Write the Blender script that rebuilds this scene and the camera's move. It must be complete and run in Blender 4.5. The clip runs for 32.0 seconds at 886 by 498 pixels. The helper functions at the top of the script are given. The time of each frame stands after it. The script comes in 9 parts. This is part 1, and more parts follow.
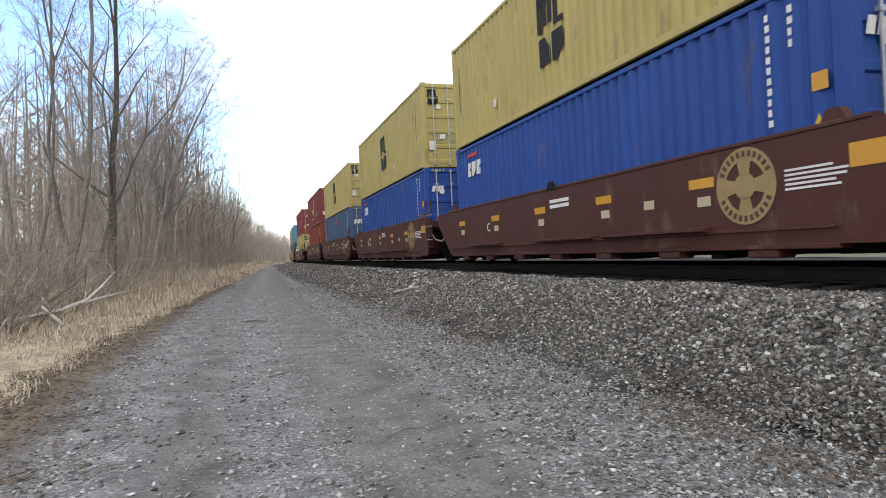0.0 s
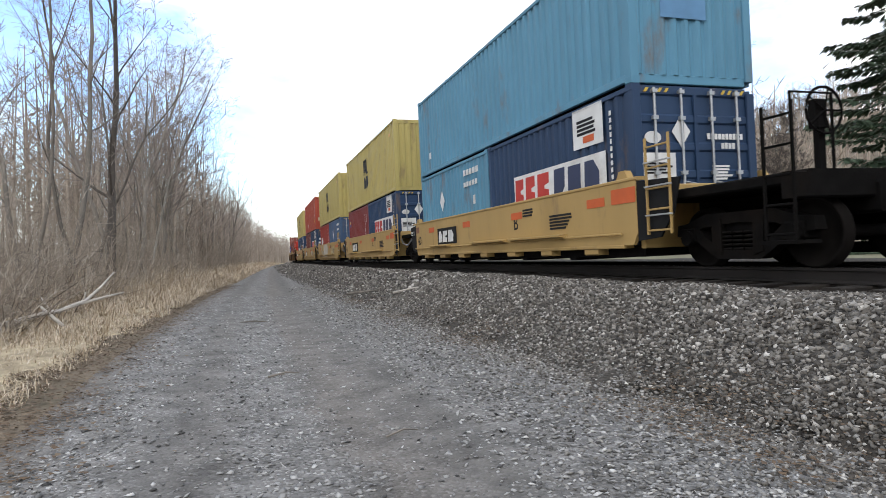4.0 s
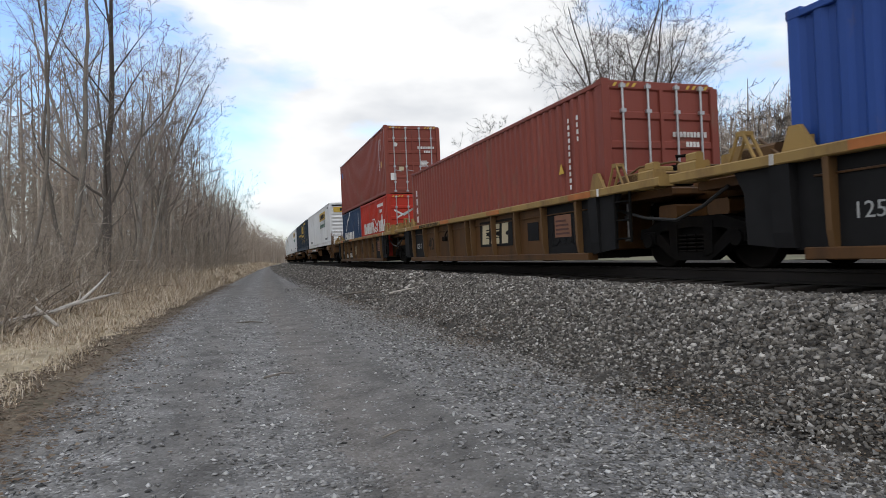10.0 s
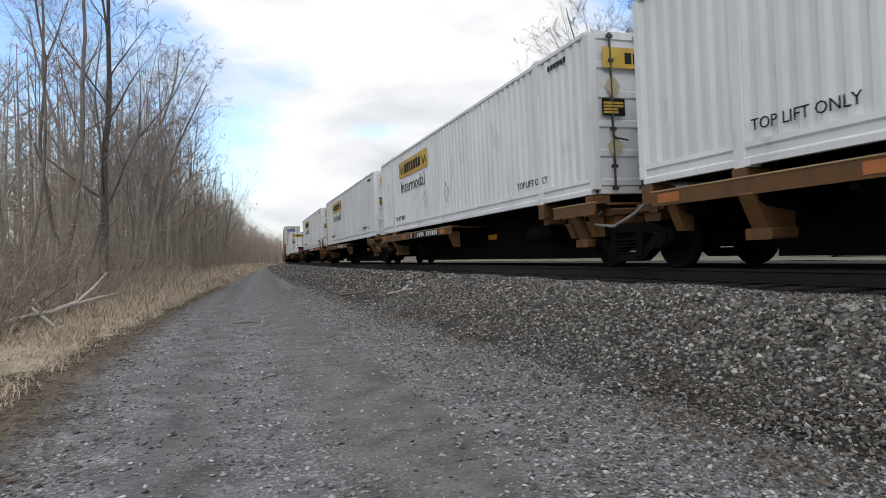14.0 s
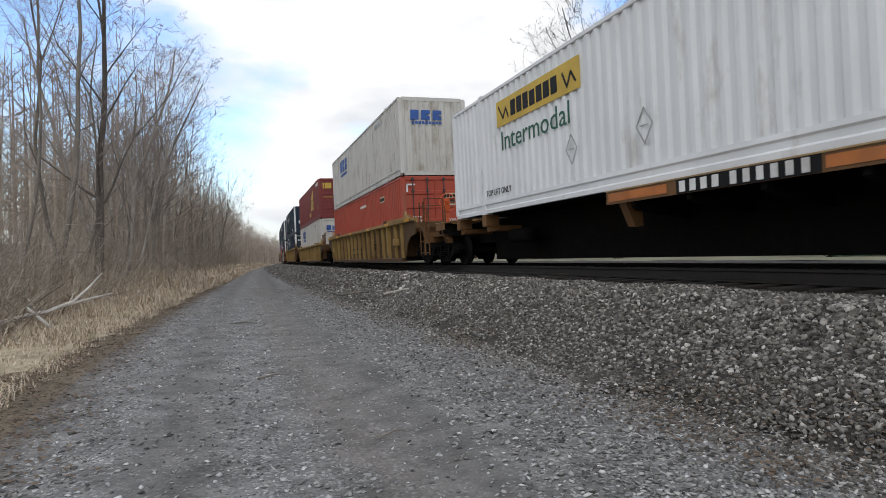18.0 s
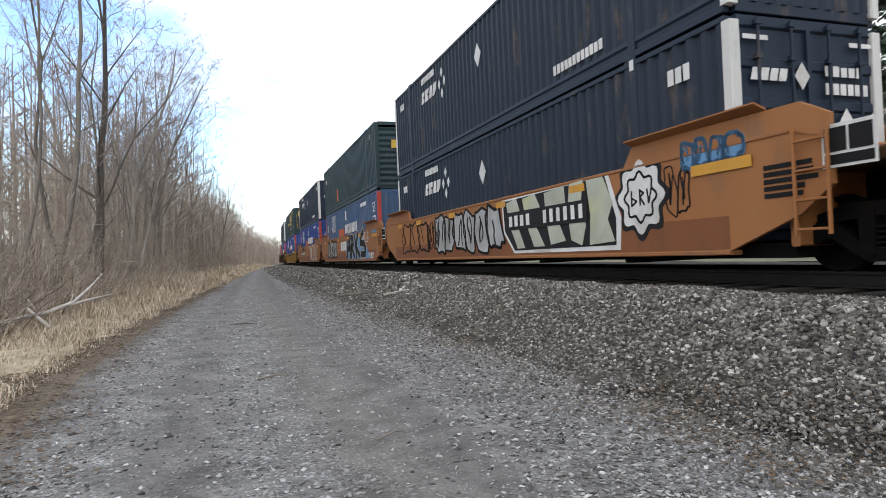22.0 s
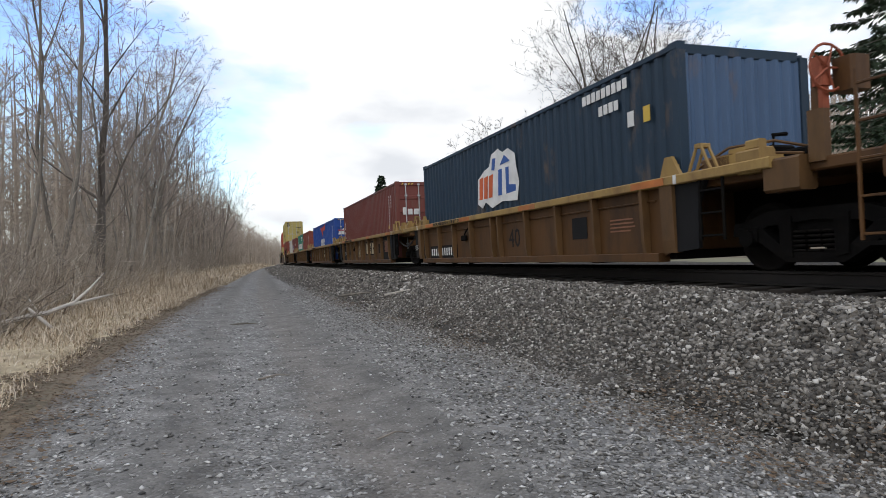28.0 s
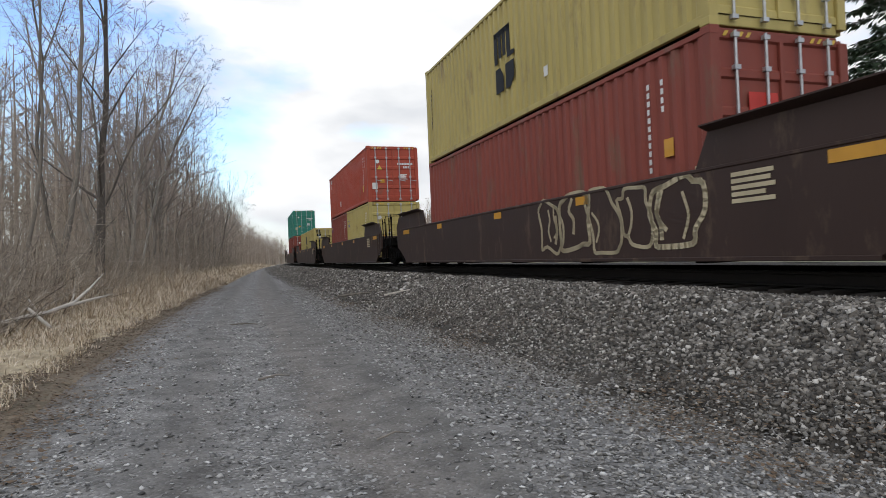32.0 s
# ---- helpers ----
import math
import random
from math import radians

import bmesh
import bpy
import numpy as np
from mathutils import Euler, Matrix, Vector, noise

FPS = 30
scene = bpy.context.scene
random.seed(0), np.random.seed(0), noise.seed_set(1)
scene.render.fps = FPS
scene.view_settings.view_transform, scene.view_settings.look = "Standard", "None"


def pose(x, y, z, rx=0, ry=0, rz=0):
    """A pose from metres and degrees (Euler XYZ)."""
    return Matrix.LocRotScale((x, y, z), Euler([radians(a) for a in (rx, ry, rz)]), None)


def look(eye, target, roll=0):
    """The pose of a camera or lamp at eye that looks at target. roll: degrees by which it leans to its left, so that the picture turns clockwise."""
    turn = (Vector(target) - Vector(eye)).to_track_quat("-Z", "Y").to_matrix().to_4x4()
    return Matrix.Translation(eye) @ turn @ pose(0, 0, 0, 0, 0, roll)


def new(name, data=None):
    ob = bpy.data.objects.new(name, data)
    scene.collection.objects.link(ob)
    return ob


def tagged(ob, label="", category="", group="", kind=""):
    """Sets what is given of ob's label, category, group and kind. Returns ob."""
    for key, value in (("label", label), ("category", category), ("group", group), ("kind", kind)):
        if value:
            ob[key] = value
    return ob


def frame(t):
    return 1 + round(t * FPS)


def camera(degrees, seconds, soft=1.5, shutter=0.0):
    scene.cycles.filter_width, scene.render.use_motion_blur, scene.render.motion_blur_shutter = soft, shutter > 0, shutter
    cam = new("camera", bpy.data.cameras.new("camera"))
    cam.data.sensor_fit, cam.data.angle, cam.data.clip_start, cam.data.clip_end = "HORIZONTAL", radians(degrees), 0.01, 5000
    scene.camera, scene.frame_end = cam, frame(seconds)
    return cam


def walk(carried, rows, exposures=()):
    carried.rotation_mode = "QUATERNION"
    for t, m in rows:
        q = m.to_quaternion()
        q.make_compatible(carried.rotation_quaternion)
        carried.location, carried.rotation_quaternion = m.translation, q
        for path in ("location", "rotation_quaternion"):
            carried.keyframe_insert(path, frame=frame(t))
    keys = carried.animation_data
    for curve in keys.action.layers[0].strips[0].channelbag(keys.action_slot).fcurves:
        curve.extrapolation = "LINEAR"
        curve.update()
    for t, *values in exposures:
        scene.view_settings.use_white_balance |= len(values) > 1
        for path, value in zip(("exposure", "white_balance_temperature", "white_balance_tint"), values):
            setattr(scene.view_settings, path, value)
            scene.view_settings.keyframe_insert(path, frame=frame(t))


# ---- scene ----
EYE = (0.0, 0.0, 1.2)
AIM = [  # seconds, degrees to the right of the track, up, lean
    (0, 18.250, 0.967, -0.372), (0.5, 18.069, 0.998, -0.319), (1, 17.946, 0.990, -0.274), (1.5, 17.358, 0.988, -0.249), (2, 17.527, 0.995, -0.254),
    (2.5, 17.864, 1.003, -0.290), (3, 18.220, 1.018, -0.325), (3.5, 18.290, 1.028, -0.322), (5.5, 18.306, 1.028, -0.299), (6, 18.287, 1.026, -0.287),
    (6.5, 18.298, 1.031, -0.285), (7, 18.348, 1.038, -0.286), (7.5, 18.494, 1.063, -0.281), (8, 18.640, 1.080, -0.268), (8.5, 18.613, 1.067, -0.251),
    (9, 18.648, 1.077, -0.237), (9.5, 18.723, 1.095, -0.232), (10, 18.633, 1.094, -0.222), (10.5, 18.663, 1.105, -0.207), (11, 18.689, 1.117, -0.213),
    (11.5, 18.706, 1.120, -0.232), (12, 18.775, 1.126, -0.238), (12.5, 18.826, 1.129, -0.225), (13, 18.839, 1.138, -0.204), (13.5, 18.815, 1.151, -0.195),
    (14, 18.838, 1.144, -0.212), (14.5, 18.879, 1.145, -0.231), (16.5, 19.024, 1.160, -0.232), (17, 19.059, 1.140, -0.229), (17.5, 19.073, 1.118, -0.232),
    (18, 19.152, 1.141, -0.231), (18.5, 19.174, 1.179, -0.229), (19, 19.087, 1.192, -0.225), (19.5, 19.124, 1.196, -0.218), (20, 19.108, 1.210, -0.197),
    (20.5, 19.133, 1.232, -0.168), (21, 19.187, 1.251, -0.156), (21.5, 19.170, 1.250, -0.169), (22, 19.137, 1.232, -0.177), (22.5, 19.093, 1.228, -0.168),
    (23, 19.093, 1.224, -0.161), (23.5, 19.108, 1.213, -0.161), (24, 19.106, 1.213, -0.163), (24.5, 19.020, 1.210, -0.166), (25, 19.060, 1.224, -0.162),
    (25.5, 19.078, 1.256, -0.150), (27.5, 19.024, 1.263, -0.136), (28, 19.059, 1.253, -0.129), (28.5, 19.073, 1.252, -0.126), (29, 19.082, 1.253, -0.125),
    (29.5, 19.073, 1.255, -0.129), (30, 19.079, 1.260, -0.134), (30.5, 19.073, 1.257, -0.136), (31, 19.073, 1.255, -0.136), (31.5, 19.079, 1.262, -0.134),
    (32, 19.073, 1.266, -0.133),
]
cam = camera(70.85, 32.0, soft=0.7, shutter=0.03)


def aim(yaw, pitch, roll):
    a, b = radians(yaw), radians(pitch)
    way = Vector((math.sin(a) * math.cos(b), math.cos(a) * math.cos(b), math.sin(b)))
    return look(EYE, Vector(EYE) + way, roll)


EXPOSURE = [(0, 0.08), (3, 0.08), (6, -0.18), (7, -0.34), (8, -0.46), (9, -0.50), (14, -0.50), (17, -0.52), (20, -0.07), (22, 0.04), (25, 0.04), (28, -0.36), (30, -0.50), (32, -0.47)]
walk(cam, [(t, aim(a, b, c)) for t, a, b, c in AIM], [(t, e, 6500, 10) for t, e in EXPOSURE])

# ---- sky, sun ----
SUN_ELEV, SUN_FROM = radians(42), radians(205)  # height and compass bearing, clockwise from the track's direction


def make_world():
    w = bpy.data.worlds.new("sky")
    scene.world = w
    w.use_nodes = True
    nt = w.node_tree
    nt.nodes.clear()
    n = nt.nodes.new
    sky = n("ShaderNodeTexSky")
    sky.sky_type, sky.sun_disc = "NISHITA", False
    sky.sun_elevation, sky.sun_rotation = SUN_ELEV, SUN_FROM
    sky.dust_density, sky.air_density = 1.5, 1.2
    blue = n("ShaderNodeMixRGB")
    blue.blend_type = "MULTIPLY"
    blue.inputs[0].default_value = 1
    blue.inputs[2].default_value = (0.285, 0.31, 0.35, 1)
    tc, mp = n("ShaderNodeTexCoord"), n("ShaderNodeMapping")
    mp.inputs["Scale"].default_value = (1.0, 1.0, 2.6)
    mp.inputs["Location"].default_value = (0.6, 0.2, 0.35)
    no = n("ShaderNodeTexNoise")
    no.inputs["Scale"].default_value, no.inputs["Detail"].default_value, no.inputs["Roughness"].default_value = 2.2, 7, 0.55
    cover = n("ShaderNodeValToRGB")
    cover.color_ramp.elements[0].position, cover.color_ramp.elements[1].position = 0.36, 0.50
    no2 = n("ShaderNodeTexNoise")
    no2.inputs["Scale"].default_value, no2.inputs["Detail"].default_value = 3.4, 6
    grey = n("ShaderNodeValToRGB")
    grey.color_ramp.elements[0].position, grey.color_ramp.elements[1].position = 0.36, 0.56
    grey.color_ramp.elements[0].color, grey.color_ramp.elements[1].color = (1.02, 1.06, 1.12, 1), (1.48, 1.49, 1.50, 1)
    mix = n("ShaderNodeMixRGB")
    bg, out = n("ShaderNodeBackground"), n("ShaderNodeOutputWorld")
    l = nt.links.new
    l(tc.outputs["Generated"], mp.inputs[0]), l(mp.outputs[0], no.inputs[0]), l(mp.outputs[0], no2.inputs[0])
    # an opening in the clouds above the wood
    far, gap, less = n("ShaderNodeVectorMath"), n("ShaderNodeMapRange"), n("ShaderNodeMath")
    far.operation, less.operation = "DISTANCE", "SUBTRACT"
    far.inputs[1].default_value = Vector((-0.20, 0.92, 0.33)).normalized()
    gap.inputs["From Min"].default_value, gap.inputs["From Max"].default_value = 0.06, 0.36
    gap.inputs["To Min"].default_value, gap.inputs["To Max"].default_value = 0.19, 0.0
    l(tc.outputs["Generated"], far.inputs[0]), l(far.outputs["Value"], gap.inputs[0])
    # and a thin rift of blue low over the railway
    flat_z, rift, thin, both = n("ShaderNodeVectorMath"), n("ShaderNodeVectorMath"), n("ShaderNodeMapRange"), n("ShaderNodeMath")
    flat_z.operation, rift.operation, both.operation = "MULTIPLY", "DISTANCE", "ADD"
    flat_z.inputs[1].default_value, rift.inputs[1].default_value = (1, 1, 3.2), (0.21, 0.955, 0.205 * 3.2)
    thin.inputs["From Min"].default_value, thin.inputs["From Max"].default_value = 0.0, 0.11
    thin.inputs["To Min"].default_value, thin.inputs["To Max"].default_value = 0.17, 0.0
    l(tc.outputs["Generated"], flat_z.inputs[0]), l(flat_z.outputs[0], rift.inputs[0]), l(rift.outputs["Value"], thin.inputs[0])
    l(gap.outputs[0], both.inputs[0]), l(thin.outputs[0], both.inputs[1])
    l(no.outputs[0], less.inputs[0]), l(both.outputs[0], less.inputs[1])
    l(less.outputs[0], cover.inputs[0]), l(no2.outputs[0], grey.inputs[0])
    l(sky.outputs[0], blue.inputs[1])
    l(cover.outputs[0], mix.inputs[0]), l(blue.outputs[0], mix.inputs[1]), l(grey.outputs[0], mix.inputs[2])
    l(mix.outputs[0], bg.inputs[0]), l(bg.outputs[0], out.inputs[0])
    bg.inputs[1].default_value = 1.0


make_world()
sun = new("sun", bpy.data.lights.new("sun", "SUN"))
sun.data.energy, sun.data.angle, sun.data.color = 0.7, radians(25), (1.0, 0.96, 0.9)
sun.matrix_world = look((0, 0, 0), (-math.sin(SUN_FROM) * math.cos(SUN_ELEV), -math.cos(SUN_FROM) * math.cos(SUN_ELEV), -math.sin(SUN_ELEV)))
scene.view_settings.exposure = 0.0

# ---- materials ----
MATS = {}


def mat(name, color, rough=0.7, metal=0.0, vary=0.12, scale=3.0, dirt=None, dirt_amount=0.0, bump=0.0, bump_scale=40.0, tint=0.0, stretch=(1, 1, 1), dirt_scale=0.6):
    """A surface: its colour, blotches of it, stains of a dirt colour, grain relief, and a tint per object."""
    if name in MATS:
        return MATS[name]
    m = MATS[name] = bpy.data.materials.new(name)
    m.use_nodes = True
    nt = m.node_tree
    n, l = nt.nodes.new, nt.links.new
    b = nt.nodes["Principled BSDF"]
    b.inputs["Roughness"].default_value, b.inputs["Metallic"].default_value = rough, metal
    tc, mp = n("ShaderNodeTexCoord"), n("ShaderNodeMapping")
    mp.inputs["Scale"].default_value = stretch
    l(tc.outputs["Object"], mp.inputs[0])
    info = n("ShaderNodeObjectInfo")
    off = n("ShaderNodeVectorMath")
    off.operation = "ADD"
    sc = n("ShaderNodeVectorMath")
    sc.operation = "SCALE"
    sc.inputs[0].default_value, sc.inputs["Scale"].default_value = (37, 53, 71), 1
    l(info.outputs["Random"], sc.inputs["Scale"]), l(mp.outputs[0], off.inputs[0]), l(sc.outputs[0], off.inputs[1])
    n1 = n("ShaderNodeTexNoise")
    n1.inputs["Scale"].default_value, n1.inputs["Detail"].default_value = scale, 6
    l(off.outputs[0], n1.inputs[0])
    hsv = n("ShaderNodeHueSaturation")
    hsv.inputs["Color"].default_value = (*color, 1)
    mr = n("ShaderNodeMapRange")
    mr.inputs["From Min"].default_value, mr.inputs["From Max"].default_value = 0.25, 0.75
    mr.inputs["To Min"].default_value, mr.inputs["To Max"].default_value = 1 - vary, 1 + vary
    l(n1.outputs[0], mr.inputs[0])
    if tint:
        r2, mul = n("ShaderNodeMapRange"), n("ShaderNodeMath")
        r2.inputs["To Min"].default_value, r2.inputs["To Max"].default_value = 1 - tint, 1 + tint
        mul.operation = "MULTIPLY"
        l(info.outputs["Random"], r2.inputs[0]), l(r2.outputs[0], mul.inputs[0]), l(mr.outputs[0], mul.inputs[1]), l(mul.outputs[0], hsv.inputs["Value"])
    else:
        l(mr.outputs[0], hsv.inputs["Value"])
    last = hsv.outputs[0]
    if dirt:
        n2, cr, mx = n("ShaderNodeTexNoise"), n("ShaderNodeValToRGB"), n("ShaderNodeMixRGB")
        n2.inputs["Scale"].default_value, n2.inputs["Detail"].default_value, n2.inputs["Roughness"].default_value = dirt_scale, 9, 0.68
        l(off.outputs[0], n2.inputs[0])
        cr.color_ramp.elements[0].position, cr.color_ramp.elements[1].position = 0.62 - 0.3 * dirt_amount, 0.82 - 0.2 * dirt_amount
        l(n2.outputs[0], cr.inputs[0]), l(cr.outputs[0], mx.inputs[0]), l(last, mx.inputs[1])
        mx.inputs[2].default_value = (*dirt, 1)
        last = mx.outputs[0]
    l(last, b.inputs["Base Color"])
    if bump:
        n3, bp = n("ShaderNodeTexNoise"), n("ShaderNodeBump")
        n3.inputs["Scale"].default_value, n3.inputs["Detail"].default_value = bump_scale, 4
        l(off.outputs[0], n3.inputs[0]), l(n3.outputs[0], bp.inputs["Height"])
        bp.inputs["Strength"].default_value, bp.inputs["Distance"].default_value = bump, 0.02
        l(bp.outputs[0], b.inputs["Normal"])
    return m


def paint(name, color, dirt=(0.16, 0.11, 0.075), amount=0.25, rough=0.55, tint=0.06):
    """Weathered paint on steel, with streaks that run down."""
    m = mat(name, color, rough, 0, 0.10, 1.2, dirt, amount, 0.12, 9, tint, (1, 1, 0.35), 1.6)
    m.node_tree.nodes["Principled BSDF"].inputs["Specular IOR Level"].default_value = 0.25  # chalky old paint
    return m


STEEL_DARK = mat("grimy_shaded_steel", (0.0065, 0.006, 0.0058), 0.9, 0.0, 0.3, 6, (0.014, 0.0105, 0.008), 0.3, 0.2, 30)
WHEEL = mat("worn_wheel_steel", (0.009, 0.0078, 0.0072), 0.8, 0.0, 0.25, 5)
RUBBER = mat("black_hose", (0.012, 0.012, 0.012), 0.6)
GALV = mat("galvanised_rod", (0.42, 0.43, 0.44), 0.45, 0.6, 0.15, 8)

for m in (STEEL_DARK, WHEEL):  # caked with brake dust, hardly any gloss; base colour also holds the under-car shade
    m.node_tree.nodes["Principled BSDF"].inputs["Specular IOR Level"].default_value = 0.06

# ---- building helpers ----
MESHES = {}


class Shape:
    """Vertices and faces gathered before they become one mesh."""

    def __init__(self):
        self.v, self.f = [], []

    def box(self, x0, x1, y0, y1, z0, z1, c=0.0):
        """A box, its long edges chamfered by c."""
        if c <= 0:
            i = len(self.v)
            self.v += [(x, y, z) for z in (z0, z1) for y in (y0, y1) for x in (x0, x1)]
            self.f += [(i, i + 2, i + 3, i + 1), (i + 4, i + 5, i + 7, i + 6), (i, i + 1, i + 5, i + 4), (i + 2, i + 6, i + 7, i + 3), (i, i + 4, i + 6, i + 2), (i + 1, i + 3, i + 7, i + 5)]
            return self
        ax = max(range(3), key=lambda k: (x1 - x0, y1 - y0, z1 - z0)[k])
        lo, hi = (x0, y0, z0), (x1, y1, z1)
        u, w = [(1, 2), (2, 0), (0, 1)][ax]
        a0, a1, b0, b1 = lo[u], hi[u], lo[w], hi[w]
        ring = [(a0 + c, b0), (a1 - c, b0), (a1, b0 + c), (a1, b1 - c), (a1 - c, b1), (a0 + c, b1), (a0, b1 - c), (a0, b0 + c)]
        pts = []
        for e in (lo[ax], hi[ax]):
            row = []
            for a, b in ring:
                q = [0, 0, 0]
                q[ax], q[u], q[w] = e, a, b
                row.append(tuple(q))
            pts.append(row)
        return self.loft(pts)

    def loft(self, rings, cap=True, closed=True):
        """Skin over rings of equal count."""
        i, k = len(self.v), len(rings[0])
        for r in rings:
            self.v += [tuple(q) for q in r]
        for j in range(len(rings) - 1):
            for a in range(k if closed else k - 1):
                b = (a + 1) % k
                self.f.append((i + j * k + a, i + j * k + b, i + (j + 1) * k + b, i + (j + 1) * k + a))
        if cap:
            self.f.append(tuple(i + a for a in reversed(range(k))))
            self.f.append(tuple(i + (len(rings) - 1) * k + a for a in range(k)))
        return self

    def tube(self, pts, r, n=6):
        """A round bar through points, with one radius or one for each."""
        rings = []
        for j, p in enumerate(pts):
            d = (Vector(pts[min(j + 1, len(pts) - 1)]) - Vector(pts[max(j - 1, 0)])).normalized()
            s = d.cross(Vector((0, 0, 1))) if abs(d.z) < 0.95 else d.cross(Vector((1, 0, 0)))
            s.normalize()
            t = d.cross(s)
            q = r[j] if isinstance(r, (list, tuple)) else r
            rings.append([Vector(p) + q * (math.cos(2 * math.pi * a / n) * s + math.sin(2 * math.pi * a / n) * t) for a in range(n)])
        return self.loft(rings)

    def prism(self, poly, axis, e0, e1):
        """A polygon drawn out along an axis: x takes (y, z), y takes (x, z), z takes (x, y)."""
        put = {"x": lambda e, a, b: (e, a, b), "y": lambda e, a, b: (a, e, b), "z": lambda e, a, b: (a, b, e)}[axis]
        return self.loft([[put(e0, a, b) for a, b in poly], [put(e1, a, b) for a, b in poly]])

    def sheet(self, rows):
        i, k = len(self.v), len(rows[0])
        for r in rows:
            self.v += [tuple(q) for q in r]
        for j in range(len(rows) - 1):
            for a in range(k - 1):
                self.f.append((i + j * k + a, i + j * k + a + 1, i + (j + 1) * k + a + 1, i + (j + 1) * k + a))
        return self

    def mesh(self, name, material, smooth=False):
        me = bpy.data.meshes.new(name)
        me.from_pydata([tuple(v) for v in self.v], [], self.f)
        bm = bmesh.new()
        bm.from_mesh(me)
        bmesh.ops.recalc_face_normals(bm, faces=bm.faces)
        bm.to_mesh(me)
        bm.free()
        if smooth:
            me.polygons.foreach_set("use_smooth", [True] * len(me.polygons))
        if material:
            me.materials.append(material)
        return me


def cached(key, build, material, smooth=False):
    k = (key, material.name)
    if k not in MESHES:
        MESHES[k] = build().mesh(key[0] if isinstance(key, tuple) else key, material, smooth)
    return MESHES[k]


def part(name, mesh, parent, label="", at=None):
    ob = new(name, mesh)
    ob.parent = parent
    if at is not None:
        ob.matrix_basis = at if isinstance(at, Matrix) else Matrix.Translation(at)
    if label:
        tagged(ob, label)
    return ob


# ---- the line of the track ----
TRACK_X, RAIL_Z, LEAN = 7.273, 1.12, 0.0423
ARC = np.arange(-120, 1200, 0.5)
BEND = np.interp(ARC, [-120, 20, 40, 70, 110, 1200], [-0.00045, -0.00045, -0.00047, -0.00059, -0.00065, -0.00065])
HEAD = np.concatenate([[0], np.cumsum((BEND[1:] + BEND[:-1]) / 2 * 0.5)])
HEAD -= np.interp(0, ARC, HEAD)
MIDH = (HEAD[1:] + HEAD[:-1]) / 2
LINE_X = np.concatenate([[0], np.cumsum(-np.sin(MIDH) * 0.5)])
LINE_Y = np.concatenate([[0], np.cumsum(np.cos(MIDH) * 0.5)])
LINE_X += TRACK_X - np.interp(0, ARC, LINE_X)
LINE_Y -= np.interp(0, ARC, LINE_Y)


def along(s, off=0.0, z=0.0):
    """A place beside the track: metres along it, to its right, and height above the ground."""
    a = np.interp(s, ARC, HEAD)
    return Vector((np.interp(s, ARC, LINE_X) + off * math.cos(a), np.interp(s, ARC, LINE_Y) + off * math.sin(a), z))


def on_rails(s, half=5.0):
    """The pose of a car whose middle is s metres along."""
    a, b = along(s - half), along(s + half)
    y = (b - a).normalized()
    x = Vector((y.y, -y.x, 0))
    z = Vector((0, 0, 1))
    x, z = x * math.cos(LEAN) + z * math.sin(LEAN), z * math.cos(LEAN) - x * math.sin(LEAN)
    o = (a + b) / 2
    m = Matrix((x, y, z)).transposed().to_4x4()
    m.translation = (o.x, o.y, RAIL_Z)
    return m


SPEED_T = [0, 4, 8, 12, 16, 20, 24, 28, 32]
SPEED_V = [22.13, 21.97, 21.51, 21.25, 21.52, 21.49, 21.64, 21.66, 21.47]
CLOCK = np.linspace(0, 32, 641)
GONE = np.concatenate([[0], np.cumsum(np.interp((CLOCK[1:] + CLOCK[:-1]) / 2, SPEED_T, SPEED_V) * 0.05)])
MOVERS = []  # thing, place along the track at the start, height on the car


def rides(ob, s, z=0.0):
    MOVERS.append((ob, s, z))
    ob.matrix_basis = on_rails(s) @ Matrix.Translation((0, 0, z))
    return ob

# ---- the ground ----
SOIL = mat("leaf_littered_soil", (0.17, 0.135, 0.095), 0.95, 0, 0.3, 0.9, (0.10, 0.085, 0.055), 0.5, 0.6, 14)
FIELD = mat("dull_winter_grass", (0.19, 0.185, 0.115), 0.95, 0, 0.25, 0.5, (0.18, 0.15, 0.10), 0.4, 0.5, 8)


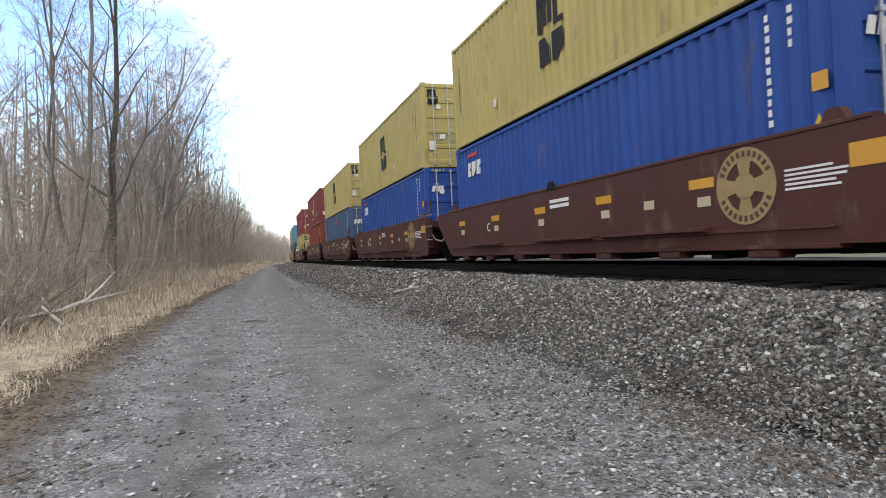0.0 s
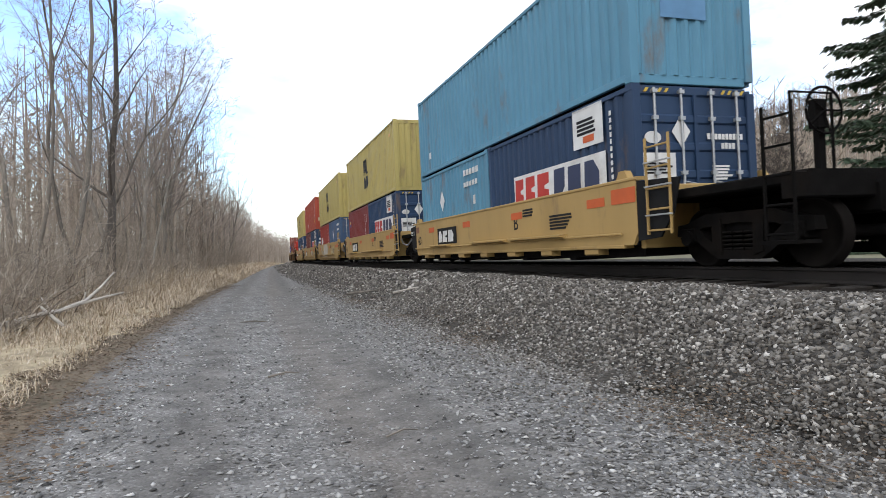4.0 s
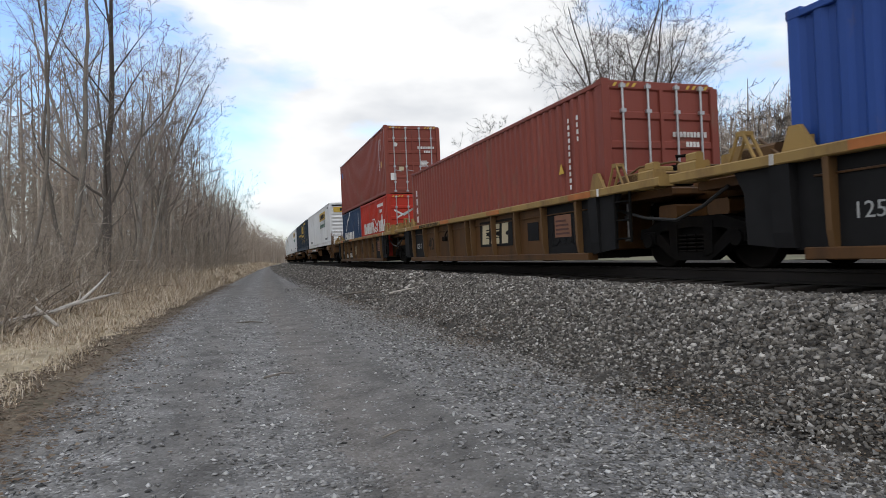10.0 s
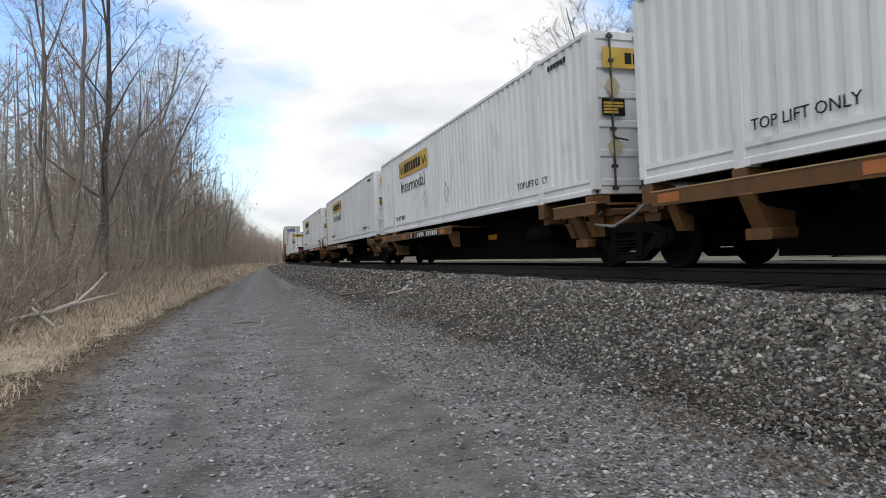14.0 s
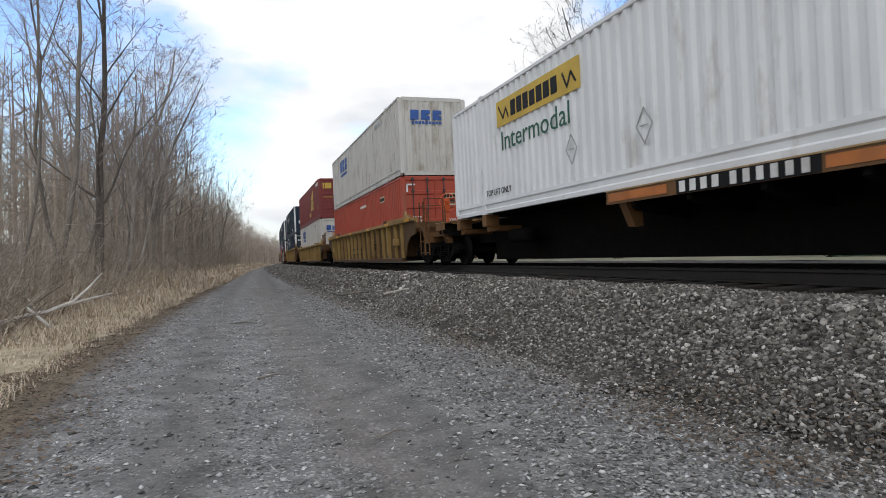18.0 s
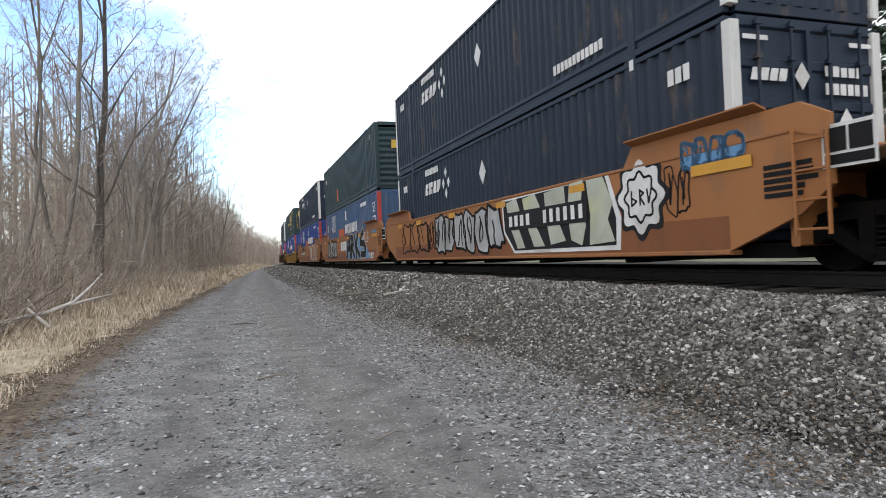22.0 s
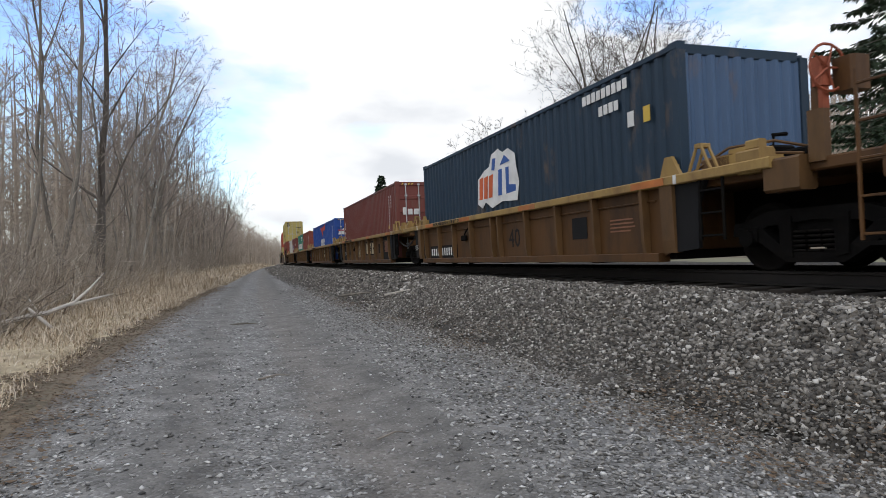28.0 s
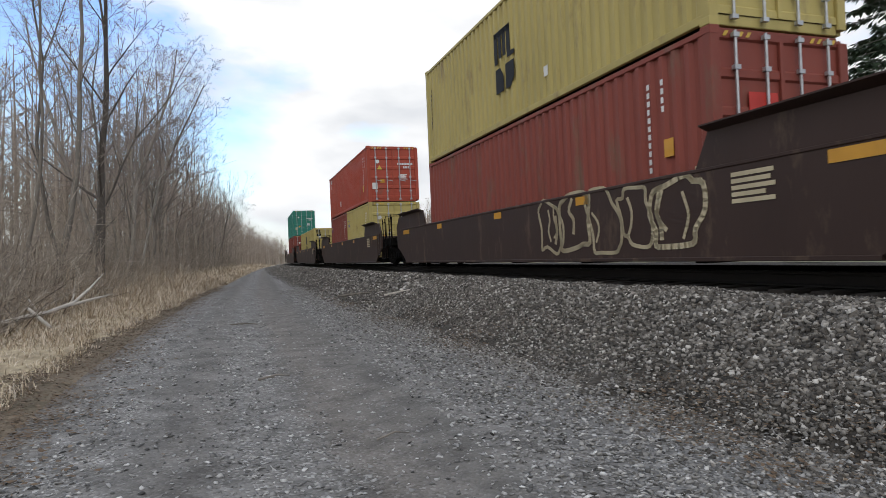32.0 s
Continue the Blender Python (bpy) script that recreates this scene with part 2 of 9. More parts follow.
def gravel_material(name, tones, size, patch, patch_amount, relief):
    """Loose stones: every stone its own tone, fines between, worn patches."""
    m = MATS[name] = bpy.data.materials.new(name)
    m.use_nodes = True
    nt = m.node_tree
    n, l = nt.nodes.new, nt.links.new
    b = nt.nodes["Principled BSDF"]
    b.inputs["Roughness"].default_value = 0.9
    tc = n("ShaderNodeTexCoord")
    v = n("ShaderNodeTexVoronoi")
    v.inputs["Scale"].default_value = 1 / size
    l(tc.outputs["Object"], v.inputs["Vector"])
    bw, cr = n("ShaderNodeSeparateColor"), n("ShaderNodeValToRGB")
    l(v.outputs["Color"], bw.inputs[0]), l(bw.outputs[0], cr.inputs[0])
    e = cr.color_ramp.elements
    e[0].position, e[0].color = 0.0, (*tones[0], 1)
    e[1].position, e[1].color = 1.0, (*tones[-1], 1)
    for i, c in enumerate(tones[1:-1]):
        q = e.new((i + 1) / (len(tones) - 1))
        q.color = (*c, 1)
    big, pr, mx = n("ShaderNodeTexNoise"), n("ShaderNodeValToRGB"), n("ShaderNodeMixRGB")
    big.inputs["Scale"].default_value, big.inputs["Detail"].default_value, big.inputs["Roughness"].default_value = 0.55, 8, 0.62
    l(tc.outputs["Object"], big.inputs["Vector"])
    pr.color_ramp.elements[0].position, pr.color_ramp.elements[1].position = 0.42, 0.62
    pr.color_ramp.elements[1].color = (patch_amount,) * 3 + (1,)
    l(big.outputs[0], pr.inputs[0]), l(pr.outputs[0], mx.inputs[0]), l(cr.outputs[0], mx.inputs[1])
    mx.inputs[2].default_value = (*patch, 1)
    l(mx.outputs[0], b.inputs["Base Color"])
    bp = n("ShaderNodeBump")
    bp.invert = True
    bp.inputs["Strength"].default_value, bp.inputs["Distance"].default_value = relief, size * 0.5
    l(v.outputs["Distance"], bp.inputs["Height"]), l(bp.outputs[0], b.inputs["Normal"])
    return m


ROAD = gravel_material("crushed_grey_gravel", [(0.03, 0.029, 0.028), (0.115, 0.114, 0.112), (0.155, 0.153, 0.15), (0.115, 0.113, 0.11), (0.215, 0.213, 0.21), (0.15, 0.149, 0.147), (0.44, 0.44, 0.435)], 0.02, (0.15, 0.147, 0.143), 0.6, 0.6)
# near-black ballast base stands for the shadowed gaps between loose stones
BALLAST = gravel_material("crushed_ballast", [(0.012, 0.011, 0.01), (0.035, 0.031, 0.026), (0.055, 0.049, 0.042), (0.03, 0.027, 0.023), (0.10, 0.09, 0.08)], 0.045, (0.04, 0.033, 0.026), 0.65, 1.0)


def worn_tracks(m):
    """Compacted wheel tracks and earthy margins on the road, by the distance from the railway."""
    nt = m.node_tree
    n, l = nt.nodes.new, nt.links.new
    b = nt.nodes["Principled BSDF"]
    base = b.inputs["Base Color"].links[0].from_socket
    uv, sep, no, wob = n("ShaderNodeUVMap"), n("ShaderNodeSeparateXYZ"), n("ShaderNodeTexNoise"), n("ShaderNodeMath")
    uv.uv_map = "across"
    tc = n("ShaderNodeTexCoord")
    no.inputs["Scale"].default_value, no.inputs["Detail"].default_value, no.inputs["Roughness"].default_value = 1.1, 9, 0.68
    l(tc.outputs["Object"], no.inputs[0]), l(uv.outputs[0], sep.inputs[0])
    wob.operation = "MULTIPLY_ADD"
    wob.inputs[1].default_value = 0.9
    l(no.outputs[0], wob.inputs[0]), l(sep.outputs[0], wob.inputs[2])  # place + 0.9 * noise, which is 0.45 on the mean
    mr = n("ShaderNodeMapRange")
    mr.inputs["From Min"].default_value, mr.inputs["From Max"].default_value = -9.5 + 0.45, -3.0 + 0.45
    l(wob.outputs[0], mr.inputs[0])

    def ramp(rows):
        cr = n("ShaderNodeValToRGB")
        l(mr.outputs[0], cr.inputs[0])
        e = cr.color_ramp.elements
        for i, (off, c) in enumerate(rows):
            at = (off + 9.5) / 6.5
            q = e[0] if i == 0 else e.new(at)
            q.position, q.color = at, (*c, 1)
        e.remove(e[len(e) - 1])
        return cr

    stony, worn, brown = (0.190, 0.180, 0.169), (0.130, 0.121, 0.112), (0.146, 0.128, 0.111)
    tone = ramp([(-8.95, (0.115, 0.086, 0.060)), (-8.55, (0.14, 0.122, 0.102)), (-8.3, stony), (-8.05, stony), (-7.8, (0.110, 0.106, 0.101)), (-7.45, worn), (-7.2, stony), (-6.85, stony), (-6.6, brown), (-6.1, worn), (-5.8, (0.108, 0.103, 0.096)), (-5.45, stony), (-4.6, (0.16, 0.16, 0.162)), (-4.1, (0.12, 0.105, 0.088)), (-3.4, (0.10, 0.083, 0.066))])
    # the wheel tracks cover the single stones, the rest shows them
    cover = ramp([(-9.1, (0.9,) * 3), (-8.4, (0.3,) * 3), (-8.05, (0.2,) * 3), (-7.75, (0.65,) * 3), (-7.5, (0.6,) * 3), (-7.2, (0.15,) * 3), (-6.8, (0.2,) * 3), (-6.5, (0.6,) * 3), (-5.85, (0.8,) * 3), (-5.55, (0.35,) * 3), (-4.6, (0.1,) * 3), (-3.8, (0.5,) * 3)])
    mx = n("ShaderNodeMixRGB")
    l(cover.outputs[0], mx.inputs[0]), l(base, mx.inputs[1]), l(tone.outputs[0], mx.inputs[2])
    # damp and dusty blotches
    bl, br, mul = n("ShaderNodeTexNoise"), n("ShaderNodeMapRange"), n("ShaderNodeMixRGB")
    bl.inputs["Scale"].default_value, bl.inputs["Detail"].default_value, bl.inputs["Roughness"].default_value = 2.3, 7, 0.7
    br.inputs["From Min"].default_value, br.inputs["From Max"].default_value = 0.32, 0.66
    br.inputs["To Min"].default_value, br.inputs["To Max"].default_value = 0.58, 1.42
    mul.blend_type = "MULTIPLY"
    mul.inputs[0].default_value = 1
    l(tc.outputs["Object"], bl.inputs[0]), l(bl.outputs[0], br.inputs[0])
    l(mx.outputs[0], mul.inputs[1]), l(br.outputs[0], mul.inputs[2]), l(mul.outputs[0], b.inputs["Base Color"])


worn_tracks(ROAD)
STATIONS = [-90, -40, -20] + [x * 0.5 for x in range(-20, 61)] + [30 + 2 * i for i in range(1, 26)] + [80 + 6 * i for i in range(1, 21)] + [220, 260, 320, 420, 560, 760, 1000]


def road_left(s):
    """The road narrows and swings in towards the railway as it goes off."""
    return float(np.interp(s, [0, 9, 15, 23, 33, 60, 105, 135, 170], [-8.72, -8.75, -8.6, -8.3, -7.75, -6.5, -4.9, -4.3, -4.15]))


def wood_left(s):
    """The line that the wood keeps to."""
    return float(np.interp(s, [0, 20, 40, 80, 200], [-8.77, -8.75, -8.2, -7.9, -7.9]))


def rise(s):
    """Far along, the road climbs a little towards the railway's level."""
    return float(np.interp(s, [45, 80, 140], [0, 0.12, 0.34]))


def rut_shift(s):
    return 0.6 * (road_left(s) + 8.75)


def bumps(x, y, a, f):
    return a * noise.noise(Vector((x * f, y * f, 3.1)))


def strip(name, cols, material, label, kind="structure", rough=0.0, freq=0.7):
    """A sheet along the track through (offset, height) columns, which may depend on the place."""
    rows = []
    for s in STATIONS:
        row = []
        for off, z in (cols(s) if callable(cols) else cols):
            q = along(s, off, z)
            if rough:
                q.z += bumps(q.x, q.y, rough, freq)
            row.append(q)
        rows.append(row)
    me = Shape().sheet(rows).mesh(name, material, True)
    return tagged(new(name, me), label, kind=kind)


def ground_cols(s):
    l = road_left(s)
    return [(-900, 40), (-400, 22), (-120, 9), (-40, 1.6), (-20, 0.2), (-13, 0.15), (-11, 0.1), (l - 1.2, 0.04 + rise(s)), (l, -0.03 + rise(s)), (min(l + 2, -4.05), -0.05 + rise(s)), (-4.0, -0.05 + rise(s)), (-3.6, -0.03), (-2.3, 0.5), (2.3, 0.6), (3.0, 0.98), (4.5, 1.14), (9, 1.19), (16, 1.3), (20, 1.5), (40, 4.5), (70, 15), (110, 30), (170, 44), (260, 50), (420, 52), (900, 52)]


strip("ground", ground_cols, SOIL, "brown leaf-littered soil beside the railway", rough=0.05)
road = strip("road", lambda s: [(road_left(s) + (-3.7 - road_left(s)) * i / 12, 0.012 + rise(s) - 0.02 * math.cos(i / 12 * 2 * math.pi * 2.2)) for i in range(13)], ROAD, "grey gravel access road with wheel ruts", rough=0.014, freq=0.6)
across = road.data.uv_layers.new(name="across")
for loop, uv in zip(road.data.loops, across.data):
    i = loop.vertex_index
    st = STATIONS[i // 13]
    uv.uv = (road_left(st) + (-3.7 - road_left(st)) * (i % 13) / 12 - rut_shift(st), st)
STRAW_MAT = mat("matted_straw", (0.42, 0.35, 0.235), 0.95, 0, 0.4, 9, (0.17, 0.13, 0.08), 0.7, 0.9, 26, 0, (1, 0.6, 1), 1.8)
def verge_edge(s):
    return road_left(s) - 0.45 + 0.30 * noise.noise(Vector((s * 0.8, 2.0, 0))) + 0.25 * noise.noise(Vector((s * 2.1, 7.0, 0)))


strip("verge", lambda s: [(wood_left(s) - 2.6, 0.085 + rise(s)), (min(wood_left(s) - 1.6, verge_edge(s) - 0.6), 0.09 + rise(s)), (verge_edge(s) - 0.25, 0.05 + rise(s)), (verge_edge(s), -0.01 + rise(s))], STRAW_MAT, "verge of matted straw-coloured dead grass", rough=0.05)
strip("field", [(4.6, 1.19), (6, 1.2), (10, 1.26), (17, 1.4)], FIELD, "pale winter grass beyond the track", rough=0.03)
def bank_foot(s):
    q = along(s, -3.9)
    return -3.9 + 0.55 * noise.noise(Vector((q.x * 0.9, q.y * 0.9, 9.0))) + 0.2 * noise.noise(Vector((q.x * 2.3, q.y * 2.3, 5.0)))


strip("ballast_bank", lambda s: [(min(-3.7, bank_foot(s)), -0.03 + rise(s)), (-3.6, max(0.10, rise(s))), (-3.1, 0.33), (-2.6, 0.56), (-2.15, 0.775), (-1.9, 0.825), (-1.4, 0.84), (0, 0.87), (1.9, 0.96), (2.6, 1.06), (3.4, 1.16), (4.8, 1.20)], BALLAST, "bank of crushed grey ballast stone", rough=0.04, freq=0.8)

# rails, ties; their near-black colours carry the shade beneath the train
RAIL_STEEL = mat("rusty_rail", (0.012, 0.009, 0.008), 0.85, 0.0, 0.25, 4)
RAIL_TOP = mat("bright_rail_head", (0.45, 0.45, 0.46), 0.3, 1.0, 0.1, 4)
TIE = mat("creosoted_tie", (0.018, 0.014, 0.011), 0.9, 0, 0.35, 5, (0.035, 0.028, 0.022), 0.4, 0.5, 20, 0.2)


def lean_at(off):
    return RAIL_Z + off * math.sin(LEAN)


def build_track():
    prof = [(-0.07, -0.18), (0.07, -0.18), (0.07, -0.165), (0.012, -0.145), (0.012, -0.045), (0.036, -0.035), (0.036, -0.004), (0.03, 0), (-0.03, 0), (-0.036, -0.004), (-0.036, -0.035), (-0.012, -0.045), (-0.012, -0.145), (-0.07, -0.165)]
    for off in (-0.755, 0.755):
        ob = tagged(new("rail"), "worn steel rail spiked to wooden ties", "rail", "rails of the track")
        rings = [[along(s, off + a, lean_at(off) + b) for a, b in prof] for s in STATIONS if -40 <= s <= 420]
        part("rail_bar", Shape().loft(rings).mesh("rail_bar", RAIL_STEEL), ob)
        top = [[along(s, off + a, lean_at(off) + 0.003) for a in (-0.026, 0.026)] for s in STATIONS if -40 <= s <= 420]
        part("running_surface", Shape().sheet(top).mesh("running_surface", RAIL_TOP), ob, "bright polished rail head")
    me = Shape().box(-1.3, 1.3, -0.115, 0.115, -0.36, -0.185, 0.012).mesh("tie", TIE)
    for i in range(220):
        s = -8 + i * 0.52
        m = on_rails(s, 0.5)
        ob = tagged(new("railway_tie", me), "dark creosoted wooden railway tie", "tie", "ties under the rails")
        ob.matrix_basis = m @ pose(random.uniform(-0.03, 0.03), 0, 0, 0, 0, random.uniform(-0.8, 0.8))


build_track()

# ---- freight containers ----
def wave(length, period, depth, flat=0.27):
    """A trapezoid wave along a wall: (place, depth) pairs."""
    n = max(1, round(length / period))
    p = length / n
    out = []
    for i in range(n):
        a = -length / 2 + i * p
        out += [(a, 0), (a + p * flat, 0), (a + p * 0.5, depth), (a + p * (0.5 + flat), depth)]
    return out + [(length / 2, 0)]


SIZES = {"20": (6.058, 2.438), "40": (12.192, 2.438), "53": (16.154, 2.591)}


def side_shape(L, W, H, side, lo, hi):
    def build():
        sh = Shape()
        prof = wave(L - 0.3, 0.278, 0.045, 0.30)
        x = W / 2 - 0.012
        sh.sheet([[(side * (x - d), y, z) for y, d in prof] for z in (lo, hi)])
        return sh
    return build


def wall_shape(W, H, y, out, lo, hi):
    def build():
        prof = wave(W - 0.3, 0.25, 0.045)
        return Shape().sheet([[(x, y - out * d, z) for x, d in prof] for z in (lo, hi)])
    return build


def door_leaf(W, H, y, out, side):
    """One leaf, pressed in level bands."""
    def build():
        sh = Shape()
        a, b = (0.012, W / 2 - 0.10)
        xs = (side * a, side * b)
        z, top, rows = 0.17, H - 0.15, []
        bands = [(z, 0)]
        n = 5
        step = (top - z) / n
        for i in range(n):
            q = z + i * step
            bands += [(q + 0.10, 0), (q + 0.13, 0.03), (q + step - 0.03, 0.03), (q + step, 0)]
        rows = [[(x, y - out * d, zz) for x in xs] for zz, d in bands]
        sh.sheet(rows)
        for x in xs:
            sh.box(x - 0.02, x + 0.02, y - 0.02, y + 0.02, z, top)
        return sh
    return build


def rod_shape(H, x, y, out):
    def build():
        sh = Shape()
        yy = y + out * 0.045
        sh.tube([(x, yy, 0.10), (x, yy, H - 0.06)], 0.022, 6)
        for z in (0.12, 0.5, 1.15, H - 0.55, H - 0.12):
            sh.box(x - 0.05, x + 0.05, yy - 0.03, yy + 0.03, z - 0.03, z + 0.03)
        sh.tube([(x, yy + out * 0.03, 1.0), (x + 0.28, yy + out * 0.03, 0.95)], 0.016, 5)
        return sh
    return build


def casting_shape():
    sh = Shape().box(-0.081, 0.081, -0.089, 0.089, -0.059, 0.059, 0.012)
    return sh




def container(size, color, H=2.896, near="door", label="", post=None, frame=None, rod=None, end=None):
    """A steel freight container on its Empty at the middle of its floor; its near end is towards -y."""
    L, W = SIZES[size]
    fr = frame or color
    root = new("shipping_container")
    tagged(root, label, "shipping container", "containers of the freight train")
    lo, hi = (0.30 if size == "53" else 0.16), H - 0.10
    k = (size, round(H, 2))
    for side in (-1, 1):
        part("side_panel", cached(("side_panel", k, side), side_shape(L, W, H, side, lo, hi), color), root)
        sx = side * W / 2
        if size == "53":
            b = lambda: Shape().prism([(sx, 0.02), (sx - side * 0.1, 0.02), (sx - side * 0.1, 0.31), (sx - side * 0.012, 0.31), (sx - side * 0.004, 0.24), (sx - side * 0.03, 0.21), (sx - side * 0.03, 0.13), (sx, 0.10)], "y", -L / 2 + 0.1, L / 2 - 0.1)
        else:
            b = lambda: Shape().box(min(sx, sx - side * 0.08), max(sx, sx - side * 0.08), -L / 2 + 0.1, L / 2 - 0.1, 0.045, 0.165, 0.01)
        part("bottom_rail", cached(("bottom_rail", k, side), b, fr), root)
        part("top_rail", cached(("top_rail", k, side), lambda: Shape().box(min(sx, sx - side * 0.07), max(sx, sx - side * 0.07), -L / 2 + 0.1, L / 2 - 0.1, H - 0.11, H - 0.028, 0.01), fr), root)
        if size == "53":
            for y in (-6.1, 6.1):
                part("lifting_post", cached(("lifting_post", k, side, y), lambda: Shape().box(min(sx + side * 0.004, sx - side * 0.1), max(sx + side * 0.004, sx - side * 0.1), y - 0.09, y + 0.09, 0.0, H, 0.01), fr), root)
        for e in (-1, 1):
            part("corner_post", cached(("corner_post", k, side, e), lambda: Shape().box(min(sx, sx - side * 0.16), max(sx, sx - side * 0.16), min(e * L / 2, e * (L / 2 - 0.15)), max(e * L / 2, e * (L / 2 - 0.15)), 0.1, H - 0.1, 0.012), post or fr), root)
            for z in ((0.059, H - 0.056) if side < 0 else ()):  # the far side is never in view
                y = e * (L / 2 if size != "53" else 6.1) - e * 0.086
                part("corner_casting", cached(("corner_casting",), casting_shape, fr), root, at=(side * (W / 2 - 0.076), y, z))
    for e in (-1, 1):
        y = e * (L / 2 - 0.05)
        kind = near if e < 0 else "wall"
        part("end_sill", cached(("end_sill", k, e), lambda: Shape().box(-W / 2 + 0.15, W / 2 - 0.15, min(y, y - e * 0.1), max(y, y - e * 0.1), 0.02, 0.17, 0.01), fr), root)
        part("end_header", cached(("end_header", k, e), lambda: Shape().box(-W / 2 + 0.15, W / 2 - 0.15, min(y, y - e * 0.1), max(y, y - e * 0.1), H - 0.16, H - 0.01, 0.01), fr), root)
        if kind == "wall":
            part("end_wall", cached(("end_wall", k, e), wall_shape(W, H, e * (L / 2 - 0.03), e, 0.16, H - 0.15), end or color), root)
        elif kind == "ribs":
            part("end_wall", cached(("end_ribs", k, e), lambda: Shape().sheet([[(x, e * (L / 2 - 0.03 - (0.04 if (i // 2) % 2 else 0)), 0.16 + (H - 0.3) * (i // 2 + (0.15 if i % 2 else -0.15) + 0.15) / 21.3) for x in (-W / 2 + 0.15, W / 2 - 0.15)] for i in range(42)]), end or color), root)
        else:
            for side in (-1, 1):
                leaf = part("door", cached(("door", k, side, e), door_leaf(W, H, e * (L / 2 - 0.03), e, side), end or color), root)
                for x in (0.30, 0.82):
                    part("lock_rod", cached(("lock_rod", k, side * x, e), rod_shape(H, side * x * (W / 2.438), e * (L / 2 - 0.03), e), rod or GALV), leaf)
    part("roof", cached(("roof", k), lambda: Shape().box(-W / 2 + 0.05, W / 2 - 0.05, -L / 2 + 0.1, L / 2 - 0.1, H - 0.075, H - 0.034), fr), root)
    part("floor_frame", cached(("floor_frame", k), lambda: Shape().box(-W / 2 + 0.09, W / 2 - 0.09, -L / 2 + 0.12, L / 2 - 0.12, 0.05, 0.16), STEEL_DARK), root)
    return root

# ---- marks and lettering ----
INK = {
    "white": mat("white_lettering", (0.66, 0.66, 0.65), 0.6, 0, 0.15, 3, (0.3, 0.27, 0.23), 0.3),
    "black": mat("black_lettering", (0.016, 0.016, 0.018), 0.6, 0, 0.2, 3),
    "yellow": mat("yellow_lettering", (0.55, 0.37, 0.05), 0.6, 0, 0.15, 3),
    "amber": mat("amber_reflector", (0.55, 0.27, 0.02), 0.4, 0, 0.12, 3),
    "orange": mat("orange_lettering", (0.55, 0.10, 0.02), 0.6, 0, 0.15, 3),
    "red": mat("red_lettering", (0.45, 0.03, 0.02), 0.6, 0, 0.15, 3),
    "cream": mat("cream_reflector", (0.48, 0.41, 0.27), 0.5, 0, 0.15, 3),
    "gold": mat("faded_gold_emblem", (0.30, 0.21, 0.09), 0.7, 0, 0.2, 4),
    "green": mat("green_lettering", (0.015, 0.10, 0.06), 0.6, 0, 0.15, 3),
    "blue": mat("blue_lettering", (0.02, 0.08, 0.30), 0.6, 0, 0.15, 3),
    "grey": mat("grey_spray_paint", (0.36, 0.37, 0.37), 0.6, 0, 0.25, 2, (0.2, 0.18, 0.16), 0.4),
    "sky": mat("light_blue_spray_paint", (0.10, 0.24, 0.42), 0.6, 0, 0.2, 2),
    "navy": mat("navy_lettering", (0.02, 0.03, 0.08), 0.6, 0, 0.15, 3),
    "pale": mat("pale_green_grey_spray_paint", (0.42, 0.44, 0.36), 0.6, 0, 0.25, 2, (0.5, 0.5, 0.2), 0.3),
    "signal": mat("dull_orange_red_paint", (0.27, 0.065, 0.028), 0.7, 0, 0.25, 5, (0.08, 0.04, 0.03), 0.3),
    "wash": mat("chalky_paint_wash", (0.46, 0.42, 0.35), 0.8, 0, 0.15, 2, (0.38, 0.29, 0.15), 0.3),
    "patch": mat("weathered_orange_patch", (0.40, 0.13, 0.03), 0.7, 0, 0.3, 3, (0.2, 0.11, 0.05), 0.35),
    "rust": mat("faint_rust_red_paint", (0.20, 0.09, 0.05), 0.7, 0, 0.2, 3),
    "brown": mat("maroon_lettering", (0.085, 0.03, 0.025), 0.7, 0, 0.2, 3),
    "maroon": mat("dark_plate", (0.012, 0.012, 0.013), 0.75, 0, 0.25, 3),
}
for k in ("maroon", "black"):
    INK[k].node_tree.nodes["Principled BSDF"].inputs["Specular IOR Level"].default_value = 0.15
TO_SIDE = Matrix(((0, 0, -1, 0), (-1, 0, 0, 0), (0, 1, 0, 0), (0, 0, 0, 1)))  # drawing plane to the near side wall
TO_END = Matrix(((1, 0, 0, 0), (0, 0, -1, 0), (0, 1, 0, 0), (0, 0, 0, 1)))  # drawing plane to the near end wall


def flat(polys, thick=0.006):
    """Thin plates from polygons in the drawing plane."""
    sh = Shape()
    for p in polys:
        sh.prism(p, "z", 0, thick)
    return sh


def rect(x, y, w, h, skew=0.0):
    return [(x, y), (x + w, y), (x + w + skew, y + h), (x + skew, y + h)]


def disc(x, y, r, n=20, r2=None):
    return [(x + r * math.cos(2 * math.pi * i / n), y + (r2 or r) * math.sin(2 * math.pi * i / n)) for i in range(n)]


def ring(x, y, r0, r1, n=20):
    out = []
    for i in range(n):
        a, b = 2 * math.pi * i / n, 2 * math.pi * (i + 1) / n
        out.append([(x + r0 * math.cos(a), y + r0 * math.sin(a)), (x + r1 * math.cos(a), y + r1 * math.sin(a)), (x + r1 * math.cos(b), y + r1 * math.sin(b)), (x + r0 * math.cos(b), y + r0 * math.sin(b))])
    return out


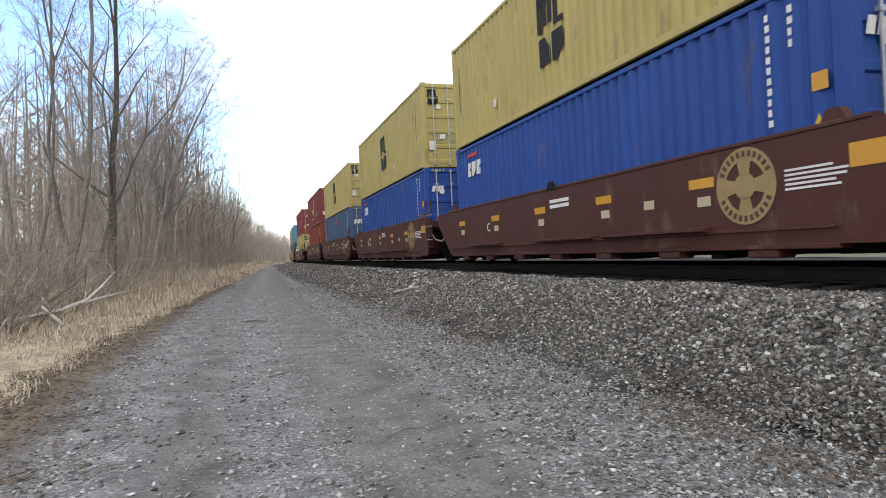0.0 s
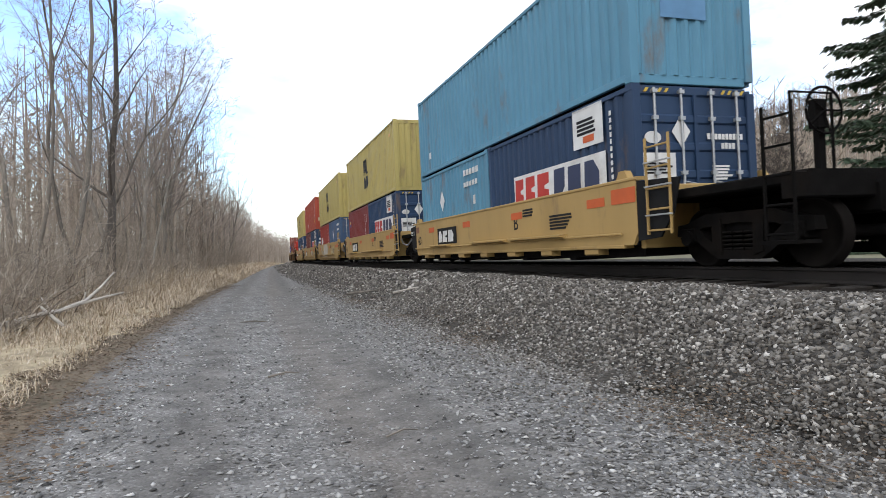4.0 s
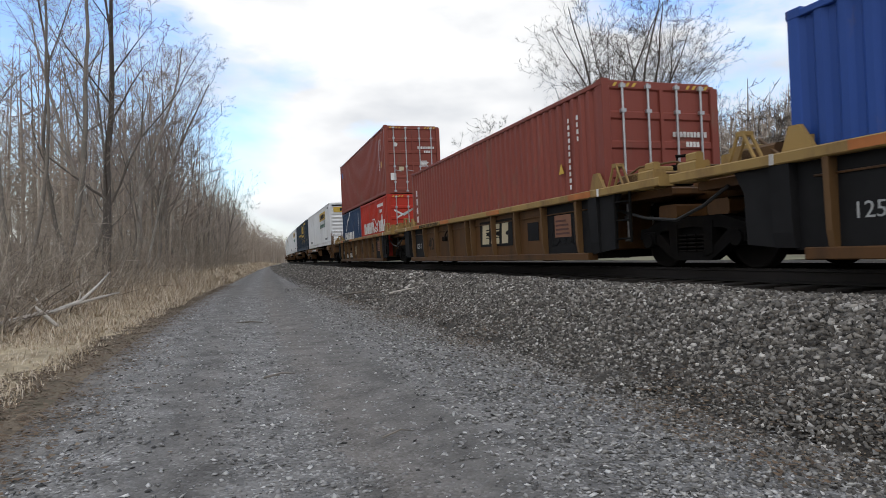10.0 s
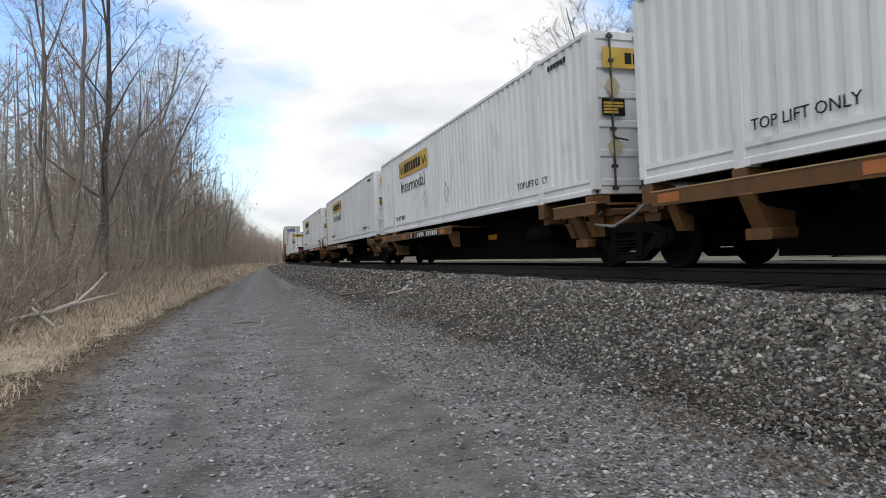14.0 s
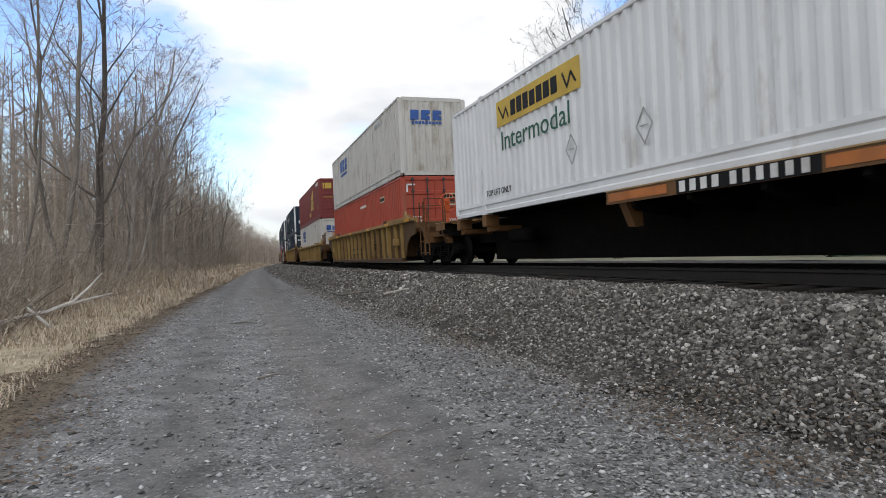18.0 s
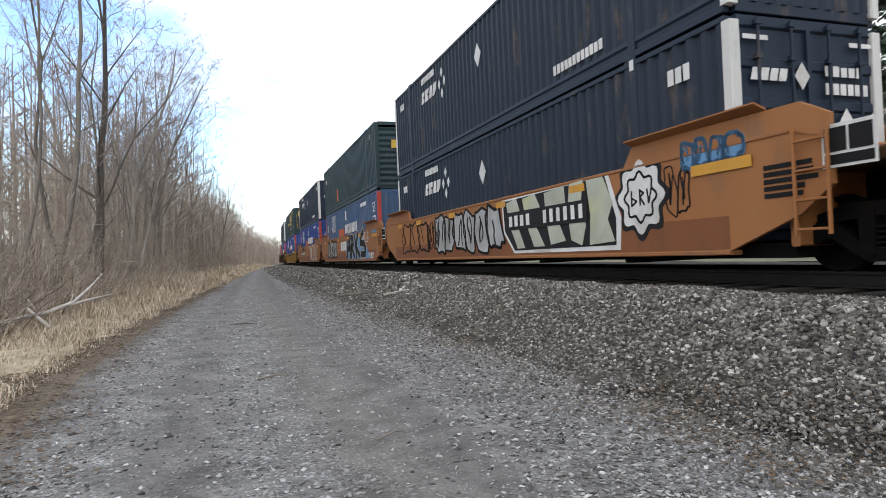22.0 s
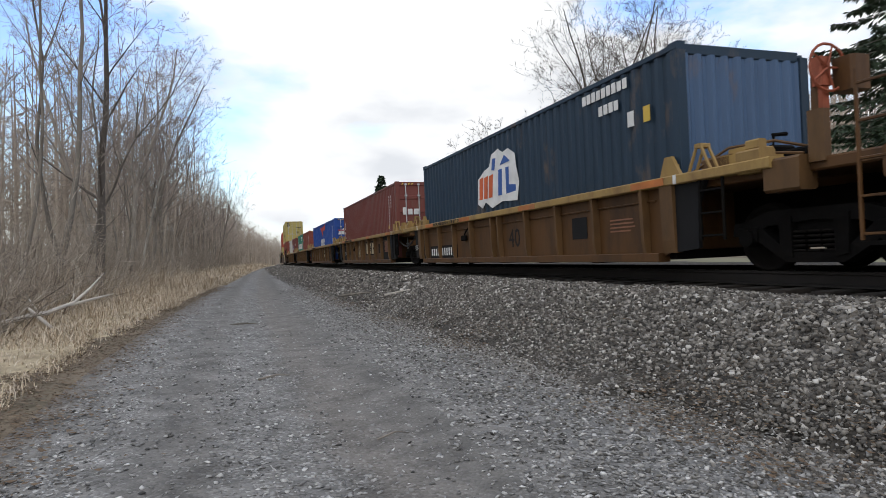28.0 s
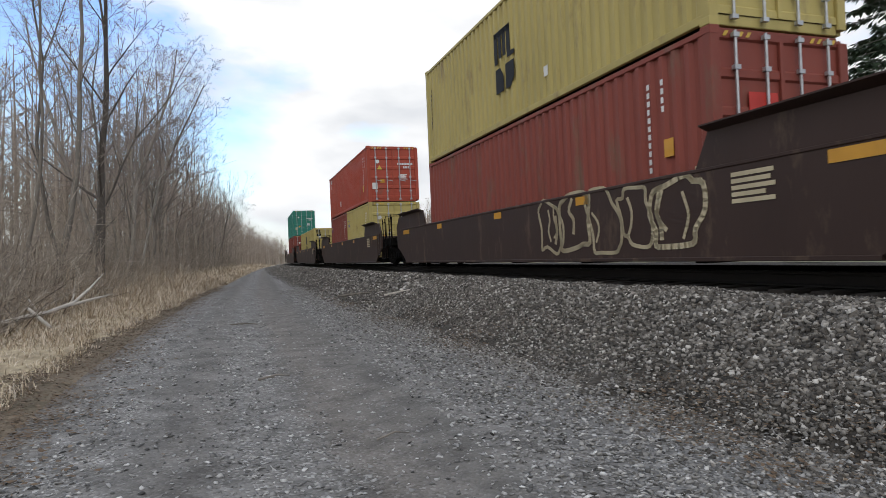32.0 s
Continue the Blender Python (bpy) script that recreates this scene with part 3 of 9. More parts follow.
def mark(parent, polys, ink, depth, y, z, name="marking", end=False, label=""):
    """Shapes on the near side wall at (y, z), or on the near end wall at (x, z)."""
    me = flat(polys).mesh(name, INK[ink])
    m = Matrix.Translation((y, depth, z)) @ TO_END if end else Matrix.Translation((depth, y, z)) @ TO_SIDE
    ob = part(name, me, parent, label, m)
    if len(polys) > 2:
        ob["kind"] = "stuff"
    return ob


def words(parent, body, size, ink, depth, y, z, end=False, squeeze=1.0, slant=0.0, label=""):
    """Lettering in the built-in font."""
    key = ("words", body, size, squeeze, slant, ink)
    if key not in MESHES:
        cu = bpy.data.curves.new("words", "FONT")
        cu.body, cu.size, cu.extrude, cu.shear = body, size, 0.003, slant
        cu.resolution_u = 2
        ob = bpy.data.objects.new("words", cu)
        me = bpy.data.meshes.new_from_object(ob)
        me.transform(Matrix.Diagonal((squeeze, 1, 1, 1)))
        bpy.data.objects.remove(ob)
        me.materials.clear()
        me.materials.append(INK[ink])
        me.name = "lettering"
        MESHES[key] = me
    m = Matrix.Translation((y, depth, z)) @ TO_END if end else Matrix.Translation((depth, y, z)) @ TO_SIDE
    return part("lettering", MESHES[key], parent, label, m)


def bars(w, h, n, seed=1, gap=0.35):
    """Lines of small print that cannot be read, as bars."""
    r = random.Random(seed)
    out, step = [], h / n
    for i in range(n):
        out.append(rect(0, h - (i + 1) * step, w * r.uniform(0.7, 1), step * (1 - gap)))
    return out


def glyphs(n, w, h, seed=1, upright=False, gap=0.25):
    """A row (or a column) of n small blocks: a number that is not spelt out."""
    r = random.Random(seed)
    out = []
    for i in range(n):
        if upright:
            out.append(rect(0, -(i + 1) * h, w * r.uniform(0.55, 0.75), h * (0.9 - gap)))
        else:
            out.append(rect(i * w, 0, w * (1 - gap), h * r.uniform(0.9, 1)))
    return out


def stroke(pts, w):
    """A ribbon along a line, as quads."""
    out = []
    for (x0, y0), (x1, y1) in zip(pts, pts[1:]):
        d = math.hypot(x1 - x0, y1 - y0) or 1
        nx, ny = -(y1 - y0) / d * w / 2, (x1 - x0) / d * w / 2
        ex, ey = (x1 - x0) / d * w * 0.3, (y1 - y0) / d * w * 0.3
        out.append([(x0 - ex - nx, y0 - ey - ny), (x1 + ex - nx, y1 + ey - ny), (x1 + ex + nx, y1 + ey + ny), (x0 - ex + nx, y0 - ey + ny)])
    return out


def smooth(pts, closed=False, k=3):
    """More points along a flowing line through the given ones."""
    m = len(pts)
    at = (lambda i: pts[i % m]) if closed else (lambda i: pts[min(max(i, 0), m - 1)])
    out = []
    for i in range(m if closed else m - 1):
        a, b, c, d = at(i - 1), at(i), at(i + 1), at(i + 2)
        for j in range(k):
            t = j / k
            out.append(tuple(0.5 * (2 * b[q] + (c[q] - a[q]) * t + (2 * a[q] - 5 * b[q] + 4 * c[q] - d[q]) * t * t + (3 * b[q] - a[q] - 3 * c[q] + d[q]) * t ** 3) for q in (0, 1)))
    return out + ([] if closed else [pts[-1]])


def scrawl(parent, depth, y, z, w, h, n, seed, fill="grey", line="black", wide=0.07, solid=True):
    """Sprayed wall painting: rounded filled forms with bold outlines."""
    r = random.Random(seed)
    fills, lines = [], []
    for i in range(n):
        cx, a, b = (i + 0.5) * w / n, w / n * r.uniform(0.42, 0.6), h * r.uniform(0.38, 0.5)
        lean = r.uniform(-0.25, 0.25)
        p = []
        for j in range(14):
            t = 2 * math.pi * j / 14
            q = 1 + 0.28 * math.sin(3 * t + r.uniform(0, 6)) * 0.6
            yy = b * math.copysign(abs(math.sin(t)) ** 0.6, math.sin(t)) * q
            p.append((cx + a * math.copysign(abs(math.cos(t)) ** 0.6, math.cos(t)) * q + lean * yy, min(max(h / 2 + yy, 0), h)))
        p = smooth(p, True)
        fills.append(p)
        lines += stroke(p + [p[0]], wide * r.uniform(0.55, 0.85))
        k = r.randint(1, 3)
        for _ in range(k):
            x0 = cx + r.uniform(-0.6, 0.6) * a
            pts = [(x0, h * r.uniform(0.15, 0.35))]
            for _ in range(3):
                pts.append((pts[-1][0] + r.uniform(-0.35, 0.35) * a, min(h * 0.95, pts[-1][1] + h * r.uniform(0.12, 0.25))))
            lines += stroke(smooth(pts), wide * r.uniform(0.4, 0.8))
    if solid:
        mark(parent, fills, fill, depth, y, z, "graffiti_fill", label="sprayed graffiti letters, pale filling")
    m = mark(parent, lines, line, depth - (0.006 if solid else 0), y, z, "graffiti_outline", label="sprayed graffiti outlines")
    return m


HOSE = mat("pale_grey_hose", (0.22, 0.22, 0.22), 0.6, 0, 0.15, 6)


# ---- running gear ----
def wheelset_shape():
    sh = Shape()
    for s in (-1, 1):
        prof = [(0.645, 0.06), (0.645, 0.13), (0.69, 0.16), (0.675, 0.36), (0.66, 0.39), (0.682, 0.445), (0.708, 0.445), (0.718, 0.422), (0.80, 0.417), (0.805, 0.40), (0.785, 0.365), (0.745, 0.345), (0.735, 0.17), (0.79, 0.14), (0.79, 0.06)]
        n = 28
        sh.loft([[(s * x, r * math.cos(2 * math.pi * i / n), r * math.sin(2 * math.pi * i / n)) for i in range(n)] for x, r in prof])
    sh.tube([(-1.05, 0, 0), (1.05, 0, 0)], 0.075, 10)
    return sh


def side_frame_shape():
    """The cast side frame: a bow with two windows and bearing jaws."""
    sh = Shape()
    for sgn in (-1, 1):
        sh.prism([(0, 0.74), (sgn * 0.58, 0.74), (sgn * 0.98, 0.62), (sgn * 1.14, 0.61), (sgn * 1.17, 0.45), (sgn * 0.98, 0.42), (sgn * 0.62, 0.56), (0, 0.60)], "x", -1.07, -0.90)
        sh.prism([(0, 0.12), (sgn * 0.36, 0.12), (sgn * 0.50, 0.20), (sgn * 0.94, 0.48), (sgn * 0.74, 0.56), (sgn * 0.34, 0.24), (0, 0.235)], "x", -1.07, -0.89)
        sh.prism([(sgn * 0.27, 0.18), (sgn * 0.43, 0.22), (sgn * 0.45, 0.66), (sgn * 0.27, 0.66)], "x", -1.09, -0.88)
        sh.box(-1.10, -0.86, min(sgn * 0.76, sgn * 1.04), max(sgn * 0.76, sgn * 1.04), 0.36, 0.56, 0.02)
        sh.prism([(sgn * 0.90 + 0.11 * math.cos(a), 0.42 + 0.11 * math.sin(a)) for a in [2 * math.pi * i / 12 for i in range(12)]], "x", -1.14, -0.86)
    return sh


def springs_shape():
    sh = Shape()
    for y in (-0.19, 0, 0.19):
        for i in range(5):
            sh.box(-1.07, -0.93, y - 0.078, y + 0.078, 0.235 + i * 0.055, 0.27 + i * 0.055, 0.015)
    return sh


def flip_x(sh):
    sh.v = [(-x, y, z) for x, y, z in sh.v]
    sh.f = [tuple(reversed(f)) for f in sh.f]
    return sh


WHEELS = []  # turning wheelsets with the place of their car


def bogie(car, y):
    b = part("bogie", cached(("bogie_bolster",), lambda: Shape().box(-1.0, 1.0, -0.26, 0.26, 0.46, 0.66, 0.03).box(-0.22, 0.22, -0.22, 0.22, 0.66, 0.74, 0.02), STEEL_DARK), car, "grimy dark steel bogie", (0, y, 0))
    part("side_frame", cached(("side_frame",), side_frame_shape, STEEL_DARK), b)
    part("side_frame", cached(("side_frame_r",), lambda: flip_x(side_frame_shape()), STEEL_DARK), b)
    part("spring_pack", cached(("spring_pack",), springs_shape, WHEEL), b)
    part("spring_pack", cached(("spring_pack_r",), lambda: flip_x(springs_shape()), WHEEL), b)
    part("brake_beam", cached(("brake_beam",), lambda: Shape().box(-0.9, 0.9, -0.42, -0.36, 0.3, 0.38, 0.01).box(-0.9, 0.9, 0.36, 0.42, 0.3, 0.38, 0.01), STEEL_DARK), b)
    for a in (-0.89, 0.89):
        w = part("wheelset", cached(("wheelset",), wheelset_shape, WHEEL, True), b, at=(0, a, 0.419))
        WHEELS.append((w, car, a, y))
    return b


def ladder(car, mt, y, z0, z1, x=-1.5, w=0.42, n=4):
    def build():
        sh = Shape()
        for a in (-w / 2, w / 2):
            sh.tube([(0, a, z0), (0, a, z1)], 0.022, 5)
        for i in range(n):
            z = z0 + 0.06 + (z1 - z0 - 0.2) * i / (n - 1)
            sh.tube([(0, -w / 2, z), (0, w / 2, z)], 0.016, 5)
        return sh
    return part("ladder", cached(("ladder", z0, z1, w, n), build, mt), car, at=(x, y, 0))


def grab(car, mt, pts, r=0.016, name="grab_rail"):
    return part(name, Shape().tube(pts, r, 5).mesh(name, mt), car)


def brake_wheel(car, y, z, x=-0.2, mt=None):
    def build():
        sh = Shape()
        n = 18
        ringp = [(0.28 * math.cos(2 * math.pi * i / n), 0, 0.28 * math.sin(2 * math.pi * i / n)) for i in range(n + 1)]
        sh.tube(ringp, 0.018, 5)
        for i in range(5):
            a = 2 * math.pi * i / 5
            sh.tube([(0, 0, 0), (0.27 * math.cos(a), 0, 0.27 * math.sin(a))], 0.014, 4)
        sh.box(-0.09, 0.09, 0.02, 0.16, -0.2, 0.14, 0.02).box(-0.05, 0.05, 0.04, 0.12, -0.9, -0.2)
        return sh
    return part("brake_wheel", cached(("brake_wheel",), build, mt or STEEL_DARK), car, "hand brake wheel on its gear box", (x, y, z))


def coupler_end(car, mt, e, y_plate, y_face, deck_z=1.12, brake=False, rails=True):
    """The platform over an end bogie with its draft gear, coupler, steps and rails; e is -1 at the near end."""
    def span(a, b):
        return min(e * a, e * b), max(e * a, e * b)
    y0, y1 = span(y_plate - 0.4, y_face - 0.55)
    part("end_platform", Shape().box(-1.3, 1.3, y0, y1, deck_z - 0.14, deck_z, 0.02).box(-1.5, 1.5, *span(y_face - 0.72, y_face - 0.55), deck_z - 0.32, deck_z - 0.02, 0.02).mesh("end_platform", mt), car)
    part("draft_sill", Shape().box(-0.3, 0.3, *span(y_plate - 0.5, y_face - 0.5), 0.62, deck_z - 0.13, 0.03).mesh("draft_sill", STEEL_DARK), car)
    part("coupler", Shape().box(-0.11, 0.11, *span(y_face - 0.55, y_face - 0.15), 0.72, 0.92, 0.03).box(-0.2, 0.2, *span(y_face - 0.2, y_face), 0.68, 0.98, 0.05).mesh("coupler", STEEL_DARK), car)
    part("air_hose", Shape().tube([(0.3, e * (y_face - 0.6), 0.72), (0.32, e * (y_face - 0.3), 0.5), (0.2, e * (y_face - 0.05), 0.42), (0.05, e * (y_face + 0.02), 0.55)], 0.025, 6).mesh("air_hose", RUBBER), car)
    if rails:
        ladder(car, mt, e * (y_face - 0.75), 0.35, deck_z + 0.75, -1.5, 0.4, 5)
        grab(car, mt, [(-1.45, e * (y_face - 0.6), deck_z), (-1.45, e * (y_face - 0.6), deck_z + 0.85), (-0.85, e * (y_face - 0.6), deck_z + 0.85), (-0.85, e * (y_face - 0.6), deck_z)], 0.02)
        grab(car, mt, [(0.4, e * (y_face - 0.6), deck_z), (0.4, e * (y_face - 0.6), deck_z + 0.8), (1.3, e * (y_face - 0.6), deck_z + 0.8), (1.3, e * (y_face - 0.6), deck_z)], 0.02)
        part("step", Shape().box(-1.55, -1.2, *span(y_face - 1.0, y_face - 0.5), 0.3, 0.34).mesh("step", STEEL_DARK), car)
    if brake:
        brake_wheel(car, e * (y_face - 0.95), deck_z + 0.75, -0.55, INK["orange"] if mt is CAR_RUST else STEEL_DARK)


def joint_end(car, mt, e, y_plate, pitch_half, deck_z):
    """The half-platform that meets the next unit over a shared bogie."""
    def span(a, b):
        return min(e * a, e * b), max(e * a, e * b)
    part("end_platform", Shape().box(-1.15, 1.15, *span(y_plate - 0.3, pitch_half - 0.25), deck_z - 0.12, deck_z, 0.02).mesh("end_platform", mt), car)
    part("articulation_sill", Shape().box(-0.32, 0.32, *span(y_plate - 0.5, pitch_half + 0.02), 0.74, deck_z - 0.11, 0.05).mesh("articulation_sill", STEEL_DARK), car)
    for x in (-0.775, 0.775):
        part("side_bearing", Shape().box(x - 0.275, x + 0.275, *span(pitch_half - 0.7, pitch_half - 0.3), 0.74, 0.95, 0.03).mesh("side_bearing", mt), car)
    if e < 0:
        sag = [(-1.2, -(y_plate + 0.1), 0.98), (-1.28, -(pitch_half - 0.75), 0.78), (-1.3, -pitch_half, 0.70), (-1.3, -(pitch_half + 0.55), 0.86), (-1.25, -(pitch_half + 0.95), 1.08)]
        part("air_hose", Shape().tube(sag, 0.026, 6).mesh("air_hose", RUBBER if mt is CAR_RUST else HOSE), car, "" if mt is CAR_RUST else "pale grey brake hose")


def bulkheads(car, mt, half, top):
    for e in (-1, 1):
        y = e * half
        part("end_bulkhead", Shape().box(-1.32, 1.32, min(y, y + e * 0.12), max(y, y + e * 0.12), 0.3, top - 0.08, 0.02).mesh("end_bulkhead", mt), car)
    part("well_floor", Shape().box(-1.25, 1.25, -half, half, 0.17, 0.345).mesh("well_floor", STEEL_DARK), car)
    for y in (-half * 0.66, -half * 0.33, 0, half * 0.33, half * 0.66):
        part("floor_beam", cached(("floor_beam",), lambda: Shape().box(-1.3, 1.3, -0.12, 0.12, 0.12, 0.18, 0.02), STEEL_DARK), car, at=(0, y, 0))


def smooth_car(mt, half, top, bottom, wing=None, slant=0.4, black_end=False, boards=True, lip=True, over=0.75, tail=None):
    """A well car with plain plated sides. wing: (start, height) of the raised ends."""
    car = new("well_car")
    for s in (-1, 1):
        x0, x1 = (s * 1.40, s * 1.46)
        o = half + over
        poly = [(-o, top - 0.62), (-half - 0.12, bottom + 0.38), (-half + slant, bottom), (half - slant, bottom), (half + 0.12, bottom + 0.38), (o, top - 0.62), (o, top - (0.12 if wing else 0.04)), (half, top), (-half, top), (-o, top - (0.12 if wing else 0.04))]
        if tail:
            (c0, o, c1), (d0, q, d1) = tail  # near and far end: the end of the lower edge, of the plate, and the height of the cut
            poly = [(-o, c1), (-c0, bottom), (d0, bottom), (q, d1), (q, top - 0.02), (-o, top - 0.02)]
        part("side_plate", Shape().prism(poly, "x", min(x0, x1), max(x0, x1)).mesh("side_plate", mt), car)
        xa, xb = min(s * 1.30, s * 1.475), max(s * 1.30, s * 1.475)
        if lip:
            part("top_chord", Shape().box(xa, xb, -half, half, top - 0.02, top + 0.035, 0.012).mesh("top_chord", mt), car)
        part("bottom_sill", Shape().box(min(s * 1.28, s * 1.468), max(s * 1.28, s * 1.468), -half + slant, half - slant, bottom - 0.05, bottom + 0.01, 0.01).mesh("bottom_sill", mt), car)
        if wing:
            w0, wz = wing
            for e in (-1, 1):
                p = [(e * w0, top + 0.02), (e * (w0 + 0.25), wz), (e * (half + 0.15), wz - 0.03), (e * (half + over), top + 0.1), (e * (half + over), top - 0.15), (e * half, top)]
                part("raised_end_plate", Shape().prism(p, "x", min(s * 1.41, s * 1.47), max(s * 1.41, s * 1.47)).mesh("raised_end_plate", mt), car)
                part("guide_flange", Shape().prism([(s * 1.44, wz - 0.02), (s * 1.62, wz + 0.05), (s * 1.62, wz + 0.07), (s * 1.44, wz + 0.01)], "y", min(e * (w0 + 0.25), e * (half - 0.3)), max(e * (w0 + 0.25), e * (half - 0.3))).mesh("guide_flange", mt), car)
        for y in (np.linspace(-half + 1.4, half - 1.4, 7) if boards and s < 0 else []):
            part("jacking_pad", cached(("jacking_pad", s), lambda: Shape().box(min(s * 1.2, s * 1.45), max(s * 1.2, s * 1.45), -0.22, 0.22, -0.15, -0.04, 0.02), mt), car, at=(0, float(y), bottom))
        for e in (-1, 1):
            part("guide_horn", cached(("guide_horn", s), lambda: Shape().prism([(-0.16, 0), (0.16, 0), (0.08, 0.14), (-0.08, 0.14)], "x", min(s * 1.3, s * 1.42), max(s * 1.3, s * 1.42)), mt), car, at=(0, e * (half - 0.45), top + 0.03))
    bulkheads(car, mt, half - 0.15, top)
    return car


def ribbed_car(mt, chord_mt, half, top, bottom, posts, black_end=True, chord_over=1.4, end_post=None):
    """A well car with a top chord, a set-back plate and upright ribs."""
    car = new("well_car")
    for s in (-1, 1):
        def mm(a, b):
            return min(s * a, s * b), max(s * a, s * b)
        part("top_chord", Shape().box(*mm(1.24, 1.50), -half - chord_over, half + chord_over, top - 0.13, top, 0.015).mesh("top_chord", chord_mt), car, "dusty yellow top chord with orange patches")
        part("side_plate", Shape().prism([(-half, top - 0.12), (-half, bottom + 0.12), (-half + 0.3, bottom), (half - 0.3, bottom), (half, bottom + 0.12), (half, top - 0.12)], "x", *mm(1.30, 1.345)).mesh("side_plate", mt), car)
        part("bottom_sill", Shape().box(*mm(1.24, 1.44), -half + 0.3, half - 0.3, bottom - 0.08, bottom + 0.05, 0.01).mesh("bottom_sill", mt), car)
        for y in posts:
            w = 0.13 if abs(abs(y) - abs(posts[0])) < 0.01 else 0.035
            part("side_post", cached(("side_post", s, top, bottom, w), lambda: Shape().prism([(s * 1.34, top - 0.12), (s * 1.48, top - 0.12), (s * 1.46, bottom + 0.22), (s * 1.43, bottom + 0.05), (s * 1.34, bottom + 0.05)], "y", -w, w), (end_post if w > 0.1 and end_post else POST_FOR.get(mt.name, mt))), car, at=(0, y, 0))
        part("handrail", Shape().tube([(s * 1.37, -half + 0.4, top - 0.30), (s * 1.37, half - 0.4, top - 0.30)], 0.014, 5).mesh("handrail", mt), car)
        if black_end:
            for e in (-1, 1):
                part("end_side_plate", Shape().prism([(e * half, top - 0.13), (e * half, bottom + 0.05), (e * (half + 0.50), bottom + 0.10), (e * (half + 0.52), top - 0.40), (e * (half + 0.66), top - 0.13)], "x", *mm(1.36, 1.42)).mesh("end_side_plate", INK["maroon"]), car, "black-painted end plate")
        for e in (-1, 1):
            part("lashing_bracket", cached(("lashing_bracket", s), lambda: Shape().prism([(-0.22, 0), (0.22, 0), (0.10, 0.30), (-0.04, 0.30)], "x", *mm(1.25, 1.31)).box(*mm(1.1, 1.3), -0.1, 0.1, 0, 0.18, 0.02), chord_mt), car, at=(0, e * (half - 0.15), top))
    bulkheads(car, mt, half - 0.15, top)
    return car


def spine_car(mt, half, decks, sill_top=0.98, up=0.0):
    """A spine car: a deep centre sill with narrow decks that carry the container."""
    car = new("spine_car")
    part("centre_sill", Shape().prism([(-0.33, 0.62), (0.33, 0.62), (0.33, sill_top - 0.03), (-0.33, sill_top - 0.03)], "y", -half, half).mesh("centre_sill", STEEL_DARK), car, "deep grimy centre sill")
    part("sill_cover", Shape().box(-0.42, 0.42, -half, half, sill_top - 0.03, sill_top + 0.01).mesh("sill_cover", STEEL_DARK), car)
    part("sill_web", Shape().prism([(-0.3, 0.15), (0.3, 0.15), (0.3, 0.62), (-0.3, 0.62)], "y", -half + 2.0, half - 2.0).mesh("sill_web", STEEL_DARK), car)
    for a, b in decks:
        for s in (-1, 1):
            def mm(p, q):
                return min(s * p, s * q), max(s * p, s * q)
            lift = Matrix.Translation((0, 0, up))
            part("deck_beam", Shape().prism([(s * 1.42, 0.92), (s * 1.46, 0.92), (s * 1.46, 1.13), (s * 1.20, 1.15), (s * 1.20, 1.12), (s * 1.42, 1.10)], "y", a, b).mesh("deck_beam", mt), car, at=lift)
            part("deck_edge", Shape().box(*mm(1.40, 1.472), a, b, 1.118, 1.142, 0.005).mesh("deck_edge", DECK_EDGE), car, "pale worn deck edge", lift)
            n = max(2, round((b - a) / 1.25))
            for i in range(n):
                y = a + (b - a) * (i + 0.5) / n
                part("cross_arm", cached(("cross_arm", s), lambda: Shape().prism([(s * 0.3, 0.62), (s * 0.3, 1.08), (s * 1.40, 1.08), (s * 1.40, 0.84), (s * 1.28, 0.78)], "y", -0.05, 0.05), STEEL_DARK), car, at=(0, y, up))
            for y in (a + 0.35, b - 0.35):
                part("end_bracket", cached(("end_bracket", s), lambda: Shape().prism([(s * 1.1, 0.55), (s * 1.1, 1.0), (s * 1.42, 1.0), (s * 1.42, 0.95), (s * 1.25, 0.55)], "y", -0.09, 0.09), mt), car, at=(0, y, up))
        part("deck_plate", Shape().box(-1.2, 1.2, a, b, 1.08 + up, 1.12 + up).mesh("deck_plate", mt), car)
    for y in (-half + 3.4, half - 4.6):
        part("air_tank", cached(("air_tank",), lambda: Shape().tube([(-0.75, -0.5, 0.72), (-0.75, 0.5, 0.72)], 0.17, 10), STEEL_DARK, True), car, at=(0, y, 0))
    return car


def twist_lock_posts(car, mt, ys):
    for y in ys:
        for s in (-1, 1):
            part("container_pedestal", cached(("container_pedestal", s), lambda: Shape().box(min(s * 0.95, s * 1.3), max(s * 0.95, s * 1.3), -0.12, 0.12, 0.98, 1.27, 0.02).box(min(s * 0.3, s * 1.2), max(s * 0.3, s * 1.2), -0.1, 0.1, 0.86, 1.0, 0.02), mt), car, at=(0, y, 0))

# ---- the train, from its head to its tail ----
YELLOW = paint("mustard_yellow_paint", (0.42, 0.345, 0.125), amount=0.15)
BLUE = paint("royal_blue_paint", (0.02, 0.065, 0.27), amount=0.12)
FADED = paint("faded_blue_paint", (0.06, 0.105, 0.19), amount=0.2)
PALEB = paint("pale_blue_paint", (0.10, 0.25, 0.36), amount=0.2)
NAVY = paint("navy_paint", (0.024, 0.050, 0.106), amount=0.15)
MAROON = paint("maroon_paint", (0.19, 0.041, 0.04), amount=0.15)
OXIDE = paint("red_oxide_paint", (0.215, 0.055, 0.04), amount=0.2)
RED = paint("bright_red_paint", (0.42, 0.035, 0.02), amount=0.12)
ORANGE = paint("orange_red_paint", (0.35, 0.066, 0.04), amount=0.15)
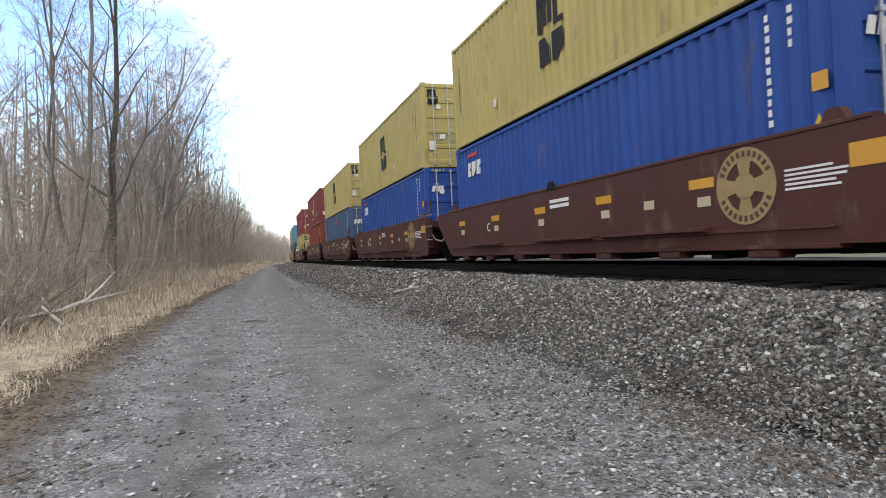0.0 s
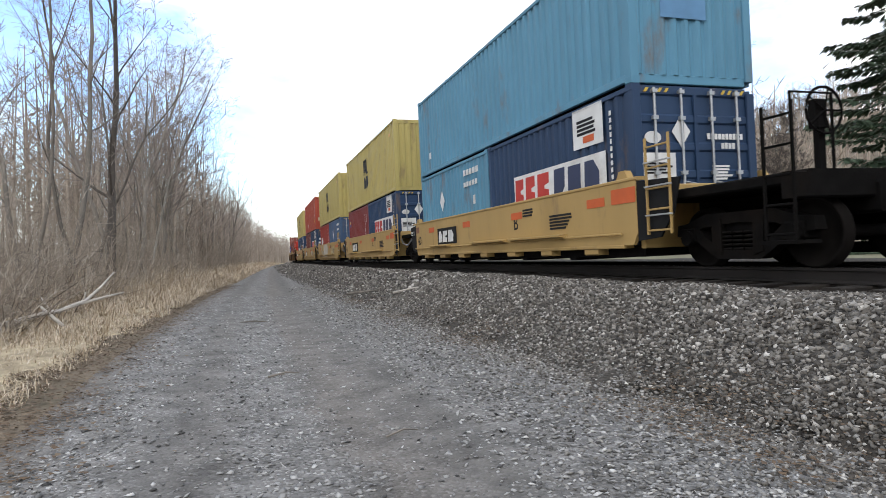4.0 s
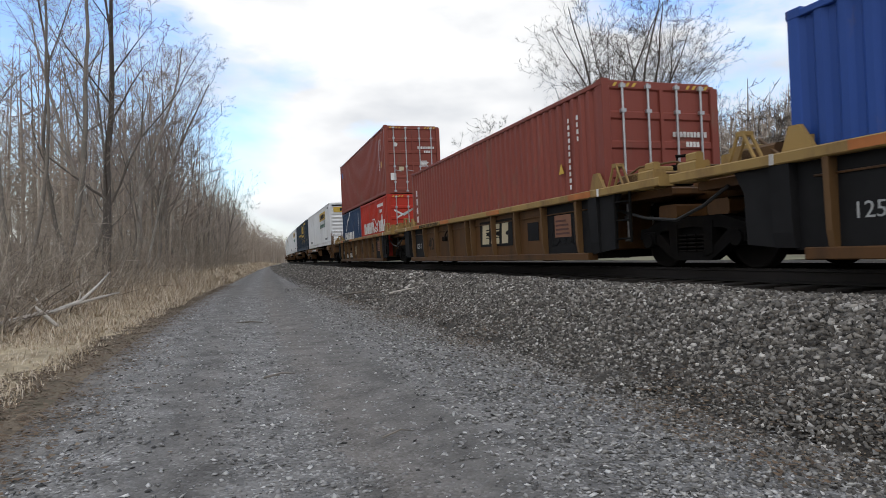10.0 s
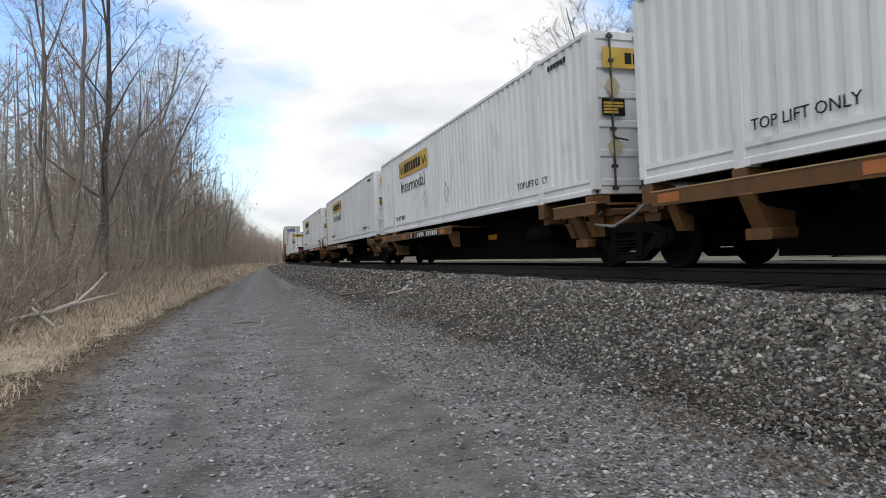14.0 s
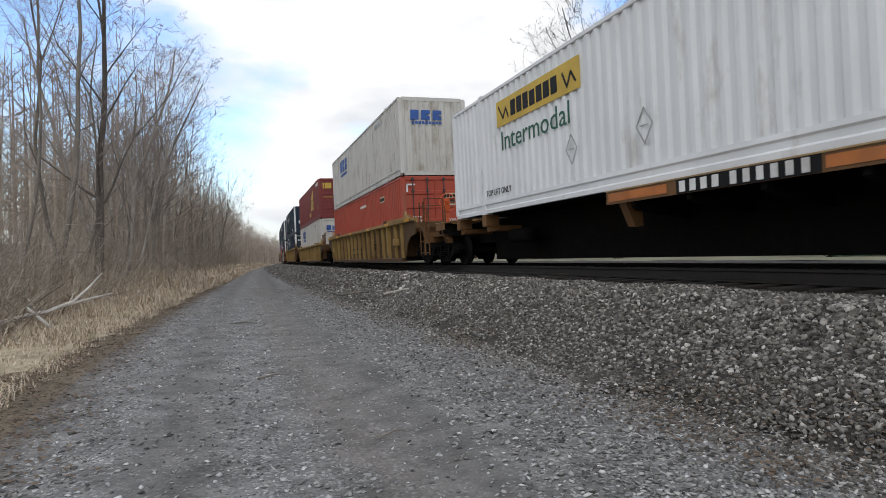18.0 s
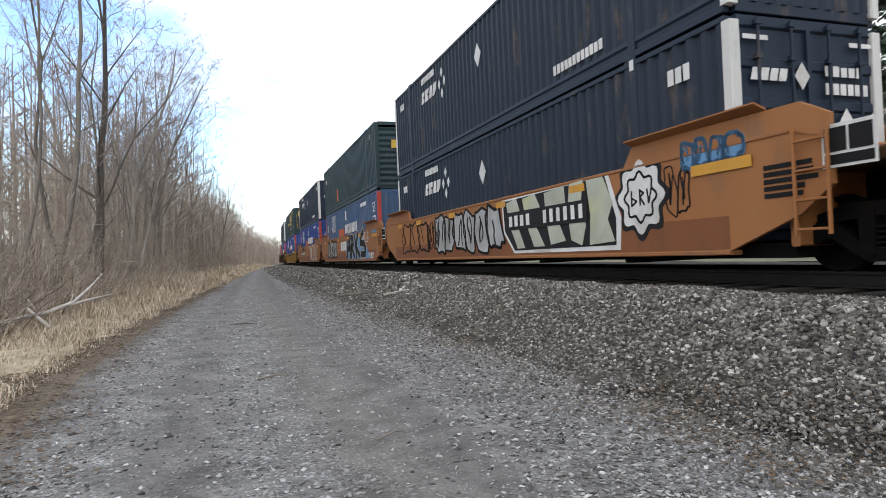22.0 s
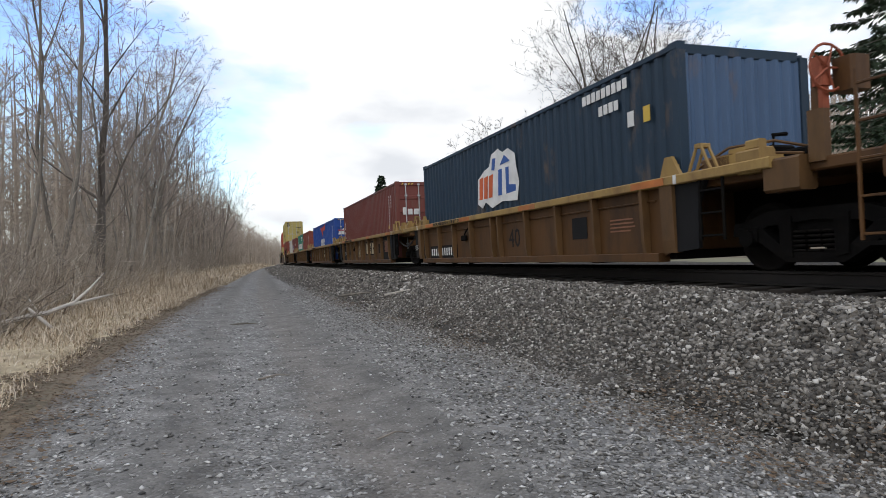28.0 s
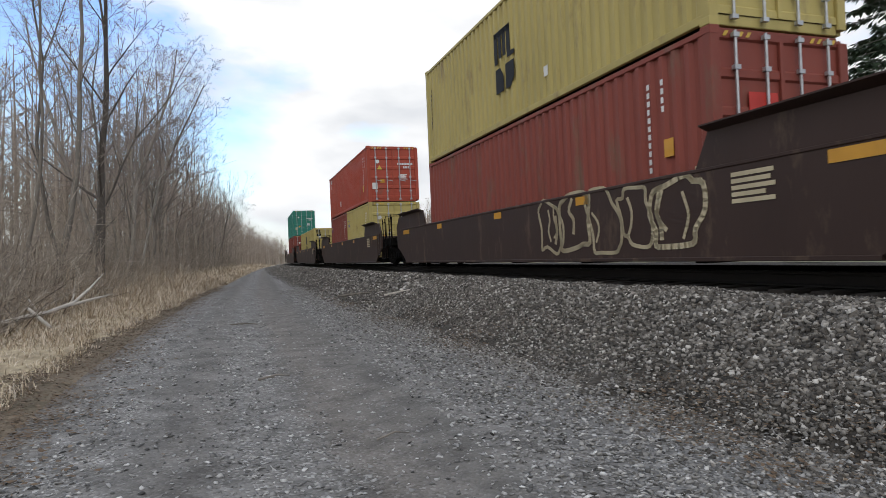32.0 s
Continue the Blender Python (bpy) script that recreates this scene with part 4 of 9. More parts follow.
FADED_RED = paint("faded_red_paint", (0.27, 0.045, 0.035), amount=0.2)
BROWN = paint("brown_red_paint", (0.148, 0.045, 0.037), amount=0.15)
WHITE = paint("white_paint", (0.70, 0.715, 0.725), (0.36, 0.33, 0.28), amount=0.13)
GREYWHITE = paint("grimy_white_paint", (0.5, 0.49, 0.46), (0.22, 0.17, 0.11), amount=0.3)
TEAL = paint("teal_green_paint", (0.03, 0.20, 0.15), amount=0.15)
DTEAL = paint("dark_teal_paint", (0.024, 0.045, 0.052), amount=0.15)
DEEPNAVY = paint("deep_navy_paint", (0.016, 0.034, 0.058), amount=0.12)
CHARCOAL = paint("charcoal_paint", (0.016, 0.027, 0.046), amount=0.12)
PACER = paint("strong_blue_paint", (0.03, 0.065, 0.24), amount=0.12)
CAR_MAROON = paint("freight_car_maroon", (0.066, 0.022, 0.018), amount=0.2)
CAR_TAN = paint("tan_yellow_car_paint", (0.40, 0.265, 0.10), amount=0.15)
CAR_OCHRE = paint("ochre_car_paint", (0.27, 0.16, 0.045), (0.13, 0.07, 0.03), 0.4)
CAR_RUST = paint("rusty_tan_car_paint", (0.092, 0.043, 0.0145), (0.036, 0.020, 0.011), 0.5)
CAR_ORANGE = paint("burnt_orange_car_paint", (0.30, 0.125, 0.045), amount=0.25)
# darker copy of the orange: shade of the lower side put into paint
CAR_ORANGE_LOW = paint("shaded_orange_car_paint", (0.20, 0.075, 0.03), (0.13, 0.06, 0.035), 0.3)
CAR_DARK = paint("dark_brown_car_paint", (0.04, 0.023, 0.019), amount=0.2)
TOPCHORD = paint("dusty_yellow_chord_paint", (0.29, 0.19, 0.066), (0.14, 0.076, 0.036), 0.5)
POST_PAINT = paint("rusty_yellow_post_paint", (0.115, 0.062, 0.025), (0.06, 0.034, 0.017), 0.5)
DECK_EDGE = paint("worn_deck_edge_paint", (0.34, 0.24, 0.12), (0.15, 0.09, 0.05), 0.4)
SPINE_BROWN = paint("rusty_orange_deck_paint", (0.14, 0.07, 0.027), (0.06, 0.035, 0.02), 0.5)
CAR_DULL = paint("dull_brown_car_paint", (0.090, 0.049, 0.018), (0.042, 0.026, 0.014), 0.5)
POST_FOR = {CAR_RUST.name: POST_PAINT, CAR_DULL.name: TOPCHORD}  # plates are toned darker for the shade under the chord, ribs stay lighter
FLOOR, DECK = 0.35, 1.27
S40, S53 = -1.213, -1.29  # faces of the near side walls


# ---- what is painted on the containers: emblems as plain shapes ----
def notched(x, y, w, h, kind, skew=0.0):
    """A plain bold block: whole, bitten at a side, or with a corner cut off."""
    k = kind % 4
    q = [[(0, 0), (w, 0), (w, h), (0, h)],
         [(0, 0), (w, 0), (w, h * 0.38), (w * 0.62, h * 0.44), (w * 0.62, h * 0.56), (w, h * 0.62), (w, h), (0, h)],
         [(0, 0), (w, 0), (w, h * 0.6), (w * 0.6, h), (0, h)],
         [(0, 0), (w * 0.55, 0), (w, h * 0.35), (w, h), (0, h)]][k]
    return [[(x + a + skew * b, y + b) for a, b in q]]


def stacked_emblem(c, y=0.7, z=0.75, k=1.0, end=False, depth=S40):
    """Tall upright strokes over two rounded blocks."""
    top = [rect(0.0, 0.74, 0.17, 0.72), rect(0.24, 0.84, 0.15, 0.62), rect(0.46, 0.84, 0.15, 0.62), rect(0.68, 0.74, 0.17, 0.72), rect(0.0, 1.34, 0.85, 0.13), rect(0.85, 0.74, 0.2, 0.1)]
    for name, q in (("emblem_crown", top), ("emblem_block", notched(0.04, 0.06, 0.42, 0.56, 2)), ("emblem_block", notched(0.58, 0.06, 0.44, 0.56, 3))):
        mark(c, [[(a * k, b * k) for a, b in r] for r in q], "black", depth, y, z, name, end, "black stacked emblem")


def block_row(c, y, z, w, h, n, ink, depth=S40, end=False, skew=0.12, label="row of bold blocks", seed=3):
    """A painted name as a row of plain notched blocks of uneven width."""
    r = random.Random(seed)
    widths = [r.uniform(0.75, 1.25) for _ in range(n)]
    k, a = w / sum(widths), 0.0
    for i, q in enumerate(widths):
        b = q * k
        mark(c, notched(a, 0, b * 0.76, h * r.uniform(0.96, 1.0), r.randint(0, 3), skew), ink, depth, y, z, "emblem_block", end, label)
        a += b


def wing_emblem(c, y, z, w, ink="red", depth=S40):
    mark(c, [[(0, 0.42 * w * 0.5), (0.34 * w, 0.10 * w), (0.42 * w, 0.02 * w), (0.46 * w, 0.16 * w), (0.44 * w, 0.2 * w)], [(0.42 * w, 0.02 * w), (0.5 * w, -0.04 * w), (0.56 * w, 0.05 * w), (0.52 * w, 0.22 * w), (0.46 * w, 0.22 * w)], [(0.54 * w, 0.12 * w), (w * 0.98, 0.14 * w), (w, 0.27 * w), (0.52 * w, 0.20 * w)]], ink, depth, y, z, "emblem", label="red winged emblem")


def numbers(c, y=-5.0, depth=S40, ink="white", col=True, z=2.45, seed=1, k=1.0):
    """Owner's number and plates by the near end of the side."""
    if col:
        mark(c, glyphs(11, 0.09 * k, 0.125 * k, seed, True), ink, depth, y, z, "painted_number")
        mark(c, glyphs(4, 0.09 * k, 0.13 * k, seed + 1, True), ink, depth, y - 0.32, z, "painted_number")
    else:
        mark(c, glyphs(11, 0.13 * k, 0.15 * k, seed), ink, depth, y, z, "painted_number")
        mark(c, glyphs(4, 0.12 * k, 0.14 * k, seed + 1), ink, depth, y - 0.4, z - 0.24, "painted_number")


def door_notes(c, H, W=2.438, L=12.192, ink="white", seed=1, plates=True):
    """Placards and number rows on the near doors."""
    d = -(L / 2 - 0.03) - 0.004
    mark(c, glyphs(10, 0.075, 0.10, seed), ink, d, 0.22, H * 0.66, "painted_number", True)
    mark(c, glyphs(4, 0.075, 0.10, seed + 2), ink, d, 0.5, H * 0.60, "painted_number", True)
    mark(c, bars(0.42, 0.26, 5, seed + 3), ink, d, 0.30, H * 0.40, "small_print", True)
    if plates:
        r = random.Random(seed)
        mark(c, [rect(0, 0, 0.24, 0.3)], r.choice(["white", "cream", "yellow"]), d, -1.0, H * (0.2 + 0.1 * r.random()), "placard", True)
        mark(c, [rect(0, 0, 0.2, 0.16)], r.choice(["amber", "white", "cream"]), d, -0.62, H * 0.34, "placard", True)
        mark(c, [disc(0, 0, 0.09, 14)], "white", d, r.uniform(-0.75, -0.6), H * 0.72, "placard", True)
    mark(c, [rect(i * 0.13, 0, 0.055, 0.07, 0.05) for i in range(4)], "yellow", -L / 2 - 0.002 + 0.05 - 0.004, -0.98, H - 0.12, "hazard_band", True)
    mark(c, [rect(i * 0.13, 0, 0.055, 0.07, 0.05) for i in range(4)], "yellow", -L / 2 - 0.002 + 0.05 - 0.004, 0.55, H - 0.12, "hazard_band", True)


def diamond(x, y, a):
    return [(x - a * 0.7, y), (x, y - a), (x + a * 0.7, y), (x, y + a)]


def panel_53(c, flip, seed):
    """White 53-foot box: yellow name panel, a green word below it, notes at the foot."""
    y = -1.75 if not flip else 5.1
    mark(c, [rect(0, 0, 3.6, 0.58)], "yellow", S53, y, 1.93, "name_panel", label="yellow name panel")
    mark(c, [r for r in glyphs(7, 0.30, 0.34, seed, gap=0.22)], "black", S53 - 0.006, y - 0.75, 2.05, "emblem", label="black blocks")
    mark(c, stroke([(0.12, 0.45), (0.35, 0.16), (0.5, 0.36), (0.62, 0.14)], 0.05) + stroke([(3.0, 0.4), (3.15, 0.12), (3.3, 0.36), (3.45, 0.16)], 0.05), "black", S53 - 0.006, y, 1.93, "scroll_mark")
    words(c, "Intermodal", 0.62, "green", S53, y - 0.15, 1.38, squeeze=1.12)
    for yy in (5.9, -5.0):
        words(c, "TOP LIFT ONLY", 0.2, "black", S53, yy, 0.42)
    for yy in ((1.9, -0.2) if flip else (3.4, 5.2)):
        mark(c, stroke([(-0.19, 0), (0, 0.27), (0.19, 0), (0, -0.27), (-0.19, 0)], 0.025) + stroke([(-0.1, 0), (0.1, 0)], 0.02), "grey", S53, yy, 0.9 if seed % 2 else 2.2, "placard_holder")
    mark(c, glyphs(6, 0.12, 0.10, seed), "black", S53, -6.6, 2.55, "painted_number")


def end_panel_53(c, door, seed):
    d = -(16.154 / 2 - 0.03) - (0.008 if not door else 0.05)
    mark(c, [rect(-1.02, 0, 2.04, 0.36)], "yellow", d, 0, 2.22, "name_panel", True, "yellow name panel")
    mark(c, glyphs(7, 0.17, 0.2, seed, gap=0.22), "black", d - 0.006, -0.58, 2.3, "emblem", True)
    mark(c, glyphs(6, 0.09, 0.1, seed), "black", d, 0.5, 1.6, "painted_number", True)
    if door:
        mark(c, [diamond(-0.85, 0, 0.22), diamond(-0.85, -1.05, 0.22)], "cream", d, 0, 1.9, "placard_holder", True)
        mark(c, [rect(0, 0, 0.46, 0.3)], "maroon", d, -1.08, 1.38, "placard", True, "dark placard")
        mark(c, [rect(0, 0, 0.26, 0.36)], "yellow", d, 0.62, 0.75, "placard", True, "yellow warning placard")
        mark(c, bars(0.4, 0.22, 4, 2), "yellow", d - 0.006, -1.05, 1.42, "small_print", True)


def bracket_53(c, seed):
    """Dark 53-foot box: yellow bracketed emblem and a slogan."""
    b = [rect(0, -0.1, 0.12, 1.5), rect(0.12, 1.28, 0.2, 0.12), rect(0.12, -0.1, 0.2, 0.12), rect(3.55, -0.1, 0.12, 1.5), rect(3.3, 1.28, 0.26, 0.12), rect(3.3, -0.1, 0.26, 0.12)]
    mark(c, b, "yellow", S53, -0.3, 1.25, "emblem", label="yellow brackets")
    block_row(c, -0.9, 1.72, 2.3, 0.72, 3, "yellow", S53, skew=0.1, label="yellow blocks", seed=5)
    mark(c, glyphs(10, 0.24, 0.22, 2), "yellow", S53, -0.9, 1.36, "emblem")
    mark(c, [disc(0.3, -0.35, 0.13), disc(0.68, -0.35, 0.13, 4), disc(2.9, -0.35, 0.15), disc(3.3, -0.35, 0.15)], "yellow", S53, -0.3, 1.25, "emblem")
    words(c, "How tomorrow moves", 0.42, "yellow", S53, 3.75, 1.52, slant=0.3, squeeze=0.98)
    mark(c, glyphs(9, 0.19, 0.2, seed), "yellow", S53, -4.2, 2.5, "painted_number")
    words(c, "53'", 0.4, "cream", S53, -6.9, 0.8)
    words(c, "53'", 0.3, "cream", S53, 7.3, 0.5)


def diamond_53(c, seed):
    """Dark box with slanting white blocks and a ring of white lozenges."""
    block_row(c, 4.75, 1.9, 1.55, 0.36, 4, "white", S53, skew=0.25, label="white slanting blocks", seed=8)
    for dx, dy in ((0, 0.2), (0, -0.2), (0.2, 0), (-0.2, 0)):
        mark(c, [diamond(2.0 + dx * 1.1, 0.18 + dy * 1.5, 0.15)], "white", S53, 4.75, 1.9, "emblem")
    mark(c, glyphs(10, 0.13, 0.2, seed), "white", S53, 4.7, 2.5, "painted_number")
    mark(c, [diamond(0, 0, 0.3)], "white", S53, 0.0, 2.0, "placard")
    mark(c, glyphs(3, 0.16, 0.24, 4), "white", S53, -6.9, 2.25, "painted_number")
    mark(c, glyphs(3, 0.16, 0.24, 4), "white", S53, 7.3, 2.25, "painted_number")
    mark(c, glyphs(12, 0.14, 0.18, 6), "white", S53, -3.7, 0.42, "painted_number")
    mark(c, [rect(0, 0, 0.1, 0.16)], "white", S53 - 0.008, -6.05, 2.72, "plate")


def pacer_53(c, seed, worn=False):
    """Blue 53-foot box: lined emblem, a row of red and of white blocks, size and height notes."""
    mark(c, [rect(0, i * 0.115, 1.25 + 0.1 * math.sin(i), 0.05, 0.02) for i in range(9)], "white", S53, 5.1, 1.65, "emblem", label="white wavy lines")
    mark(c, [diamond(0, 0.48, 0.5)], "white", S53 - 0.006, 5.1, 1.65, "emblem")
    mark(c, [disc(0, 0.48, 0.2, 14)], "blue", S53 - 0.012, 5.1, 1.65, "emblem")
    block_row(c, 2.7, 1.28, 2.0, 0.42, 5, "orange", S53, skew=0, label="orange-red blocks", seed=11)
    block_row(c, 0.5, 1.38, 3.7, 0.5, 10, "white", S53, skew=0, label="white blocks", seed=12)
    mark(c, [rect(0, 0, 0.36, 0.5)], "white", S53, 0.3, 2.1, "plate")
    words(c, "53", 0.62, "white", S53, -6.95, 2.0)
    words(c, "53", 0.62, "white", S53, 7.4, 1.75)
    mark(c, [rect(0, 0, 0.6, 0.34)], "white", S53, -6.95, 1.5, "plate")
    mark(c, glyphs(4, 0.12, 0.2, 3), "blue", S53 - 0.006, -7.0, 1.57, "painted_number")
    mark(c, glyphs(10, 0.14, 0.18, seed), "white", S53, -4.2, 2.45, "painted_number")


LOOKS = {}


def look_of(kind):
    def keep(f):
        LOOKS[kind] = f
        return f
    return keep


@look_of("msc")
def _(c, H, seed):
    stacked_emblem(c, 0.75, H * 0.26)
    mark(c, glyphs(9, 0.07, 0.14, seed, True), "black", S40, 5.6, H * 0.78, "painted_number")
    mark(c, glyphs(11, 0.07, 0.12, seed + 4, True), "black", S40, -5.2, H * 0.85, "painted_number")
    mark(c, [rect(0, 0, 0.16, 0.2)], "white", S40, 3.2 if seed % 2 else -1.6, H * 0.2, "placard")
    d = -(12.192 / 2 - 0.03) - 0.004
    stacked_emblem(c, -1.0, H * 0.74, 0.36, True, d)
    door_notes(c, H, ink="black", seed=seed)


@look_of("msc_wall")
def _(c, H, seed):
    stacked_emblem(c, 0.75, H * 0.26)
    mark(c, glyphs(9, 0.07, 0.14, seed, True), "black", S40, 5.6, H * 0.78, "painted_number")
    mark(c, [rect(0, 0, 0.3, 0.12)], "amber", S40, -5.2, H * 0.8, "placard")


@look_of("apl")
def _(c, H, seed):
    wing_emblem(c, 1.4, H * 0.66, 2.9)
    block_row(c, 1.0, H * 0.34, 2.0, 0.62, 3, "white", label="white leaning blocks", seed=21)
    numbers(c, -4.95, z=H * 0.85, seed=seed)
    mark(c, [rect(0, 0, 0.16, 0.22)], "white", S40, -5.25, H * 0.42, "plate")
    mark(c, [[(0, 0), (0.36, 0), (0.18, 0.4)]], "yellow", S40, -5.2, H * 0.18, "warning_triangle")
    d = -(12.192 / 2 - 0.03) - 0.004
    mark(c, [rect(0, 0, 0.45, 0.2, 0.05)], "white", d, -1.0, H * 0.6, "emblem", True)
    mark(c, [rect(0, 0, 0.5, 0.07)], "red", d, -1.0, H * 0.69, "emblem", True)
    door_notes(c, H, seed=seed)


@look_of("apl_low")
def _(c, H, seed):
    mark(c, [rect(0, 0, 0.7, 0.09, 0.05)], "red", S40, 5.2, H * 0.88, "emblem")
    block_row(c, 5.2, H * 0.70, 1.0, 0.38, 3, "white", label="white leaning blocks", seed=21)
    numbers(c, -5.0, z=H * 0.93, seed=seed)
    mark(c, [rect(0, 0, 0.2, 0.2)], "amber", S40, -5.6, H * 0.55, "placard")
    mark(c, [[(0, 0), (0.34, 0), (0.17, 0.36)]], "yellow", S40, -5.5, H * 0.34, "warning_triangle")
    d = -(12.192 / 2 - 0.03) - 0.004
    mark(c, [rect(0, 0, 0.12, 0.2, 0.05), rect(0.16, 0, 0.12, 0.2, 0.05), rect(0.32, 0, 0.12, 0.2)], "white", d, -1.0, H * 0.72, "emblem", True)
    door_notes(c, H, seed=seed)


@look_of("scribble")
def _(c, H, seed):
    r = random.Random(4)
    mark(c, stroke([(i * 0.13, 0.2 + r.uniform(-0.12, 0.25)) for i in range(9)], 0.13), "orange", S40, 0.6, H * 0.72, "sprayed_scribble", label="orange sprayed scribble")
    numbers(c, -4.95, z=H * 0.9, seed=seed)
    d = -(12.192 / 2 - 0.03) - 0.004
    mark(c, [rect(0, 0, 0.14, 0.26, 0.05), rect(0.2, 0, 0.14, 0.26, 0.05), rect(0.4, 0, 0.14, 0.26)], "white", d, -1.0, H * 0.66, "emblem", True)
    door_notes(c, H, seed=seed)


@look_of("gold")
def _(c, H, seed):
    mark(c, [[(0, 0.1), (0.5, 0.0), (0.62, 0.9), (0.9, 1.5), (0.55, 1.45), (0.3, 0.8)]], "yellow", S40, 0.3, H * 0.3, "emblem", label="gold abstract emblem")
    mark(c, glyphs(4, 0.32, 0.32, seed), "yellow", S40, 1.5, H * 0.44, "emblem")
    mark(c, bars(1.1, 0.18, 2, seed), "white", S40, 1.3, H * 0.22, "small_print")
    mark(c, [rect(0, 0, 0.24, 0.3), rect(0.3, 0.05, 0.24, 0.2), rect(0.62, 0.05, 0.24, 0.3)], "sky", S40, -2.2, H * 0.26, "placard_row")
    door_notes(c, H, seed=seed)


@look_of("plain")
def _(c, H, seed):
    numbers(c, -4.9, z=H * 0.86, seed=seed)
    mark(c, [rect(0, 0, 0.18, 0.24)], "amber", S40, -5.2, H * 0.42, "placard")
    mark(c, [rect(0, 0, 0.3, 0.3)], ["blue", "yellow", "white"][seed % 3], S40, 5.6, H * 0.72, "small_emblem")
    door_notes(c, H, seed=seed)


@look_of("tex")
def _(c, H, seed):
    p = [rect(0, 1.0, 0.09, 0.4), rect(0.0, 1.26, 0.2, 0.07), rect(0, 0.5, 0.09, 0.36), rect(0, 0.76, 0.2, 0.08), rect(0, 0.5, 0.22, 0.07), [(0, 0), (0.08, 0), (0.24, 0.36), (0.14, 0.36)], [(0.16, 0), (0.24, 0), (0.08, 0.36), (0, 0.36)]]
    mark(c, p, "white", S40, 5.75, H * 0.22, "emblem", label="white emblem set upright")
    numbers(c, -4.9, z=H * 0.86, seed=seed)
    mark(c, [rect(0, 0, 0.3, 0.2)], "yellow", S40, -4.6, H * 0.26, "placard")
    mark(c, [[(0, 0), (0.2, 0), (0.1, 0.2)]], "yellow", S40, -4.7, H * 0.4, "warning_triangle")
    d = -(12.192 / 2 - 0.03) - 0.004
    mark(c, [rect(0, 0, 0.16, 0.28), rect(0.2, 0, 0.18, 0.22), rect(0.42, 0, 0.2, 0.22, 0.03)], "white", d, -0.95, H * 0.56, "emblem", True)
    door_notes(c, H, seed=seed, plates=False)


@look_of("triton")
def _(c, H, seed):
    mark(c, glyphs(6, 0.2, 0.3, seed, True, 0.2), "white", S40, 5.6, H * 0.8, "emblem", label="white upright blocks")
    numbers(c, -4.9, z=H * 0.86, seed=seed)
    mark(c, [[(0, 0), (0.2, 0), (0.1, 0.2)]], "yellow", S40, -4.5, H * 0.5, "warning_triangle")
    door_notes(c, H, seed=seed, plates=False)


@look_of("cma20")
def _(c, H, seed):
    mark(c, [rect(0, 0, 3.75, 0.72)], "white", S40, 1.55, H * 0.36, "name_board", label="white name board")
    block_row(c, 1.5, H * 0.385, 1.75, 0.58, 3, "red", S40 - 0.006, skew=0.05, label="red blocks", seed=31)
    block_row(c, -0.32, H * 0.385, 1.8, 0.58, 3, "navy", S40 - 0.006, skew=0.05, label="navy blocks", seed=32)
    mark(c, [rect(0, 0, 1.0, 0.72)], "white", S40, -1.15, H * 0.70, "placard")
    mark(c, bars(0.7, 0.3, 4, 3), "black", S40 - 0.006, -1.3, H * 0.79, "small_print")
    mark(c, [rect(0, 0, 0.36, 0.12)], "orange", S40 - 0.006, -1.5, H * 0.73, "placard")
    mark(c, glyphs(11, 0.08, 0.12, seed, True), "white", S40, -2.35, H * 0.9, "painted_number")
    d = -(6.058 / 2 - 0.03) - 0.004
    mark(c, [rect(0, 0, 0.62, 0.6), diamond(0.75, 0.95, 0.26), disc(0.2, 0.85, 0.16, 14, 0.1)], "white", d, -1.05, H * 0.34, "placard", True, "white placards on the doors")
    mark(c, bars(0.5, 0.2, 4, 8), "black", d - 0.006, -1.0, H * 0.44, "small_print", True)
    door_notes(c, H, L=6.058, seed=seed, plates=False)


@look_of("cma20_far")
def _(c, H, seed):
    block_row(c, 2.2, H * 0.32, 3.1, 0.6, 6, "white", S40, skew=0.05, label="white blocks", seed=33)
    mark(c, stroke([(0, 0), (0.45, 0.5), (0.9, 0.62), (1.4, 0.95)], 0.12), "white", S40, 1.7, H * 0.60, "emblem", label="white swoosh")
    mark(c, glyphs(11, 0.08, 0.12, seed, True), "white", S40, -2.3, H * 0.9, "painted_number")


@look_of("blue20")
def _(c, H, seed):
    mark(c, [diamond(0, 0, 0.32)], "white", S40, 0.8, H * 0.62, "placard")
    mark(c, glyphs(5, 0.24, 0.16, seed), "white", S40, -1.2, H * 0.82, "painted_number")
    mark(c, glyphs(5, 0.22, 0.14, seed + 1), "white", S40, -1.2, H * 0.70, "painted_number")
    mark(c, [rect(0, 0, 0.16, 0.24)], "white", S40, -1.9, H * 0.5, "plate")
    d = -(6.058 / 2 - 0.03) - 0.004
    mark(c, [diamond(-0.25, 0, 0.3), disc(-0.35, 0.4, 0.13)], "white", d, 0, H * 0.62, "placard", True)
    door_notes(c, H, L=6.058, seed=seed, plates=False)


@look_of("red20_far")
def _(c, H, seed):
    block_row(c, 2.3, H * 0.40, 1.1, 0.62, 3, "white", S40, skew=0.2, label="white leaning blocks", seed=35)
    mark(c, glyphs(11, 0.08, 0.12, seed, True), "white", S40, -2.4, H * 0.85, "painted_number")


